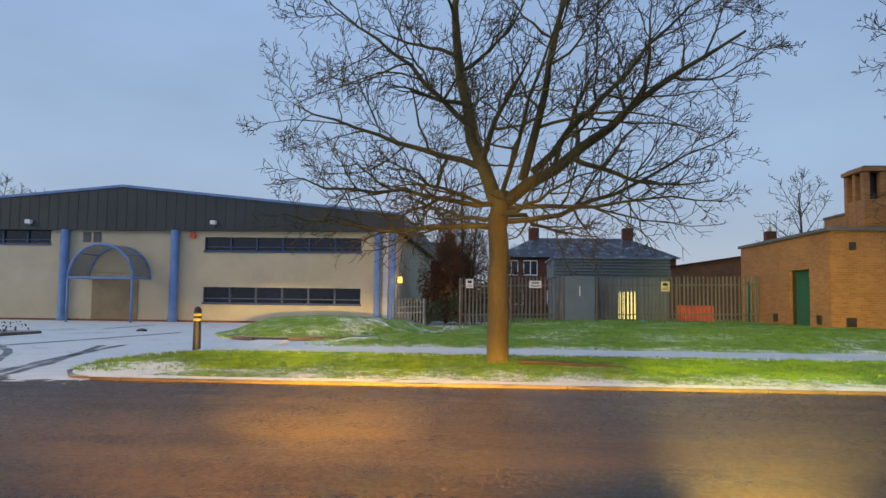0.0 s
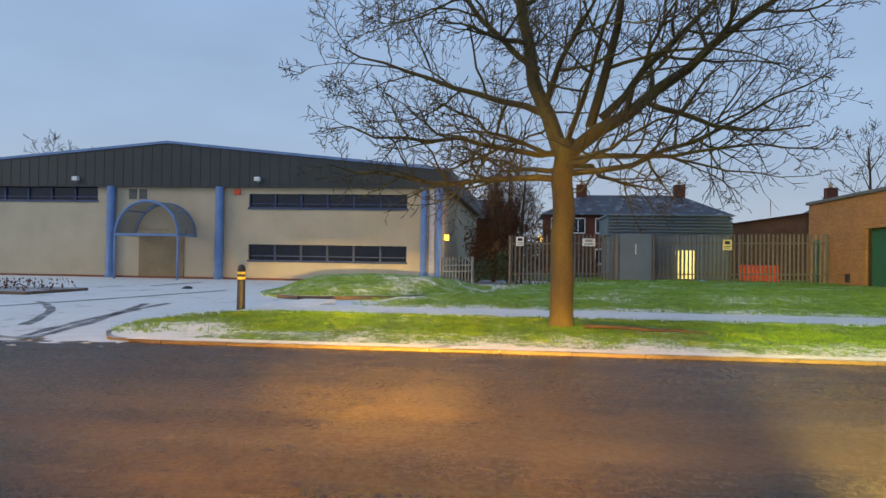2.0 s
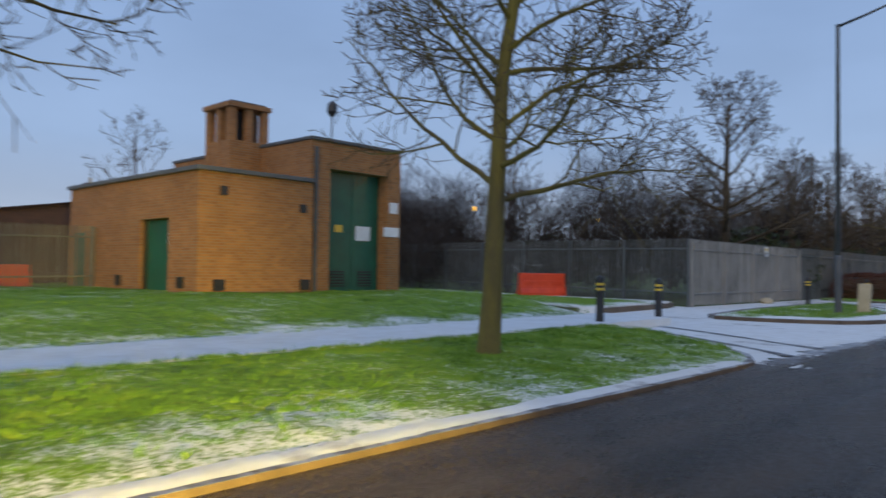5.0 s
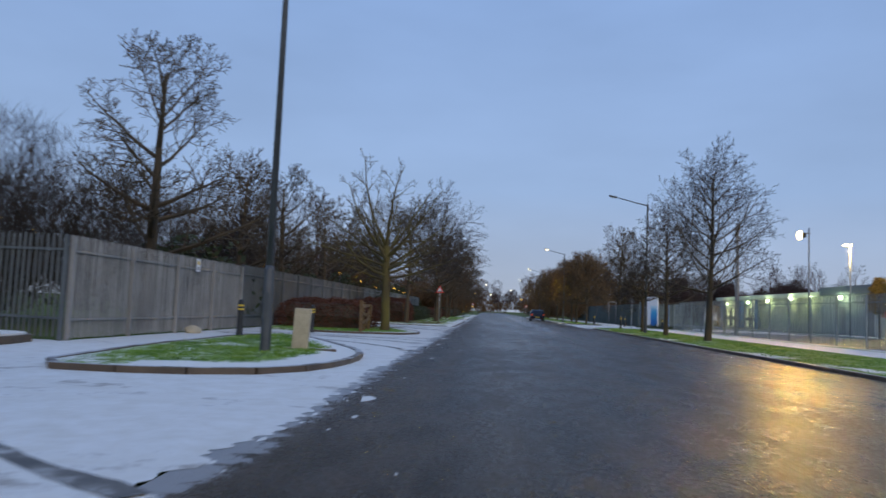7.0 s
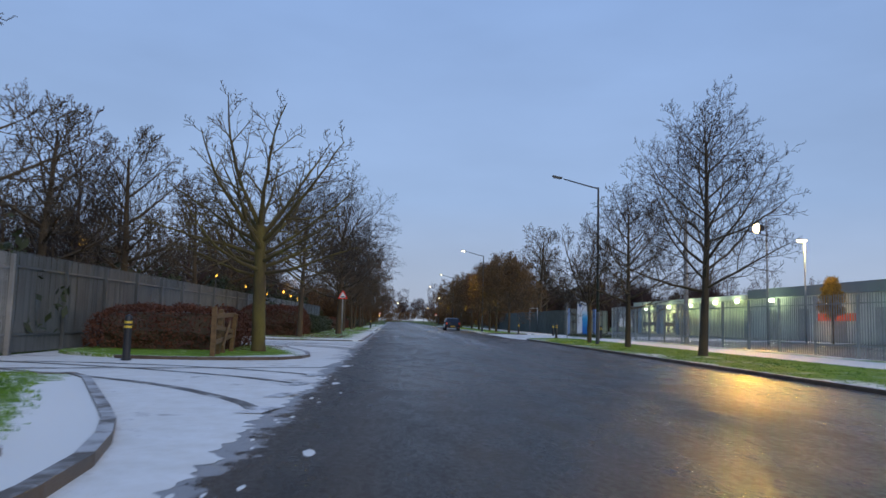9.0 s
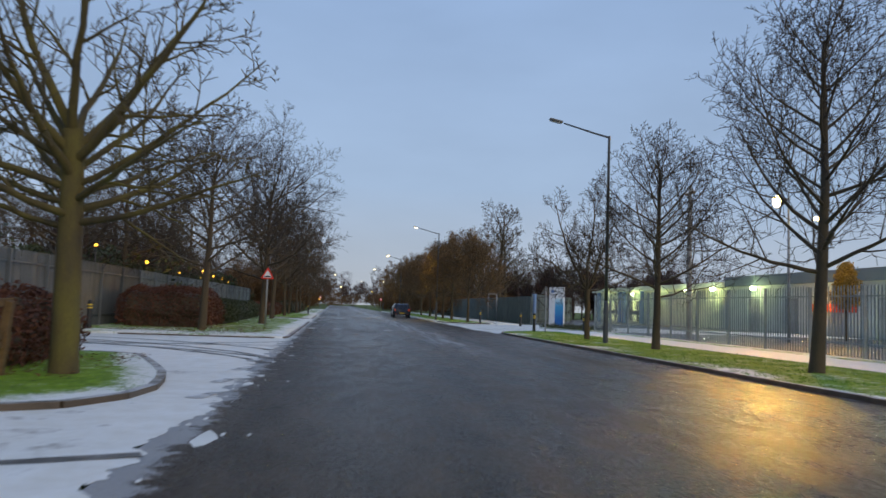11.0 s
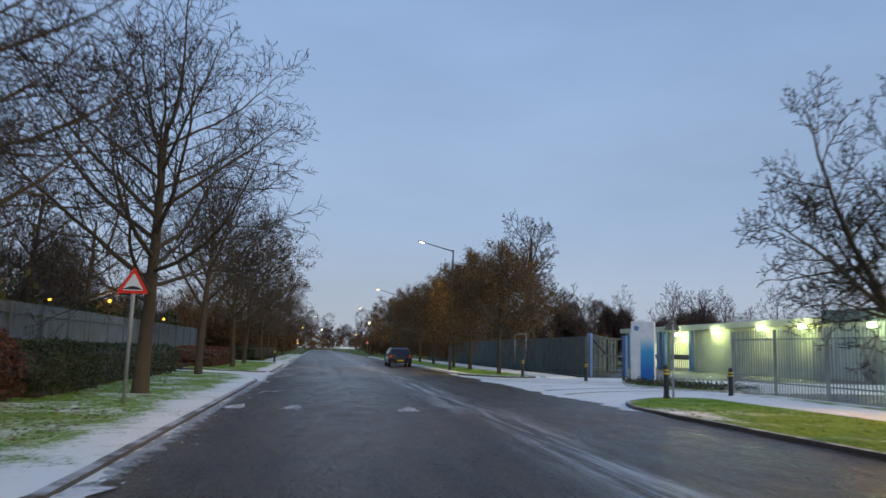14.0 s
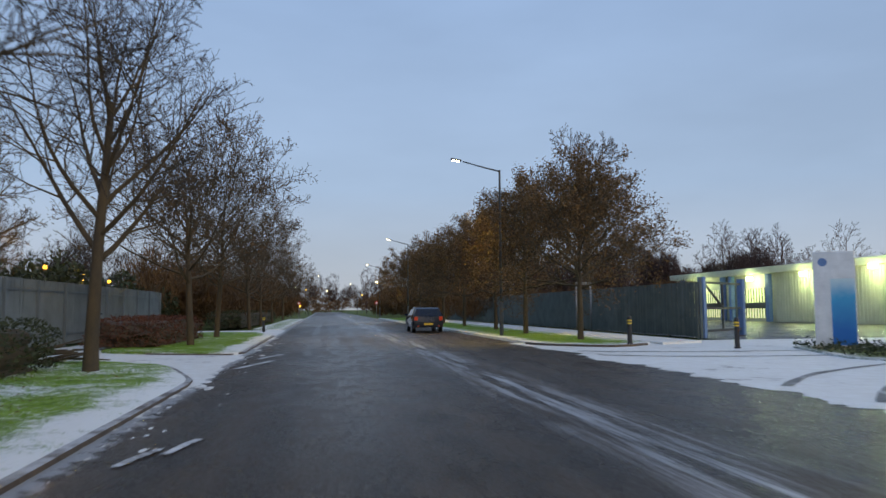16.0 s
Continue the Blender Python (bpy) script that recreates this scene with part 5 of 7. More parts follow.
# ---- parked car ----
CAR_PAINT = surface("dark_blue_car_paint", [(0.3, (0.008, 0.011, 0.022)), (0.7, (0.014, 0.018, 0.034))], 2, 0.18, 30, 0.0, metal=0.2)
t = thing("hatchback_car", 6.6, 73.8, 0.0, "dark blue hatchback parked by the kerb with wet paint", "car")
side = [(0.0, 0.32), (-0.02, 0.62), (0.06, 0.92), (0.32, 1.36), (0.55, 1.44), (1.9, 1.46), (2.55, 1.30), (3.15, 0.95), (3.95, 0.82), (4.15, 0.62), (4.18, 0.32)]
bm = bmesh.new()
rows = []
for w, inset in ((-0.87, 0.05), (-0.82, 0.0), (0.82, 0.0), (0.87, 0.05)):
    rows.append([bm.verts.new((w * (1.0 if h < 0.95 else 0.80), s + (inset if s < 2 else -inset), h - (inset if h > 1 else 0))) for s, h in side])
for a, b in zip(rows, rows[1:]):
    for i in range(len(side) - 1):
        bm.faces.new((a[i], a[i + 1], b[i + 1], b[i]))
    bm.faces.new((a[-1], a[0], b[0], b[-1]))
bm.faces.new(list(reversed(rows[0])))
bm.faces.new(rows[-1])
bmesh.ops.recalc_face_normals(bm, faces=bm.faces)
part("body", bm, CAR_PAINT, t)
bm = bmesh.new()
bm.faces.new([bm.verts.new(v) for v in ((-0.6, 0.075, 0.97), (0.6, 0.075, 0.97), (0.52, 0.29, 1.34), (-0.52, 0.29, 1.34))])
part("rear_window", bm, M["glass"], t)
for s in (-1, 1):
    bm = bmesh.new()
    bm.faces.new([bm.verts.new(v) for v in ((0.865 * s, 0.75, 0.98), (0.865 * s, 2.75, 0.98), (0.72 * s, 2.2, 1.36), (0.72 * s, 0.75, 1.38))])
    part("side_window", bm, M["glass"], t)
    part("tail_light", boxes((s * 0.72 - 0.1, s * 0.72 + 0.1, -0.045, 0.02, 0.7, 0.92), bevel=0.01), M["red"], t, "dark red lamp cluster")
    part("wing_mirror", boxes((s * 0.98 - 0.09, s * 0.98 + 0.09, 2.55, 2.68, 0.96, 1.08), bevel=0.02), CAR_PAINT, t)
    for yy in (0.75, 3.35):
        bm = lathe([(-0.1, 0.22), (-0.1, 0.31), (0.1, 0.31), (0.1, 0.22)], 20)
        bmesh.ops.rotate(bm, verts=bm.verts, matrix=Matrix.Rotation(radians(90), 3, "Y"))
        bmesh.ops.translate(bm, vec=(s * 0.78, yy, 0.31), verts=bm.verts)
        wh = part("wheel", bm, M["black"], t)
        bm = lathe([(-0.105, 0.2), (-0.06, 0.21), (0.06, 0.21), (0.105, 0.2)], 14)
        bmesh.ops.rotate(bm, verts=bm.verts, matrix=Matrix.Rotation(radians(90), 3, "Y"))
        bmesh.ops.translate(bm, vec=(s * 0.78, yy, 0.31), verts=bm.verts)
        part("rim", bm, M["galv"], wh, "silver alloy rim")
part("bumper", boxes((-0.86, 0.86, -0.07, 0.1, 0.3, 0.58), bevel=0.03), CAR_PAINT, t)
part("number_plate", boxes((-0.26, 0.26, -0.085, -0.072, 0.44, 0.55), bevel=0.003), M["yellow"], t, "plain yellow plate")
for s in (-1, 1):
    part("reflector", boxes((s * 0.6 - 0.06, s * 0.6 + 0.06, -0.08, -0.068, 0.36, 0.4)), M["red"], t)


# ---- brick electricity substation ----
sub = thing("brick_substation", -19.0, -16.75, 0.0, "orange brick substation with green doors and flat roofs", "substation")
OX, OY = 19.0, 16.75


def sbox(name, x0, x1, y0, y1, z0, z1, mat, bevel=0.0, label="", parent=None):
    return part(name, boxes((x0 + OX, x1 + OX, y0 + OY, y1 + OY, z0, z1), bevel=bevel), mat, parent or sub, label)


sbox("wall", -23.2, -18.1, -20.3, -16.76, -0.2, 3.62, M["brick"])
sbox("wall", -16.45, -14.9, -20.3, -16.76, -0.2, 3.62, M["brick"])
sbox("wall", -18.1, -16.45, -20.298, -16.76, 2.47, 3.62, M["brick"])
sbox("wall", -18.1, -16.45, -19.9, -16.76, -0.2, 2.47, M["brick"])
sbox("roof", -23.3, -14.8, -20.4, -16.77, 3.624, 3.74, M["galv_dark"], 0.015, "thin dark flat roof edge")
sbox("wall", -23.2, -15.0, -16.75, -16.05, -0.2, 4.9, M["brick"])
sbox("wall", -23.2, -15.0, -13.75, -13.2, -0.2, 4.9, M["brick"])
sbox("wall", -23.2, -15.6, -16.04, -13.76, -0.2, 4.9, M["brick"])
sbox("wall", -15.598, -15.0, -16.04, -13.76, 4.12, 4.9, M["brick"])
sbox("roof", -23.25, -14.93, -16.8, -13.15, 4.904, 5.0, M["galv_dark"], 0.015, "thin dark flat roof edge")
sbox("downpipe", -14.99, -14.9, -16.66, -16.56, 0.45, 4.7, M["galv_dark"], 0.02)
for y in (-15.97, -14.87):
    d = sbox("door", -15.5, -15.4, y, y + 1.08, 0.42, 4.1, M["green"], 0.012, "tall green steel door leaf")
    sbox("louvre", -15.398, -15.37, y + 0.25, y + 0.82, 0.62, 1.1, M["black"], 0.01, "dark ventilation louvre", d)
    for k in range(5):
        sbox("slat", -15.385, -15.355, y + 0.27, y + 0.8, 0.66 + k * 0.09, 0.69 + k * 0.09, M["green"], 0, "", d)
sbox("door_sign", -15.395, -15.385, -14.72, -14.12, 2.05, 2.5, M["white"], 0.003, "white notice board")
sbox("door_sign", -15.395, -15.385, -15.55, -15.25, 2.28, 2.5, M["yellow"], 0.003, "small yellow notice")
sbox("wall_sign", -14.998, -14.985, -13.66, -13.3, 2.95, 3.3, M["white"], 0.003, "small white plate")
sbox("wall_sign", -14.998, -14.97, -13.9, -13.25, 2.2, 2.5, M["white"], 0.003, "white name board without text")
d = sbox("door", -18.05, -16.5, -20.1, -20.02, 0.4, 2.44, M["green"], 0.01, "green steel side door")
sbox("door_frame", -18.1, -18.05, -20.2, -19.95, 0.36, 2.47, M["black"], 0.0, "", d)
sbox("door_handle", -16.75, -16.65, -20.14, -20.1, 1.35, 1.42, M["black"], 0.008, "", d)
sbox("door_sign", -16.85, -16.6, -20.108, -20.1, 1.75, 2.1, M["white"], 0.002, "white triangular safety notice")
d = sbox("door", -22.6, -21.9, -20.33, -20.302, 0.36, 2.2, M["green"], 0.01, "narrow green door")
for y, z in ((-19.6, 3.15), (-17.1, 2.85)):
    sbox("vent", -14.9, -14.84, y - 0.1, y + 0.1, z - 0.12, z + 0.12, M["black"], 0.01, "small dark air vent")
for y in (-19.7, -17.0):
    sbox("vent", -14.9, -14.82, y - 0.15, y + 0.15, 0.55, 0.85, M["black"], 0.01, "low dark air vent")
for x in (-19.4, -15.7):
    sbox("vent", x - 0.15, x + 0.15, -20.36, -20.3, 0.6, 0.9, M["black"], 0.01, "low dark air vent")
# vent tower on the roof
for x in (-19.05, -18.42, -17.82):
    for y in (-17.85, -17.28, -16.72):
        if (x, y) != (-18.42, -17.28):
            sbox("tower_pier", x, x + 0.22, y, y + 0.22, 3.7, 6.05, M["brick"])
sbox("tower_base", -19.03, -17.62, -17.83, -16.52, 3.7, 5.05, M["brick"])
# black block: the shade inside the open tower put into its colour
sbox("tower_core", -18.75, -17.9, -17.55, -16.8, 5.0, 6.0, M["black"], 0, "plain black block shading the open vents")
sbox("tower_cap", -19.13, -17.53, -17.93, -16.43, 6.05, 6.2, M["brick"], 0.02, "overhanging brick cap")
sbox("tower_cap", -19.0, -17.65, -17.8, -16.55, 6.2, 6.27, M["galv_dark"], 0.02)
# aerial pole behind the substation
t = thing("aerial_pole", -22.0, -10.5, 0.2, "thin pole with a dark loudspeaker head", "pole")
part("pole", lathe([(0, 0.05), (7.4, 0.035)], 10), M["steel_post"], t)
part("head", lathe([(7.3, 0.1), (7.5, 0.22), (7.8, 0.2), (7.95, 0.05)], 12), M["black"], t)

# ---- grey kiosk behind the fence ----
t = thing("steel_kiosk", -24.6, -26.0, 0.2, "grey-blue steel kiosk with louvred roof and lit window", "kiosk")
KGREY = surface("grey_blue_steel", [(0.3, (0.085, 0.135, 0.18)), (0.7, (0.125, 0.19, 0.245))], 1.0, 0.5, 30, 0.05)
part("body", boxes((-2.0, 2.0, -2.3, 2.45, -0.2, 2.1), bevel=0.02), KGREY, t)
part("front_block", boxes((2.0, 3.44, -2.1, -0.86, -0.25, 2.12), bevel=0.02), KGREY, t, "plain blue-grey steel front block")
part("handle", boxes((3.44, 3.47, -1.5, -1.46, 1.3, 1.7), bevel=0.005), M["white"], t)
part("roof_housing", boxes((-1.9, 1.9, -2.4, 2.5, 2.1, 2.9), bevel=0.02), KGREY, t)
for k in range(6):
    o = part("louvre_slat", boxes((-0.05, 0.09, -2.45, 2.55, -0.012, 0.012)), KGREY, t)
    o.matrix_basis = pose(1.95, 0, 2.17 + k * 0.13, 0, 35, 0)
part("roof_cap", boxes((-2.05, 2.05, -2.5, 2.6, 2.9, 2.97), bevel=0.02), KGREY, t)
w = part("window", boxes((2.0, 2.03, 0.3, 1.05, 0.35, 1.5), bevel=0.005), glow("lit_window", (1.0, 0.8, 0.25), 1.2), t, "yellow lit window")
for k in range(5):
    part("bar", boxes((2.03, 2.05, 0.36 + k * 0.15, 0.4 + k * 0.15, 0.35, 1.5)), KGREY, w)

# ---- pale block office with curved-roof porch ----
off = thing("block_office", -27.0, -49.8, 0.0, "pale blockwork office with grey roof and blue pillars", "office building")


def obox(name, x0, x1, y0, y1, z0, z1, mat, bevel=0.0, label="", parent=None):
    return part(name, boxes((x0, x1, y0 + 49.8, y1 + 49.8, z0, z1), bevel=bevel), mat, parent or off, label)


# front wall round the window bands
def front(y0, y1, z0, z1):
    obox("wall", -0.3, 0.0, y0, y1, z0, z1, M["block"])


front(-64, -53.6, 0.1, 3.86)
front(-53.6, -45.55, 0.1, 4.62)
front(-45.55, -37.55, 0.1, 0.95)
front(-45.55, -37.55, 1.78, 3.56)
front(-37.55, -35.75, 0.1, 4.62)
front(-64, -53.6, 4.6, 4.62)
front(-45.55, -37.55, 4.3, 4.62)
obox("plinth", -0.32, 0.04, -64, -35.7, -0.2, 0.1, surface("red_brick_plinth", [(0.3, (0.16, 0.05, 0.03)), (0.7, (0.26, 0.09, 0.05))], 2, 0.8, 40, 0.2), 0.01, "low red brick plinth")
obox("side_wall", -22, -0.3, -36.05, -35.75, -0.2, 4.6, M["block"])
obox("back_wall", -22.3, -22, -64, -35.75, -0.2, 4.6, M["block"])


def band(y0, y1, z0, z1, n):
    w = obox("window", -0.22, -0.18, y0, y1, z0, z1, M["glass"], 0, "dark reflective window band")
    step = (y1 - y0) / n
    for k in range(n + 1):
        obox("mullion", -0.18, -0.08, y0 + k * step - 0.04, y0 + k * step + 0.04, z0, z1, M["frame_blue"], 0, "", w)
    obox("sill", -0.18, 0.05, y0 - 0.05, y1 + 0.05, z0 - 0.07, z0 + 0.03, M["frame_blue"], 0.008, "blue metal sill", w)
    obox("transom", -0.18, -0.09, y0, y1, z0 + (z1 - z0) * 0.26, z0 + (z1 - z0) * 0.26 + 0.05, M["frame_blue"], 0, "", w)


band(-45.55, -37.55, 3.6, 4.3, 6)
band(-45.55, -37.55, 0.98, 1.78, 6)
band(-64, -53.6, 3.9, 4.58, 8)
# deep roof fascia: low gable whose ridge points at the road
bm = bmesh.new()
prof = [(-64.2, 4.6), (-64.2, 5.55), (-49.8, 6.85), (-35.4, 5.5), (-35.4, 4.6)]
rows = [[bm.verts.new((x, y + 49.8, z)) for y, z in prof] for x in (0.22, -22.6)]
for i in range(5):
    bm.faces.new((rows[0][i], rows[0][(i + 1) % 5], rows[1][(i + 1) % 5], rows[1][i]))
bm.faces.new(rows[0])
bm.faces.new(list(reversed(rows[1])))
bmesh.ops.recalc_face_normals(bm, faces=bm.faces)
part("roof", bm, M["roof"], off, "grey profiled metal gable roof")
for y0, z0, y1, z1 in ((-64.3, 5.6, -49.8, 6.93), (-49.8, 6.93, -35.3, 5.55)):
    bm = bmesh.new()
    vs = [bm.verts.new(v) for v in ((0.28, y0 + 49.8, z0 - 0.13), (0.28, y1 + 49.8, z1 - 0.13), (0.28, y1 + 49.8, z1), (0.28, y0 + 49.8, z0), (0.1, y0 + 49.8, z0), (0.1, y1 + 49.8, z1))]
    bm.faces.new((vs[0], vs[1], vs[2], vs[3]))
    bm.faces.new((vs[3], vs[2], vs[5], vs[4]))
    part("verge_trim", bm, M["blue"], off, "blue roof edge trim")
# ribs of the profiled sheet
for k in range(56):
    y = -64 + k * 0.512
    z = 5.5 + (6.83 - 5.5) * (1 - abs(y + 49.8) / 14.4)
    obox("rib", 0.22, 0.235, y, y + 0.1, 4.63, z - 0.12, M["roof"])
for y in (-52.75, -47.0, -35.95, -36.7):
    w = 0.42 if y < -40 else 0.32
    part("pillar", lathe([(-0.1, w / 2 + 0.03), (0.25, w / 2 + 0.03), (0.27, w / 2), (4.62, w / 2)], 18), M["blue"], off, "round blue pillar", True).location = (0.2, y + 49.8, 0)
obox("corner_strip", 0.01, 0.05, -36.45, -36.2, 0.1, 4.6, M["white"], 0, "pale corner strip")
# barrel-vault porch
porch = part("porch_arch", tube([(0.0, -0.1 + 1.6 * math.cos(math.pi * k / 16), 2.15 + 1.62 * math.sin(math.pi * k / 16)) for k in range(17)], [0.07] * 17, 8), M["blue"], off, "blue tubular arch", True)
porch.location = (1.9, 0, 0)
o = part("porch_arch", tube([(0.02, -0.1 + 1.6 * math.cos(math.pi * k / 16), 2.15 + 1.62 * math.sin(math.pi * k / 16)) for k in range(17)], [0.06] * 17, 8), M["blue"], off, "", True)
V, F = [], []
for k in range(17):
    a = math.pi * k / 16
    for x in (0.0, 1.9):
        V.append((x, -0.1 + 1.62 * math.cos(a), 2.15 + 1.64 * math.sin(a)))
    if k:
        F.append((2 * k - 2, 2 * k - 1, 2 * k + 1, 2 * k))
mg, nt, b = mat_new("smoked_polycarbonate")
b.inputs["Base Color"].default_value = (0.12, 0.15, 0.18, 1)
b.inputs["Roughness"].default_value = 0.25
b.inputs["Alpha"].default_value = 0.72
o = mesh_of("porch_canopy", V, F, mg, off, True)
tagged(o, "smoked clear barrel canopy")
for k in (4, 8, 12):
    a = math.pi * k / 16
    part("porch_rib", tube([(0, -0.1 + 1.6 * math.cos(a), 2.15 + 1.62 * math.sin(a)), (1.9, -0.1 + 1.6 * math.cos(a), 2.15 + 1.62 * math.sin(a))], [0.03, 0.03], 6), M["blue"], off)
for y in (-1.7, 1.5):
    part("porch_post", lathe([(0, 0.06), (2.2, 0.06)], 12), M["blue"], off, "", True).location = (1.9, y, 0)
part("porch_beam", boxes((1.84, 1.96, -1.7, 1.5, 2.08, 2.2), bevel=0.02), M["blue"], off)
for y in (-1.7, 1.5):
    part("porch_beam", boxes((0.0, 1.9, y - 0.05, y + 0.05, 2.09, 2.19), bevel=0.02), M["blue"], off)
obox("door", 0.0, 0.05, -51.3, -48.9, 0.1, 2.2, surface("bronze_door", [(0.3, (0.2, 0.15, 0.08)), (0.7, (0.3, 0.23, 0.13))], 1, 0.4, 30, 0.05), 0.01, "wide tan panelled entrance door")
obox("lintel", 0.0, 0.08, -51.4, -48.8, 2.22, 2.45, M["concrete"], 0.01)
for k in range(2):
    obox("number_bar", 0.0, 0.03, -51.9 + k * 0.55, -51.5 + k * 0.55, 4.0, 4.5, M["galv_dark"], 0.01, "plain grey bar in place of a number")
for y, z in ((-54.6, 5.0), (-45.0, 5.0)):
    b2 = obox("floodlight", 0.24, 0.5, y - 0.14, y + 0.14, z - 0.1, z + 0.1, M["white"], 0.02, "small white floodlight")
    obox("bracket", 0.22, 0.3, y - 0.04, y + 0.04, z - 0.18, z - 0.08, M["galv"], 0, "", b2)
obox("alarm_box", 0.0, 0.1, -46.3, -46.0, 4.25, 4.5, M["red"], 0.02, "small red alarm box")
obox("wall_lamp", -0.6, -0.4, -35.75, -35.55, 2.1, 2.4, glow("amber_lamp", (1.0, 0.48, 0.06), 3.5), 0.03, "glowing amber wall lamp")
point("amber_light", (-26.4, -35.2, 2.3), 25, (1.0, 0.6, 0.15))


# ---- brick houses behind the kiosk ----
RED_BRICK = surface("dark_red_brick", [(0.3, (0.075, 0.024, 0.016)), (0.7, (0.14, 0.045, 0.026))], 0.8, 0.85, 12, 0.1)


def house(x, y, w, d, eave, ridge, label, wins):
    t = thing("brick_house", x, y, 0, label, "house", "brick houses")
    part("wall", boxes((-d, 0, -w / 2, w / 2, -0.2, eave)), RED_BRICK, t)
    bm = bmesh.new()
    hip = w * 0.22
    v = [bm.verts.new(p) for p in ((0.4, -w / 2 - 0.4, eave), (0.4, w / 2 + 0.4, eave), (-d - 0.4, w / 2 + 0.4, eave), (-d - 0.4, -w / 2 - 0.4, eave), (-d / 2, -w / 2 + hip, ridge), (-d / 2, w / 2 - hip, ridge))]
    for f in ((0, 1, 5, 4), (1, 2, 5), (2, 3, 4, 5), (3, 0, 4), (3, 2, 1, 0)):
        bm.faces.new([v[i] for i in f])
    roof = part("roof", bm, M["slate"], t, "slate hipped roof dusted with snow")
    for s in (-1, 1):
        c = part("chimney", boxes((-d / 2 - 0.45, -d / 2 + 0.45, s * (w / 2 - hip) - 0.5, s * (w / 2 - hip) + 0.5, ridge - 0.8, ridge + 1.0), bevel=0.03), RED_BRICK, roof)
        part("chimney_pot", lathe([(ridge + 1.0, 0.17), (ridge + 1.5, 0.13)], 10), M["concrete"], t).location = (-d / 2, s * (w / 2 - hip), 0)
    for yy, zz in wins:
        wn_ = part("window", boxes((0.0, 0.06, yy - 0.6, yy + 0.6, zz - 0.65, zz + 0.65)), M["glass"], t)
        for e0, e1, f0, f1 in ((-0.66, -0.58, -0.7, 0.7), (0.58, 0.66, -0.7, 0.7), (-0.66, 0.66, -0.72, -0.62), (-0.66, 0.66, 0.62, 0.72), (-0.04, 0.04, -0.65, 0.65)):
            part("frame", boxes((0.02, 0.1, yy + e0, yy + e1, zz + f0, zz + f1)), M["white"], wn_, "white window frame")
    return t


house(-60, -22.0, 16.5, 9, 5.4, 7.6, "red brick house with snow-dusted slate roof", [(-7.0, 4.4), (-5.2, 4.4), (-3.0, 4.4), (2.5, 4.4), (5.5, 4.4), (-6.5, 1.6), (-3.0, 1.6)])
house(-62, 0.6, 12, 9, 5.2, 7.6, "dark brick house with slate roof beyond the substation", [(0.0, 4.2), (3.5, 4.2)])
t = thing("brick_outbuilding", -30.0, -15.5, 0.0, "low dark brick outbuilding with a lean-to roof", "outbuilding")
bm = bmesh.new()
v = [bm.verts.new(p) for p in ((0, -6.1, -0.2), (0, 4.5, -0.2), (-6, 4.5, -0.2), (-6, -6.1, -0.2), (0, -6.1, 3.1), (0, 4.5, 4.75), (-6, 4.5, 4.75), (-6, -6.1, 3.1))]
for f in ((0, 3, 2, 1), (4, 5, 6, 7), (0, 1, 5, 4), (1, 2, 6, 5), (2, 3, 7, 6), (3, 0, 4, 7)):
    bm.faces.new([v[i] for i in f])
part("wall", bm, surface("dark_brown_brick", [(0.3, (0.05, 0.027, 0.02)), (0.7, (0.1, 0.052, 0.036))], 1.5, 0.9, 12, 0.2), t)
bm = bmesh.new()
v = [bm.verts.new(p) for p in ((0.15, -6.3, 3.07), (0.15, 4.6, 4.77), (-6.1, 4.6, 4.77), (-6.1, -6.3, 3.07), (0.15, -6.3, 3.17), (0.15, 4.6, 4.87), (-6.1, 4.6, 4.87), (-6.1, -6.3, 3.17))]
for f in ((0, 3, 2, 1), (4, 5, 6, 7), (0, 1, 5, 4), (1, 2, 6, 5), (2, 3, 7, 6), (3, 0, 4, 7)):
    bm.faces.new([v[i] for i in f])
part("roof", bm, surface("dark_roof_felt", [(0.3, (0.025, 0.014, 0.011)), (0.7, (0.05, 0.03, 0.024))], 1.5, 0.95, 30, 0.2, spec=0.1), t)
house(-64, -38.0, 10, 9, 5.2, 7.4, "dark brick house half hidden by bushes", [(3.0, 4.2)])
for x, y, z in ((-64.5, -26.62, 9.0), (-66.5, -2.76, 9.0)):
    t = thing("aerial", x, y, z - 0.6, "thin metal television aerial fixed above a chimney", "aerial", "aerials")
    part("mast", tube([(0, 0, 0), (0, 0, 2.0)], [0.03, 0.025], 6), M["galv_dark"], t)
    part("boom", tube([(0, -0.6, 1.9), (0, 0.6, 1.9)], [0.02, 0.02], 6), M["galv_dark"], t)
    for k in range(5):
        part("rod", tube([(-0.3, -0.5 + k * 0.25, 1.9), (0.3, -0.5 + k * 0.25, 1.9)], [0.012, 0.012], 5), M["galv_dark"], t)
# amber lamps near the houses
AMBER = glow("amber_glow", (1.0, 0.5, 0.05), 3.2)
WARM = glow("warm_glow", (1.0, 0.72, 0.3), 14)


def far_lamp(x, y, z, label, mat=None, r=0.13, foot=0.0):
    t = thing("lamp_post", x, y, foot, label, "lamp post", "distant lit lamps")
    part("pole", lathe([(0.0, 0.05), (z - foot, 0.04)], 8), M["steel_post"], t)
    part("lantern", lathe([(z - foot, r * 0.6), (z - foot + r * 0.7, r), (z - foot + r * 1.4, r * 0.9), (z - foot + r * 2, r * 0.3)], 12), mat or AMBER, t, "glowing lantern")
    return t


far_lamp(-33, -31.0, 2.2, "amber lamp glowing before the brick house", AMBER, 0.2)
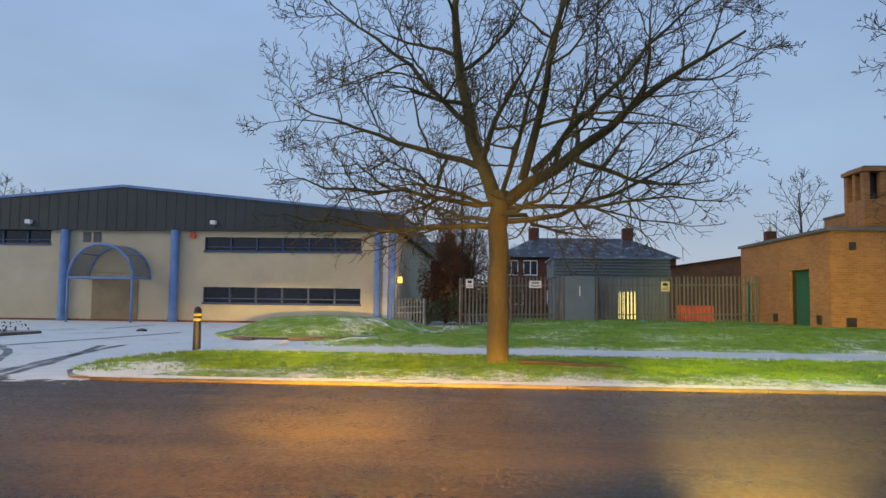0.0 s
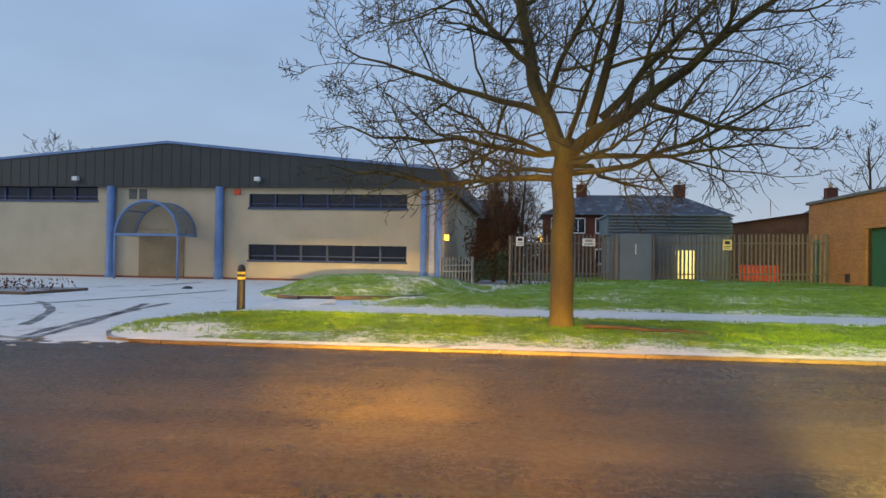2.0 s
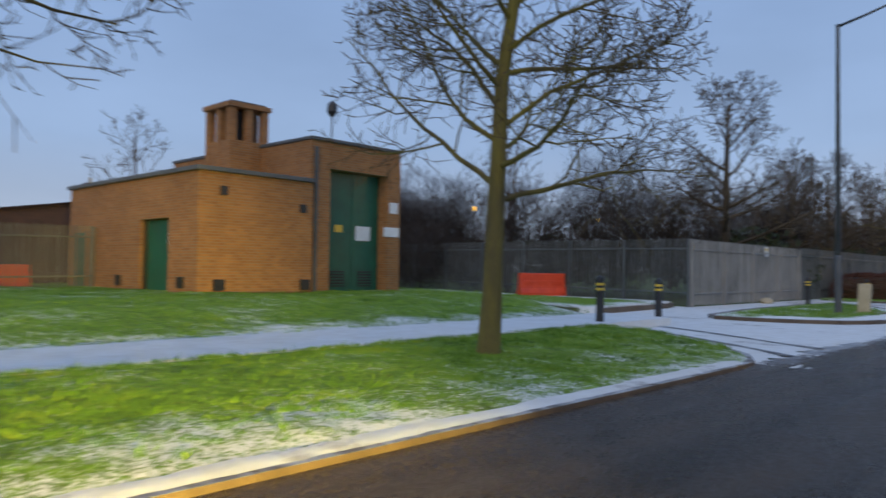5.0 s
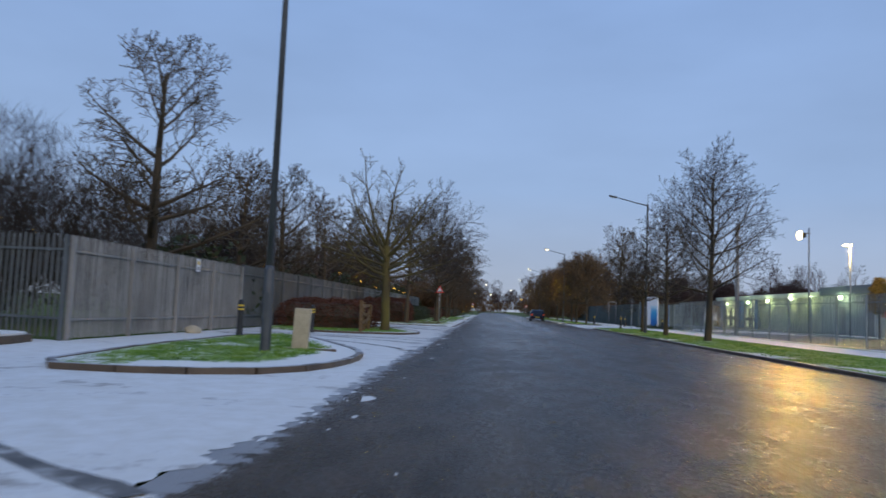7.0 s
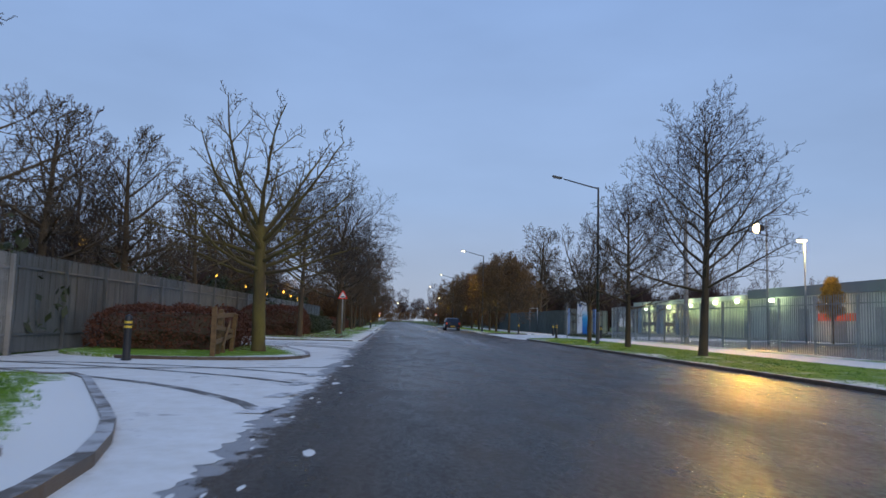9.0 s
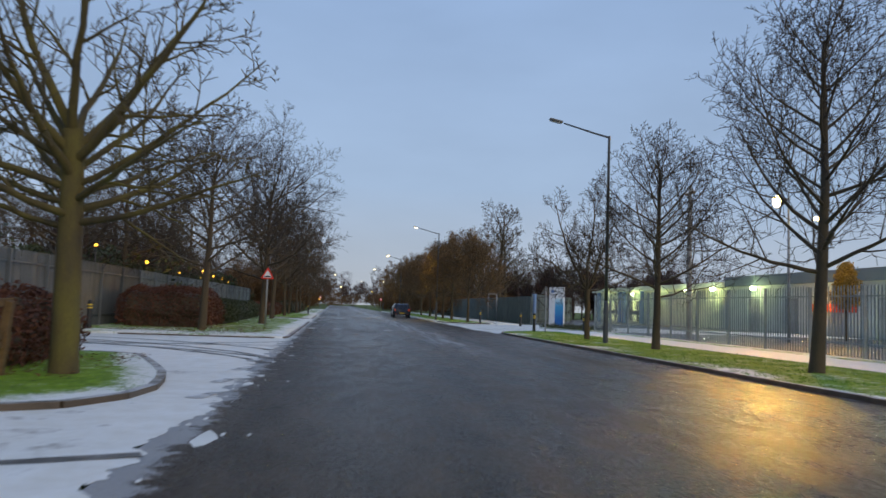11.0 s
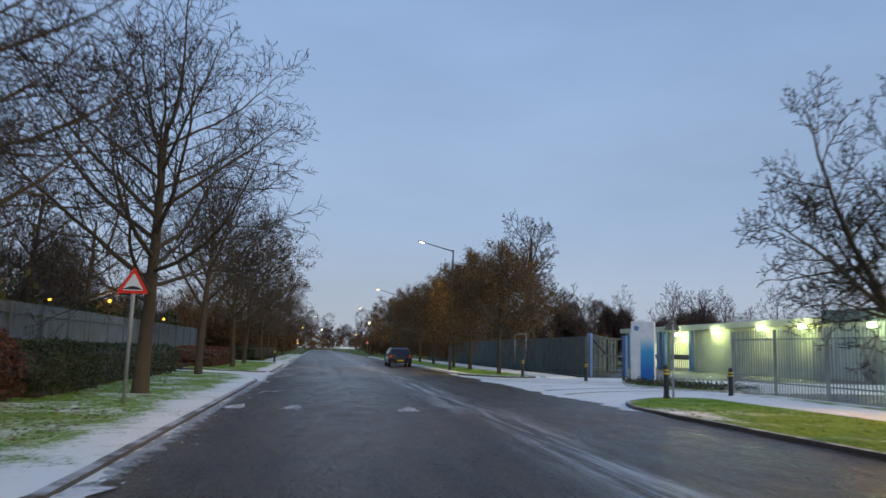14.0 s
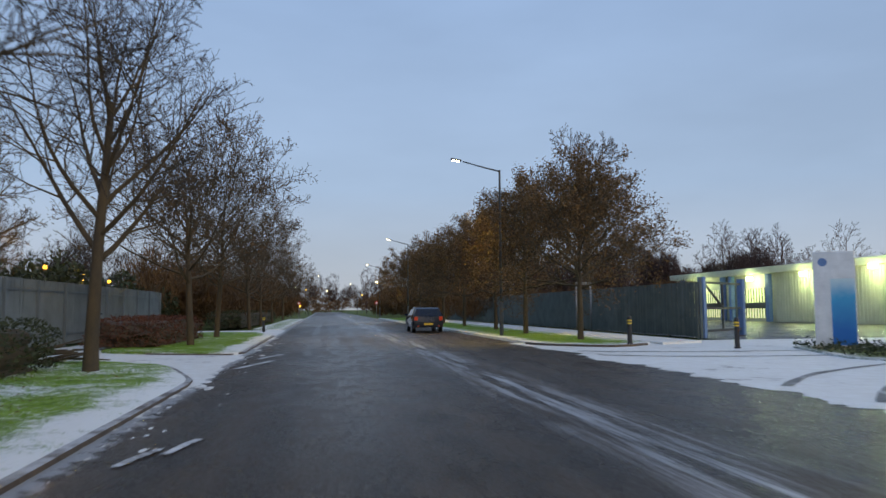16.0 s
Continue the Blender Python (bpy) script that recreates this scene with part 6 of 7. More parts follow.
for x, y, z in ((-24, 14, 4.6), (-30, 26, 5.0), (-20, 44, 4.2), (-28, 60, 5.0), (-16, 70, 4.0), (-22, 82, 4.8), (-30, 8, 5.2)):
    far_lamp(x, y, z, "amber lamp glowing beyond the fence", AMBER, 0.14)

for k, (y, z) in enumerate(((32.8, 3.3), (41.6, 3.05), (50.3, 2.85), (59.1, 3.3), (64.0, 3.1), (68.8, 3.0), (73.1, 2.85))):
    far_lamp(-10.6, y, z, "amber lamp glowing close behind the fence", AMBER, 0.085)
    if k % 2:
        point("amber_light", (-10.2, y, z + 0.1), 110, (1.0, 0.5, 0.07), 0.12)

for x, y, z, m in ((-6.5, 210, 6.5, WARM), (12.5, 205, 7.5, WARM), (-5, 250, 7.0, AMBER), (1, 330, 8.5, WARM), (13, 285, 6.0, AMBER), (-4.0, 172, 1.9, AMBER), (-5.6, 172, 1.9, AMBER)):
    far_lamp(x, y, z, "small lamp glowing at the far end of the road", m, 0.22 if y > 200 else 0.14)

far_lamp(-16.0, 27.0, 4.4, "amber lamp glowing among bare trees", AMBER, 0.24)

# ---- works behind the right-hand fence ----
wk = thing("works_building", 41.0, 60.0, 0.0, "long low works building with pale cladding and lit doors", "works building")


def wbox(name, x0, x1, y0, y1, z0, z1, mat, bevel=0.0, label="", parent=None):
    return part(name, boxes((x0 - 41, x1 - 41, y0 - 60, y1 - 60, z0, z1), bevel=bevel), mat, parent or wk, label)


wbox("wall", 41, 70, -20, 72, -0.2, 4.5, M["cladding"], 0, "pale clad wall")
CREAM = surface("cream_cladding", [(0.3, (0.55, 0.55, 0.42)), (0.7, (0.68, 0.68, 0.53))], 0.6, 0.6, 20, 0.05)
wbox("wall", 41, 70, 72.01, 112, -0.2, 4.4, CREAM, 0, "cream ribbed wall")
wbox("fascia", 40.6, 70.5, -20, 71.9, 4.5, 5.5, surface("blue_grey_fascia", [(0.3, (0.10, 0.125, 0.14)), (0.7, (0.14, 0.17, 0.185))], 0.6, 0.5, 30, 0.05), 0.03, "blue-grey roof fascia")
wbox("fascia", 40.4, 70.5, 72, 112.5, 4.4, 5.0, CREAM, 0.03, "cream canopy fascia")
LIT = glow("lit_interior", (0.85, 0.95, 0.5), 0.8)
for k, y in enumerate(range(-16, 70, 6)):
    wbox("cladding_panel", 40.93, 40.99, y, y + 3.6, 0.1, 4.2, M["cladding"], 0.01)
    wbox("roller_door", 40.95, 40.99, y + 3.9, y + 5.7, 0.0, 3.2, M["galv"], 0.01, "ribbed steel roller door")
# upright ribs of the cream sheet
rib = wbox("sheet_rib", 40.93, 40.99, -0.08, 0.08, 0.1, 4.38, CREAM)
for k in range(52):
    o = rib if not k else new("sheet_rib", rib.data)
    o.parent, o.location = wk, (0, 72.4 + k * 0.4, 0)
# lit bays behind bars, with blue columns between
for y0, y1 in ((94.2, 98.6), (102.2, 108.8)):
    w = wbox("lit_opening", 40.92, 40.99, y0, y1, 0.3, 3.1, LIT, 0.01, "bright lit bay")
    for k in range(int((y1 - y0) / 0.45)):
        wbox("bar", 40.84, 40.9, y0 + 0.2 + k * 0.45, y0 + 0.28 + k * 0.45, 0.3, 3.1, M["galv_dark"], 0, "", w)
    wbox("bar", 40.78, 40.84, y0, y1, 1.2, 1.75, M["steel_post"], 0.01, "dark cross panel", w)
for y in (93.4, 99.6, 101.2, 109.8):
    wbox("column", 40.4, 40.8, y - 0.25, y + 0.25, 0.0, 4.35, M["blue"], 0.02, "blue steel column")
WLAMP = glow("bulkhead_glow", (0.8, 1.0, 0.55), 18)
for y, z in ((46, 3.6), (56, 3.3), (66, 4.0), (74, 4.1), (80, 4.1), (88, 3.9), (96, 3.8), (106, 3.6)):
    amber = y == 56
    wbox("bulkhead_lamp", 40.2, 40.5, y - 0.35, y + 0.35, z, z + 0.36, WARM if amber else WLAMP, 0.08, "glowing amber bulkhead lamp" if amber else "bright white bulkhead lamp")
    point("bulkhead_light", (39.8, y, z - 0.1), 180, (1.0, 0.62, 0.15) if amber else (0.78, 1.0, 0.5), 0.2)
wbox("banner", 40.8, 40.9, 52, 58, 2.0, 2.7, M["red"], 0.01, "long plain red banner")
wbox("banner", 40.8, 40.9, 38, 41, 1.6, 2.9, M["red"], 0.01, "plain red board")
wbox("banner", 40.8, 40.9, 44, 48, 1.8, 3.0, M["yellow"], 0.01, "plain yellow board")

tagged(mesh_of("works_yard", [(17.0, -24.0, 0.004), (40.9, -24.0, 0.004), (40.9, 49.0, 0.004), (17.0, 45.1, 0.004)], [(0, 1, 2, 3)], M["road"]), "wet dark asphalt yard behind the palisade fence", "yard", "", "structure")
tagged(mesh_of("works_yard", [(17.0, 60.0, 0.004), (40.9, 60.0, 0.004), (40.9, 113, 0.004), (17.0, 113, 0.004)], [(0, 1, 2, 3)], M["road"]), "wet dark asphalt yard before the works", "yard", "", "structure")
# yard floodlight on a slim pole
t = thing("floodlight_mast", 24.1, 35.4, 0.0, "slim yellow-lit mast with a dazzling amber floodlight", "floodlight")
part("mast", lathe([(0, 0.09), (8.2, 0.05)], 12), M["galv"], t, smooth=True)
part("crossbar", boxes((-0.5, 0.1, -0.04, 0.04, 7.75, 7.83), bevel=0.01), M["galv"], t)
FLOOD = glow("flood_glow", (1.0, 0.62, 0.16), 40)
h = part("lamp_head", boxes((-0.62, -0.3, -0.3, 0.3, 7.45, 7.8), bevel=0.03), M["black"], t)
bm = lathe([(-0.03, 0.33), (0.03, 0.33), (0.12, 0.27), (0.17, 0.12), (0.18, 0.02)], 18)
bmesh.ops.rotate(bm, verts=bm.verts, matrix=Matrix.Rotation(radians(-90), 3, "Y"))
bmesh.ops.translate(bm, vec=(-0.66, 0, 7.62), verts=bm.verts)
part("lens", bm, FLOOD, h, "dazzling amber domed lens")
spot("flood_light", (23.05, 35.3, 7.6), (5, 12, 0), 7200, (1.0, 0.52, 0.07), 120, 0.6, 0.2)
t = thing("utility_pole", 19.8, 38.2, 0.0, "tall grey wooden utility pole behind the fence", "utility pole")
part("pole", lathe([(-0.2, 0.17), (0, 0.17), (8.7, 0.11)], 14), surface("weathered_pole", [(0.3, (0.16, 0.15, 0.14)), (0.7, (0.26, 0.25, 0.23))], 2, 0.8, 40, 0.3, stretch=(1, 1, 0.3)), t, smooth=True)
part("crossarm", boxes((-0.08, 0.08, -0.5, 0.5, 8.2, 8.32), bevel=0.01), M["timber"], t)
for s in (-0.4, 0, 0.4):
    part("insulator", lathe([(8.32, 0.04), (8.42, 0.05), (8.46, 0.03)], 10), M["white"], t).location = (0, s, 0)
t = thing("yard_mast", 29.0, 39.5, 0.0, "thin grey lamp mast in the works yard", "mast")
part("mast", lathe([(0, 0.08), (7.4, 0.05)], 12), M["galv"], t, smooth=True)
part("lantern", boxes((-0.5, 0.1, -0.12, 0.12, 7.35, 7.5), bevel=0.02), WARM, t, "glowing lantern")
point("yard_light", (28.75, 39.5, 7.15), 800, (1.0, 0.7, 0.2), 0.2)

# sliding gate and steel posts at the works entrance
t = thing("steel_gate", 17.3, 62.3, 0.0, "blue steel swing gate with diagonal brace", "gate", turn=37)
for p in (0.0, 4.3):
    part("gate_post", boxes((p - 0.14, p + 0.14, -0.14, 0.14, -0.1, 2.7), bevel=0.015), M["blue"], t)
for z in (0.25, 1.25, 2.4):
    part("gate_rail", boxes((0.16, 4.14, -0.04, 0.04, z, z + 0.1), bevel=0.008), M["steel_post"], t)
part("gate_brace", tube([(0.3, 0, 2.4), (2.2, 0, 1.3)], [0.06, 0.06], 6), M["steel_post"], t)
part("gate_stile", boxes((2.1, 2.2, -0.04, 0.04, 0.25, 2.5), bevel=0.008), M["steel_post"], t)
STRIP = rounded([(14.0, 48.8), (15.0, 46.2), (16.3, 45.0), (18.6, 45.6), (18.6, 52.8), (16.0, 54.2)], 0.5)
patch("planting_strip", STRIP, lambda x, y: 0.06, M["field"], 0.4, "rough dark planting strip round the totem sign", "planting", rough=0.08)
t = thing("height_frame", 16.0, 74.0, 0.0, "pair of pale steel posts with a small lit crosspiece", "post frame")
for s in (-0.45, 0.45):
    part("post", lathe([(-0.1, 0.06), (2.9, 0.06)], 12), M["galv"], t, "pale steel tube", True).location = (s, 0, 0)
part("crosspiece", boxes((-0.5, 0.5, -0.05, 0.05, 2.75, 2.9), bevel=0.01), M["galv"], t)

# ---- hedges ----
def leaf_cloud(rnd, spots, size, V, F):
    for p in spots:
        a, b = rnd.uniform(0, 6.28), rnd.uniform(-1.2, 1.2)
        u = Vector((math.cos(a) * math.cos(b), math.sin(a) * math.cos(b), math.sin(b)))
        w = u.orthogonal().normalized()
        w.rotate(Matrix.Rotation(rnd.uniform(0, 6.28), 3, u))
        s = size * rnd.uniform(0.6, 1.3)
        o = len(V)
        V += [p - u * s, p + w * s * 0.45, p + u * s, p - w * s * 0.45]
        F.append((o, o + 1, o + 2, o + 3))


def hedge(x0, x1, y0, y1, h, mat, label, n, seed):
    t = thing("hedge", (x0 + x1) / 2, (y0 + y1) / 2, 0.08, label, "hedge", "clipped hedges")
    lx, ly = (x1 - x0) / 2, (y1 - y0) / 2
    rnd = random.Random(seed)
    # solid dark core: the shade inside the hedge put into one block
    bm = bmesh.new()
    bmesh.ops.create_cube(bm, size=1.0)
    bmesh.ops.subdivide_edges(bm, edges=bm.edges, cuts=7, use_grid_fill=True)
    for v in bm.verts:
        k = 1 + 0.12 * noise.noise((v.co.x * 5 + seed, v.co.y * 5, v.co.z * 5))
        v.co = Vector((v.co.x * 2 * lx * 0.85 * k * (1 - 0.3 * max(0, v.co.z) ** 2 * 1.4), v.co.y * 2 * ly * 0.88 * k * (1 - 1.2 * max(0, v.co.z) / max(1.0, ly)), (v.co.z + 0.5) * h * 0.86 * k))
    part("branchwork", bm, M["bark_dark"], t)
    spots = []
    for i in range(n):
        x, y, z = rnd.uniform(-1, 1), rnd.uniform(-1, 1), rnd.uniform(0.02, 1)
        f = rnd.random()
        ax = rnd.choice("xxyyz")
        if ax == "x":
            x = math.copysign(rnd.uniform(0.86, 1.03), x)
        elif ax == "y":
            y = math.copysign(rnd.uniform(0.9, 1.03), y)
        else:
            z = rnd.uniform(0.88, 1.04)
        bulge = 1 + 0.1 * noise.noise((x * lx * 0.9 + seed, y * ly * 0.9, z * 2))
        round_ = 1 - 0.3 * max(0, z - 0.6) ** 2 * 6
        fuzz = rnd.gauss(0, 0.035)
        spots.append(Vector((x * lx * bulge * round_ + fuzz, y * ly * bulge * (1 - 1.2 * max(0, z - 0.5) / max(1.0, ly)) - fuzz, z * h * bulge * (1 + 0.06 * noise.noise((x * lx, y * ly, seed))) + abs(rnd.gauss(0, 0.03)))))
    V, F = [], []
    leaf_cloud(rnd, spots, 0.05, V, F)
    tagged(mesh_of("foliage", V, F, mat, t), "", "", "", "stuff")
    return t


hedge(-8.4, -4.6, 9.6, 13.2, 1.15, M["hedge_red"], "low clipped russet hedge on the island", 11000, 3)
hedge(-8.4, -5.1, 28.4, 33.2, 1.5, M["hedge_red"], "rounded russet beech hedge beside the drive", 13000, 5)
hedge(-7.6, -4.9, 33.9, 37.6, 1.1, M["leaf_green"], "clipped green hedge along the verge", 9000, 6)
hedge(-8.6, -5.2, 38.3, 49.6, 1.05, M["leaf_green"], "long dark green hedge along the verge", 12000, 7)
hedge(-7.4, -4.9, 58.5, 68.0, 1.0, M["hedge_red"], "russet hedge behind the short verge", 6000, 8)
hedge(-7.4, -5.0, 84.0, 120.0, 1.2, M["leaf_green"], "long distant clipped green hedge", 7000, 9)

# broken timber rails on the small island
t = thing("timber_rail_fence", -4.3, 7.2, 0.1, "weathered timber post-and-rail fence, leaning and worn", "fence")
for k, (x, y, l) in enumerate(((0.0, -0.5, 0), (-0.12, 0.5, 3), (-0.2, 1.4, -4), (-0.15, 2.2, 5))):
    o = part("post", boxes((-0.055, 0.055, -0.055, 0.055, -0.2, 1.15 - 0.05 * k), bevel=0.012), M["timber"], t)
    o.matrix_basis = pose(x, y, 0, l * 0.8, l, 0)
for k, (z, tilt) in enumerate(((0.28, 2), (0.58, -3), (0.88, 1))):
    o = part("rail", boxes((-0.02, 0.02, -0.65, 2.4, z, z + 0.11), bevel=0.006), M["timber"], t)
    o.matrix_basis = pose(0.03, 0, 0, tilt, 0, 4)
o = part("brace", boxes((-0.02, 0.02, -0.1, 1.2, 0.2, 0.3), bevel=0.006), M["timber"], t)
o.matrix_basis = pose(0.08, 0.3, 0, 28, 0, 5)


# ---- background trees ----
def small_tree(seed, height, spread, leaves=0, deep=False, fork=0.26, fan=48, angle=80, tip=0.2, shape=None, wisp=0.13, leaf=0.05):
    """Bare twiggy tree as plain vertex rows: trunk, twigs, leaves."""
    rnd = random.Random(seed)
    sp = spec_of(height, height * 0.022, spread, fork, 13, 0.06, angle, fan=fan, tip=tip, fine=0.009 if deep else 0.012, shape=shape or (lambda v: 1.0 - 0.5 * v))
    sp["steps"], sp["kids"] = [5, 4, 3, 2], [13, 6, 4]
    if deep:
        sp["steps"], sp["kids"] = [7, 6, 4, 3, 2], [17, 9, 6, 3]
    out = [[] for _ in sp["steps"]]
    grow(rnd, (0, 0, -0.1), sp["lean"], height, height * (0.03 if deep else 0.02), 0, sp, out)
    T = join_tubes(out[0], 8)
    V, F = [], []
    ends = [[([p[0], p[-1]], [q[0], q[-1]]) for p, q in lv] for lv in out[-1:]]
    for lv, seg in zip(out[1:-1] + ends, (4, 3, 3, 3)):
        v, f = join_tubes([(p, [max(r, 0.009 if deep else 0.012) for r in q]) for p, q in lv], seg)
        o = len(V)
        V += v
        F += [tuple(i + o for i in q) for q in f]
    LV, LF = [], []
    if leaves:
        tips = [p for lv in out[2:] for pts, _ in lv for p in pts[1:]]
        spots = [rnd.choice(tips) + Vector((rnd.gauss(0, wisp), rnd.gauss(0, wisp), rnd.gauss(0, wisp))) for _ in range(leaves)]
        leaf_cloud(rnd, spots, leaf, LV, LF)
    return T, (V, F), (LV, LF)


def place_tree(rec, x, y, z, s, turn, label, mat, leaf_mat=None, group="background trees"):
    t = thing("bare_tree", x, y, z, label, "tree", group, turn=turn)
    t.scale = (s, s, s)
    names = (("trunk", mat), ("crown", mat), ("foliage", leaf_mat))
    if rec[0] is None:
        rec[0] = [mesh_of(n, vf[0], vf[1], m, t, n == "trunk").data if vf[0] else None for (n, m), vf in zip(names, rec[1])]
    else:
        for (n, m), data in zip(names, rec[0]):
            if data:
                new(n, data).parent = t
    return t


ROUND = lambda v: 0.95 + 0.15 * math.sin(v * 3.1) - 0.25 * v
KIND_BROWN = [None, small_tree(31, 4.4, 4.0, 21000, True, 0.48, 52, 74, 0.45, ROUND, 0.14, 0.058)]
KIND_BIG = [None, small_tree(32, 7.4, 3.6, 0, True)]
KIND_BARE = [None, small_tree(36, 7.4, 3.4, fan=40, angle=66)]
KIND_BARE2 = [None, small_tree(33, 6.6, 3.2, fan=36, angle=60)]
KIND_DARK = [None, small_tree(34, 4.1, 4.6, 8000, True, 0.48, 42, 76, 0.45, ROUND, 0.1, 0.034)]
rnd = random.Random(77)
# brown-leaved trees along the right verge beyond the entrance
for x, y, s in ((11.1, 60.8, 1.0), (10.9, 68.5, 1.06), (11.2, 76.5, 1.0), (11.0, 86, 1.05), (11.2, 97, 1.05), (11, 112, 1.1), (11.4, 128, 1.1)):
    place_tree(KIND_BROWN, x, y, 0.1, s, rnd.uniform(0, 360), "rounded verge tree holding brown leaves", M["bark_dark"], M["leaf_amber"])
# darker trees along the left verge
for x, y, s in ((-4.2, 60.5, 1.18), (-4.4, 68.5, 1.15), (-4.6, 86, 1.15), (-4.8, 98, 1.0), (-5, 114, 1.05), (-5, 134, 1.1)):
    place_tree(KIND_DARK, x, y, 0.1, s, rnd.uniform(0, 360), "dark twiggy verge tree over the hedge", M["bark_dark"], M["leaf_brown"])
# one small tree still in leaf in the works yard
place_tree([None, small_tree(38, 4.4, 1.0, 9000, True, 0.45, 50, 70, 0.4, ROUND, 0.1, 0.075)], 32.6, 42.2, 0.0, 1.0, 40, "small leafy tree in the works yard, coloured as if floodlit gold", M["bark_dark"], M["leaf_floodlit"])
# bare trees behind the fences
for x, y, s in ((-11.2, 3.6, 1.2), (-11.4, 13, 0.95), (-11.6, 21, 1.05), (-11.3, 31, 1.0), (-11.6, 41, 1.1), (-11.4, 50, 1.0), (-11.7, 59, 1.05), (-16, 16, 0.9), (-13, 24, 0.95), (-18, 34, 1.0), (-14, 42, 0.9), (-20, 52, 1.0), (-13, 60, 0.9), (-24, 4, 1.1), (-29, -4, 1.0), (-30, 12, 1.2),
                (-36, -12, 1.1), (-40, -33, 1.1), (-39, -64, 1.1), (-52, -70, 1.2), (-30, -32, 0.9), (-31, -33.5, 0.85), (-50, -2, 0.9)):
    place_tree(KIND_BIG if -12 < x < -11 else KIND_BARE if s > 1.05 else KIND_BARE2, x, y, 0.0, s, rnd.uniform(0, 360), "bare winter tree standing behind the fence", M["bark_dark"])
for x, y, s in ((17.3, 77.0, 1.5), (18.6, 79.5, 1.2), (18.2, 94.0, 1.2)):
    place_tree(KIND_BIG, x, y, 0.0, s, rnd.uniform(0, 360), "tall wispy bare tree behind the grey fence", M["bark_dark"])
for x, y, s in ((22, 118, 1.0), (28, 126, 1.1), (18, 135, 1.1), (36, 122, 1.0), (44, 128, 1.1), (52, 120, 1.1), (60, 128, 1.1)):
    place_tree(KIND_BARE, x, y, 0.0, s, rnd.uniform(0, 360), "bare tree in the wood behind the works", M["twig_red"])


def wood(name, spots, mat, label, leaf=0, leaf_mat=None, base=None):
    V, F, LV, LF = [], [], [], []
    bases = [small_tree(k, 6.3, 3.1, leaf, fan=36, angle=64) for k in (51, 52, 53)]
    r = random.Random(len(spots))
    for x, y, s in spots:
        (tv, tf), (bv, bf), (lv, lf) = bases[r.randrange(3)]
        v, f = tv + bv, list(tf) + [tuple(i + len(tv) for i in q) for q in bf]
        m = pose(x, y, -0.05, 0, 0, r.uniform(0, 360)) @ Matrix.Diagonal((s, s, s * r.uniform(0.85, 1.2), 1))
        o = len(V)
        V += [m @ p for p in v]
        F += [tuple(i + o for i in q) for q in f]
        o = len(LV)
        LV += [m @ p for p in lv]
        LF += [tuple(i + o for i in q) for q in lf]
    tagged(mesh_of(name, V, F, mat), label, "wood", "", "stuff")
    if LV:
        tagged(mesh_of("undergrowth", LV, LF, leaf_mat), "dense dark leafy undergrowth in the distance", "bushes", "", "stuff")


r = random.Random(5)
wood("woodland", [(r.uniform(-50, -18), r.uniform(12, 130), r.uniform(0.8, 1.2)) for _ in range(14)] + [(r.uniform(-24, -13), r.uniform(20, 110), r.uniform(0.9, 1.25)) for _ in range(18)], M["twig_red"], "dark leafless wood behind the left fence")
wood("woodland", [(17 + k * 1.6 + r.uniform(-1, 1), r.uniform(112, 132), r.uniform(1.15, 1.6)) for k in range(38)], M["twig_red"], "dark leafless wood behind the works")
wood("woodland", [(r.choice((-1, 1)) * r.uniform(4, 60) + 4, r.uniform(180, 330), r.uniform(1.0, 1.6)) for _ in range(14)], M["twig_red"], "distant bare trees where the road ends")


def twig_cloud(rnd, spots, long, wide, V, F):
    """Thin upswept slivers of twig."""
    for p in spots:
        d = Vector((rnd.gauss(0, 0.6), rnd.gauss(0, 0.6), rnd.uniform(0.1, 1.2))).normalized() * long * rnd.uniform(0.6, 1.3)
        a = rnd.uniform(0, 3.14)
        w = Vector((math.cos(a), math.sin(a), 0)) * wide
        o = len(V)
        V += [p - w, p + w, p + d]
        F.append((o, o + 1, o + 2))


def thicket(name, spots, mat, label, n, seed, size=0.22, wide=0.0):
    """Dense bushes: irregular clumps of many small leaves."""
    rr = random.Random(seed)
    V, F = [], []
    for x, y, rad, h in spots:
        pts = []
        lobes = [(rr.uniform(-0.6, 0.6), rr.uniform(-0.6, 0.6), rr.uniform(0.25, 0.75), rr.uniform(0.35, 0.6)) for _ in range(6)]
        for _ in range(n):
            lx, ly, lz, lr = rr.choice(lobes)
            d = Vector((rr.gauss(0, 1), rr.gauss(0, 1), rr.gauss(0, 1))).normalized() * lr * rr.uniform(0.7, 1.0)
            pts.append(Vector((x + (lx + d.x) * rad, y + (ly + d.y) * rad, max(0.02, (lz + d.z * 0.6) * h))))
        if wide:
            twig_cloud(rr, pts, size, wide, V, F)
        else:
            leaf_cloud(rr, pts, size, V, F)
    return tagged(mesh_of(name, V, F, mat), label, "bushes", "", "stuff")


thicket("shrubbery", [(r.uniform(-26, -11), r.uniform(4, 80), r.uniform(1.8, 3.2), r.uniform(2.6, 4.4)) for _ in range(60)], M["leaf_green"], "dark evergreen shrubs behind the left fence", 500, 21, 0.17)
thicket("shrubbery", [(r.uniform(-40, -24), r.uniform(-6, 8), r.uniform(2.0, 3.5), r.uniform(2.4, 4.0)) for _ in range(12)] + [(r.uniform(-44, -13), r.uniform(0, 9), 3.0, r.uniform(5.0, 8.0)) for _ in range(34)], M["twig_dark"], "dark bare scrub and young trees behind the fence", 2200, 22, 0.9, 0.014)
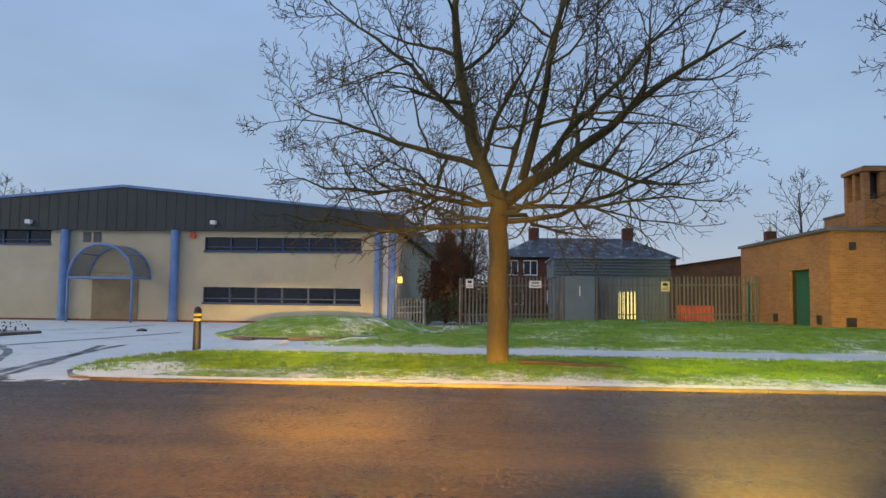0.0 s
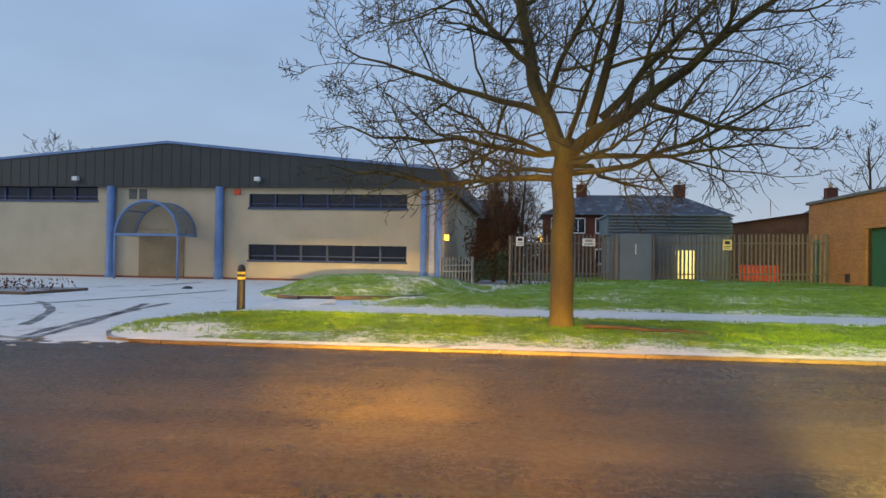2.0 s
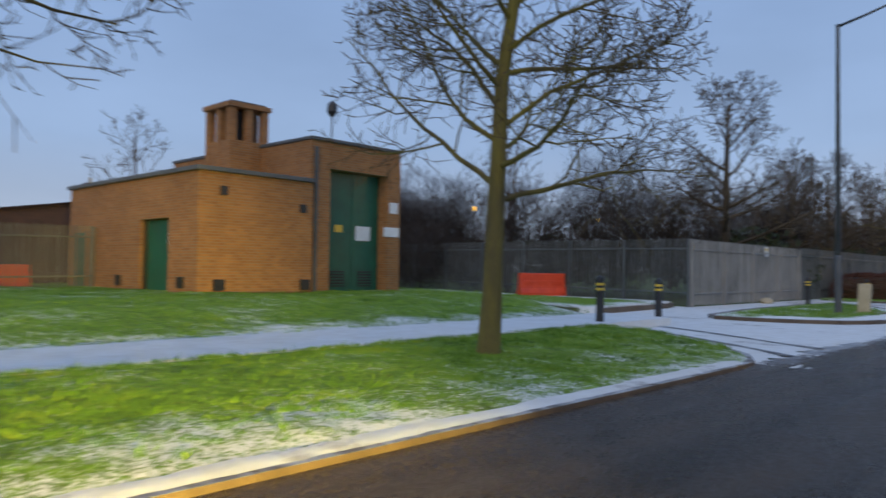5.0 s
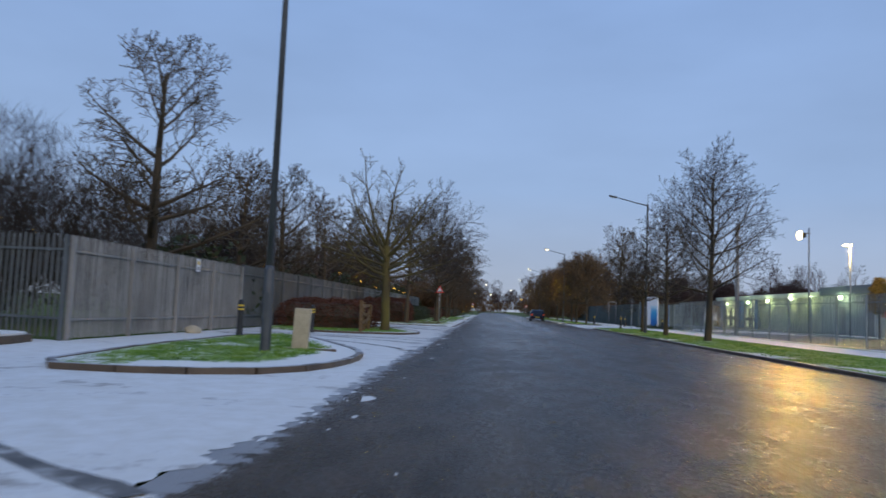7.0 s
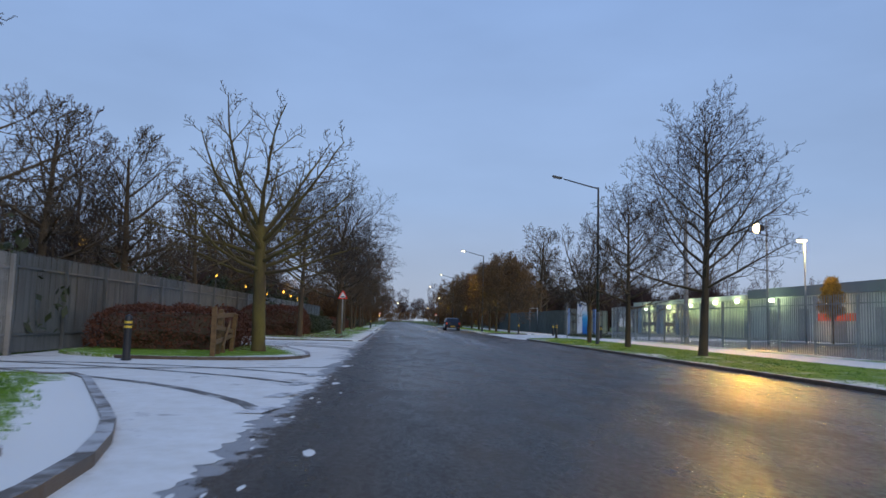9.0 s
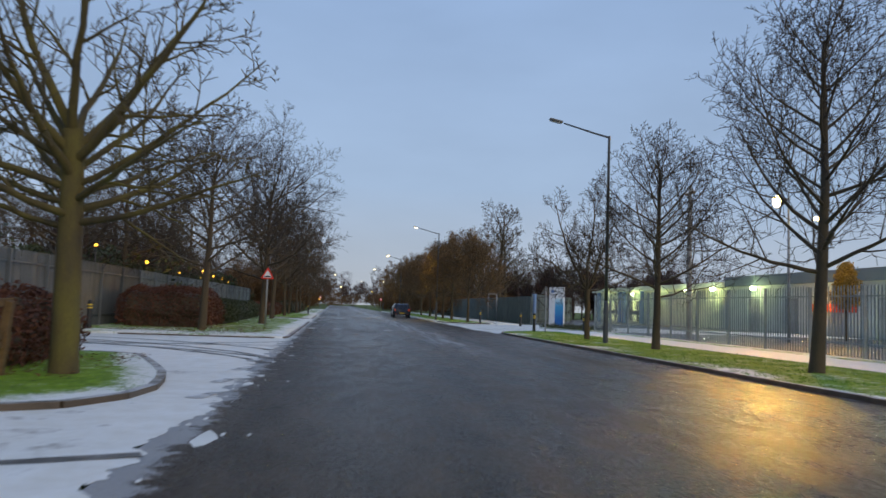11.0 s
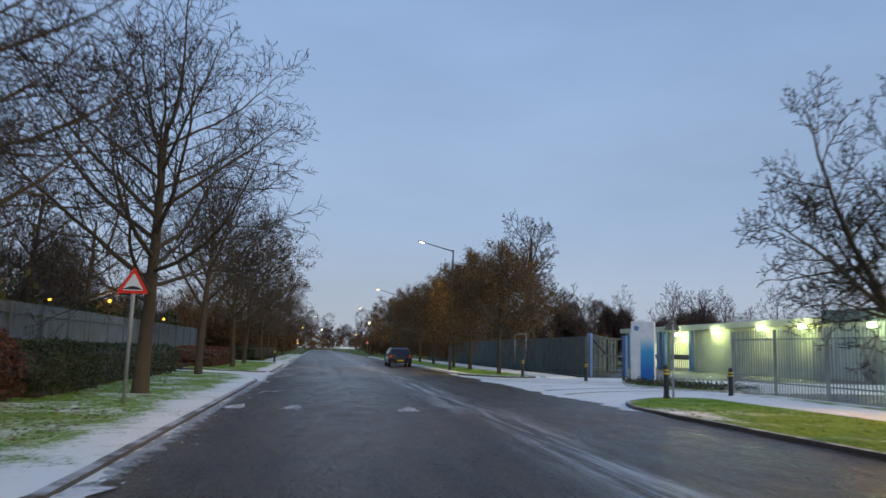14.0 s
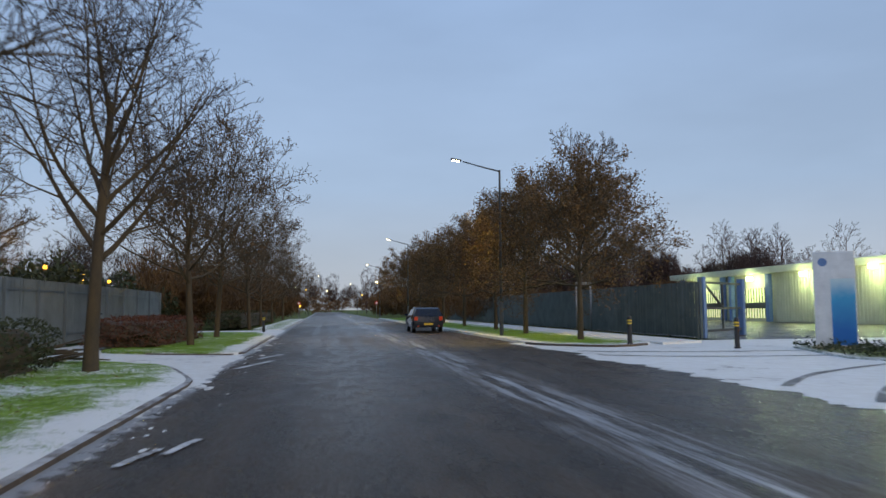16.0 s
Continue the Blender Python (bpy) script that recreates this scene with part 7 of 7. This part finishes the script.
thicket("shrubbery", [(x, y, 1.9, h) for x, y, h in ((-29, -33, 2.6), (-30.5, -31, 3.4), (-28.5, -31.5, 2.0), (-34, -29, 2.4), (-33, -34, 3.0))], M["leaf_brown"], "dark bushes between office and kiosk", 1400, 23, 0.09)
thicket("shrubbery", [(r.uniform(-13, -6.5), r.uniform(80, 180), 2.8, r.uniform(3.5, 7.0)) for _ in range(34)] + [(r.uniform(13, 17), r.uniform(100, 190), 2.4, r.uniform(2.5, 4.5)) for _ in range(18)], M["leaf_brown"], "dim roadside scrub in the distance", 1200, 24, 1.0, 0.03)
thicket("shrubbery", [(r.uniform(-60, 70), r.uniform(250, 340), 7, r.uniform(5, 9)) for _ in range(44)], M["leaf_brown"], "dim wooded skyline beyond the road", 800, 25, 0.3)

thicket("shrubbery", [(r.uniform(-13.5, -10.8), y, r.uniform(1.5, 2.2), r.uniform(2.6, 4.0)) for y in range(9, 110, 2)], M["leaf_green"], "dark evergreen screen close behind the left fence", 1000, 26, 0.15)
# made-up scrub, added to darken what shows between the fence pales
thicket("shrubbery", [(r.uniform(19, 23), y, r.uniform(1.6, 2.2), r.uniform(2.2, 3.4)) for y in range(78, 130, 3)], M["leaf_brown"], "brown scrub added to darken the view through the fence", 1500, 27, 0.8, 0.02)
thicket("shrubbery", [(x, r.uniform(-1.5, 3), r.uniform(1.6, 2.4), r.uniform(3.6, 6.0)) for x in range(-40, -11, 2)], M["twig_dark"], "dark leafless scrub behind the fence corner", 1800, 28, 0.7, 0.014)

thicket("shrubbery", [(17 + k * 2.1 + r.uniform(-1, 1), r.uniform(118, 138), r.uniform(2.4, 3.4), r.uniform(6.5, 9.5)) for k in range(26)], M["twig_red"], "red-brown twiggy wood edge behind the works", 5200, 31, 1.1, 0.04)
thicket("shrubbery", [(r.uniform(-22, -12), y + r.uniform(-1, 1), r.uniform(2.2, 3.2), r.uniform(5.2, 8.2)) for y in range(8, 112, 3)], M["twig_dark"], "dark twiggy wood edge behind the left fence", 3200, 32, 0.8, 0.014)
thicket("shrubbery", [(r.choice((r.uniform(-15, -6), r.uniform(13, 22))), r.uniform(140, 250), 3.2, r.uniform(4, 7)) for _ in range(40)], M["leaf_brown"], "dark trees closing the end of the road", 1600, 33, 1.3, 0.05)

thicket("shrubbery", [(-30.6, -33.0, 1.15, 6.9), (-30.4, -32.4, 1.2, 5.0), (-31.0, -33.6, 1.1, 5.4)], M["twig_russet"], "tall russet twiggy bush between office and kiosk", 4200, 41, 0.55, 0.013)
thicket("shrubbery", [(-27.6, -33.0, 1.3, 1.9), (-28.6, -31.8, 1.4, 2.3), (-27.2, -34.4, 1.0, 1.4)], M["leaf_green"], "dark green low shrubs beside the office", 1500, 42, 0.07)

thicket("shrubbery", [(x, r.uniform(300, 380), 6, r.uniform(9, 19)) for x in range(-50, 60, 5)], M["twig_red"], "dim trees where the road bends away", 1600, 34, 1.6, 0.09)

# low scrub on the strip round the totem sign
rr = random.Random(71)
V, F = [], []
spots = []
while len(spots) < 2600:
    x, y = rr.uniform(14, 18.6), rr.uniform(45, 54.2)
    if inside(STRIP, x, y) and noise.noise((x * 1.6, y * 1.6, 0)) > rr.uniform(-0.5, 0.3):
        spots.append(Vector((x, y, 0.1 + abs(rr.gauss(0, 0.1)))))
leaf_cloud(rr, spots, 0.06, V, F)
tagged(mesh_of("shrubbery", V, F, M["leaf_green"]), "low dark scrub round the totem sign", "bushes", "", "stuff")

# planting bed with low dead stalks before the office
t = thing("planting_bed", -12.5, -48.4, 0.0, "kerbed bed of low dead red-brown plants in snow", "planting bed")
part("kerb_edge", boxes((-1.5, 1.5, -2.6, 2.6, -0.05, 0.1), bevel=0.03), M["kerb"], t)
V, F = [], []
rr = random.Random(9)
leaf_cloud(rr, [Vector((rr.uniform(-1.3, 1.3), rr.uniform(-2.4, 2.4), rr.uniform(0.1, 0.4))) for _ in range(420)], 0.06, V, F)
tagged(mesh_of("planting", V, F, M["hedge_red"], t), "", "", "", "stuff")

# ---- grass blades near the walk ----
def blades(poly, height, n, seed, label, keep=None):
    """Tufts of bent blades, thick in some places and thin in others."""
    rr = random.Random(seed)
    xs, ys = [p[0] for p in poly], [p[1] for p in poly]
    V, F = [], []
    k = 0
    while k < n:
        x, y = rr.uniform(min(xs), max(xs)), rr.uniform(min(ys), max(ys))
        if not inside(poly, x, y):
            continue
        k += 6
        if noise.noise((x * 1.7, y * 1.7, seed)) + 0.6 * noise.noise((x * 6, y * 6, seed)) < rr.uniform(-0.7, 0.3) or keep and not keep(x, y):
            continue
        z = height(x, y) - 0.01
        tall = rr.uniform(0.6, 1.3) * (1.5 if rr.random() < 0.08 else 1)
        for _ in range(6):
            a, l = rr.uniform(0, 6.28), rr.uniform(0.02, 0.055) * tall
            dx, dy, w = math.cos(a), math.sin(a), 0.0055
            bx, by = x + rr.gauss(0, 0.025), y + rr.gauss(0, 0.025)
            o = len(V)
            V += [(bx - dy * w, by + dx * w, z), (bx + dy * w, by - dx * w, z), (bx + dx * l * 0.7, by + dy * l * 0.7, z + l)]
            F.append((o, o + 1, o + 2))
    return tagged(mesh_of("grass", V, F, M["blade"]), label, "grass", "", "stuff")


M["blade"] = surface("grass_blades", [(0.3, (0.05, 0.115, 0.008)), (0.5, (0.12, 0.25, 0.012)), (0.7, (0.25, 0.35, 0.03))], 2.5, 0.7, 30, 0.0)
blades(VERGE_A, west, 150000, 1, "short green grass blades on the verge", lambda x, y: x < -1.65 - 2.0 * abs(noise.noise((x * 3, y * 3, 0))))
blades(BANK, lambda x, y: west(x, y), 140000, 2, "short green grass blades on the bank")
blades(ISLAND, lambda x, y: 0.15, 50000, 3, "short green grass blades on the island", lambda x, y: edge_gap(ISLAND, x, y) > 0.5 + 0.9 * abs(noise.noise((x * 4, y * 4, 0))))
blades(VERGE_C, flat, 30000, 4, "short green grass blades on the hedge verge", lambda x, y: x < -2.7 - 0.6 * abs(noise.noise((x * 4, y * 4, 0))) and y > 25)
blades(VERGE_R, flat, 110000, 5, "short green grass blades under the trees")

# fallen leaves along the hedges
V, F = [], []
rr = random.Random(44)
spots = []
for _ in range(4400):
    x0, x1, y0, y1 = rr.choice(((-8.6, -3.4, 9.0, 13.8), (-7.6, -2.6, 24.0, 31.5), (-7.6, -2.6, 24.0, 31.5), (-8.0, -3.0, 31.0, 48.0)))
    x = x1 - (x1 - x0) * math.sqrt(rr.random()) if rr.random() < 0.3 else x0 + (x1 - x0) * rr.random() ** 0.8
    spots.append(Vector((x, rr.uniform(y0, y1), 0.115)))
leaf_cloud(rr, spots, 0.042, V, F)
tagged(mesh_of("leaf_litter", [Vector((p.x, p.y, 0.115 + (p.z - 0.115) * 0.35)) for p in map(Vector, V)], F, M["leaf_brown"]), "fallen brown leaves strewn on snowy grass", "leaf litter", "", "stuff")

# brushwood thrown down where the hedge ends
t = thing("brushwood", -5.9, 51.3, 0.07, "heap of dark cut branches with snow caught between", "branches")
rr = random.Random(61)
for k in range(16):
    a, l = rr.uniform(-0.5, 0.9), rr.uniform(0.9, 1.9)
    x, y, h = rr.uniform(-0.7, 0.5), rr.uniform(-0.5, 0.5), rr.uniform(0.02, 0.32)
    dx, dy = math.cos(a) * l / 2, math.sin(a) * l / 2
    part("stick", tube([(x - dx, y - dy, 0.03), (x, y + rr.uniform(-0.06, 0.06), h + 0.08), (x + dx, y + dy, h + rr.uniform(0.0, 0.35))], [0.04, 0.034, 0.018], 6), M["bark_dark"], t, smooth=True)
for k in range(4):
    bm = bmesh.new()
    bmesh.ops.create_icosphere(bm, subdivisions=2, radius=0.2)
    for v in bm.verts:
        v.co *= 1 + 0.35 * noise.noise(v.co * 6 + Vector((k, 0, 0)))
        v.co.z = max(-0.03, v.co.z * 0.35)
    part("snow_lump", bm, M["snow"], t, "lump of snow", smooth=True).location = (-0.6 + 0.4 * k, rr.uniform(-0.4, 0.3), 0.1)

# pale boulder at the fence foot
bm = bmesh.new()
bmesh.ops.create_icosphere(bm, subdivisions=3, radius=0.3)
for v in bm.verts:
    v.co *= 1 + 0.22 * noise.noise(v.co * 4)
    v.co = Vector((v.co.x * 0.8, v.co.y * 1.1, v.co.z * 0.55))
ob = link_bm("boulder", bm, M["concrete"], None, True)
ob.location = (-8.5, 1.2, 0.08)
tagged(ob, "pale rounded boulder in snow by the fence", "boulder")

# dead branch fallen beside the spreading tree
t = thing("fallen_branch", -3.45, -30.75, 0.17, "dark fallen branch lying on the verge by a trunk", "branch", turn=68)
part("stem", tube([(0, 0, 0.02), (0.5, 0.06, 0.03), (1.0, -0.02, 0.025), (1.45, 0.05, 0.03), (1.85, 0.02, 0.02)], [0.035, 0.032, 0.028, 0.02, 0.01], 8), M["bark_dark"], t, smooth=True)
for x0, dx, dy in ((0.55, 0.35, 0.22), (0.95, 0.3, -0.25), (1.3, 0.3, 0.16)):
    part("side_branch", tube([(x0, 0.03, 0.03), (x0 + dx * 0.5, dy * 0.6, 0.05), (x0 + dx, dy, 0.02)], [0.016, 0.011, 0.006], 6), M["bark_dark"], t, smooth=True)

# blue plastic bag caught in the grass before the kiosk's fence
bm = bmesh.new()
bmesh.ops.create_icosphere(bm, subdivisions=3, radius=0.16)
for v in bm.verts:
    v.co *= 1 + 0.45 * noise.noise(v.co * 9)
    v.co.z = max(-0.02, v.co.z * 0.6 + 0.05)
ob = link_bm("plastic_bag", bm, surface("blue_plastic_film", [(0.3, (0.05, 0.3, 0.55)), (0.7, (0.12, 0.42, 0.65))], 8, 0.35, 30, 0.1))
ob.location = (-20.8, -25.0, 0.4)
tagged(ob, "crumpled light blue plastic bag on the grass", "bag")

# dark clod and a shallow drain channel in the snowy yard
bm = bmesh.new()
bmesh.ops.create_icosphere(bm, subdivisions=2, radius=0.13)
for v in bm.verts:
    v.co *= 1 + 0.3 * noise.noise(v.co * 7)
    v.co = Vector((v.co.x, v.co.y * 1.6, max(-0.03, v.co.z * 0.6)))
ob = link_bm("slush_clod", bm, M["black"], None, True)
ob.location = (-16.5, -43.65, 0.03)
tagged(ob, "dark frozen clod of slush on the yard", "clod")
V = [(-18.0 - 0.46 * k + 0.04 * noise.noise((k, 2, 0)), -45.82 - 0.007 * k + w * (0.09 + 0.03 * noise.noise((k, 5, w))), 0.016) for k in range(11) for w in (-1, 1)]
tagged(mesh_of("drain_channel", V, [(2 * k, 2 * k + 1, 2 * k + 3, 2 * k + 2) for k in range(10)], M["slush"]), "dark wet drain channel across the snowy yard", "drain", "", "structure")
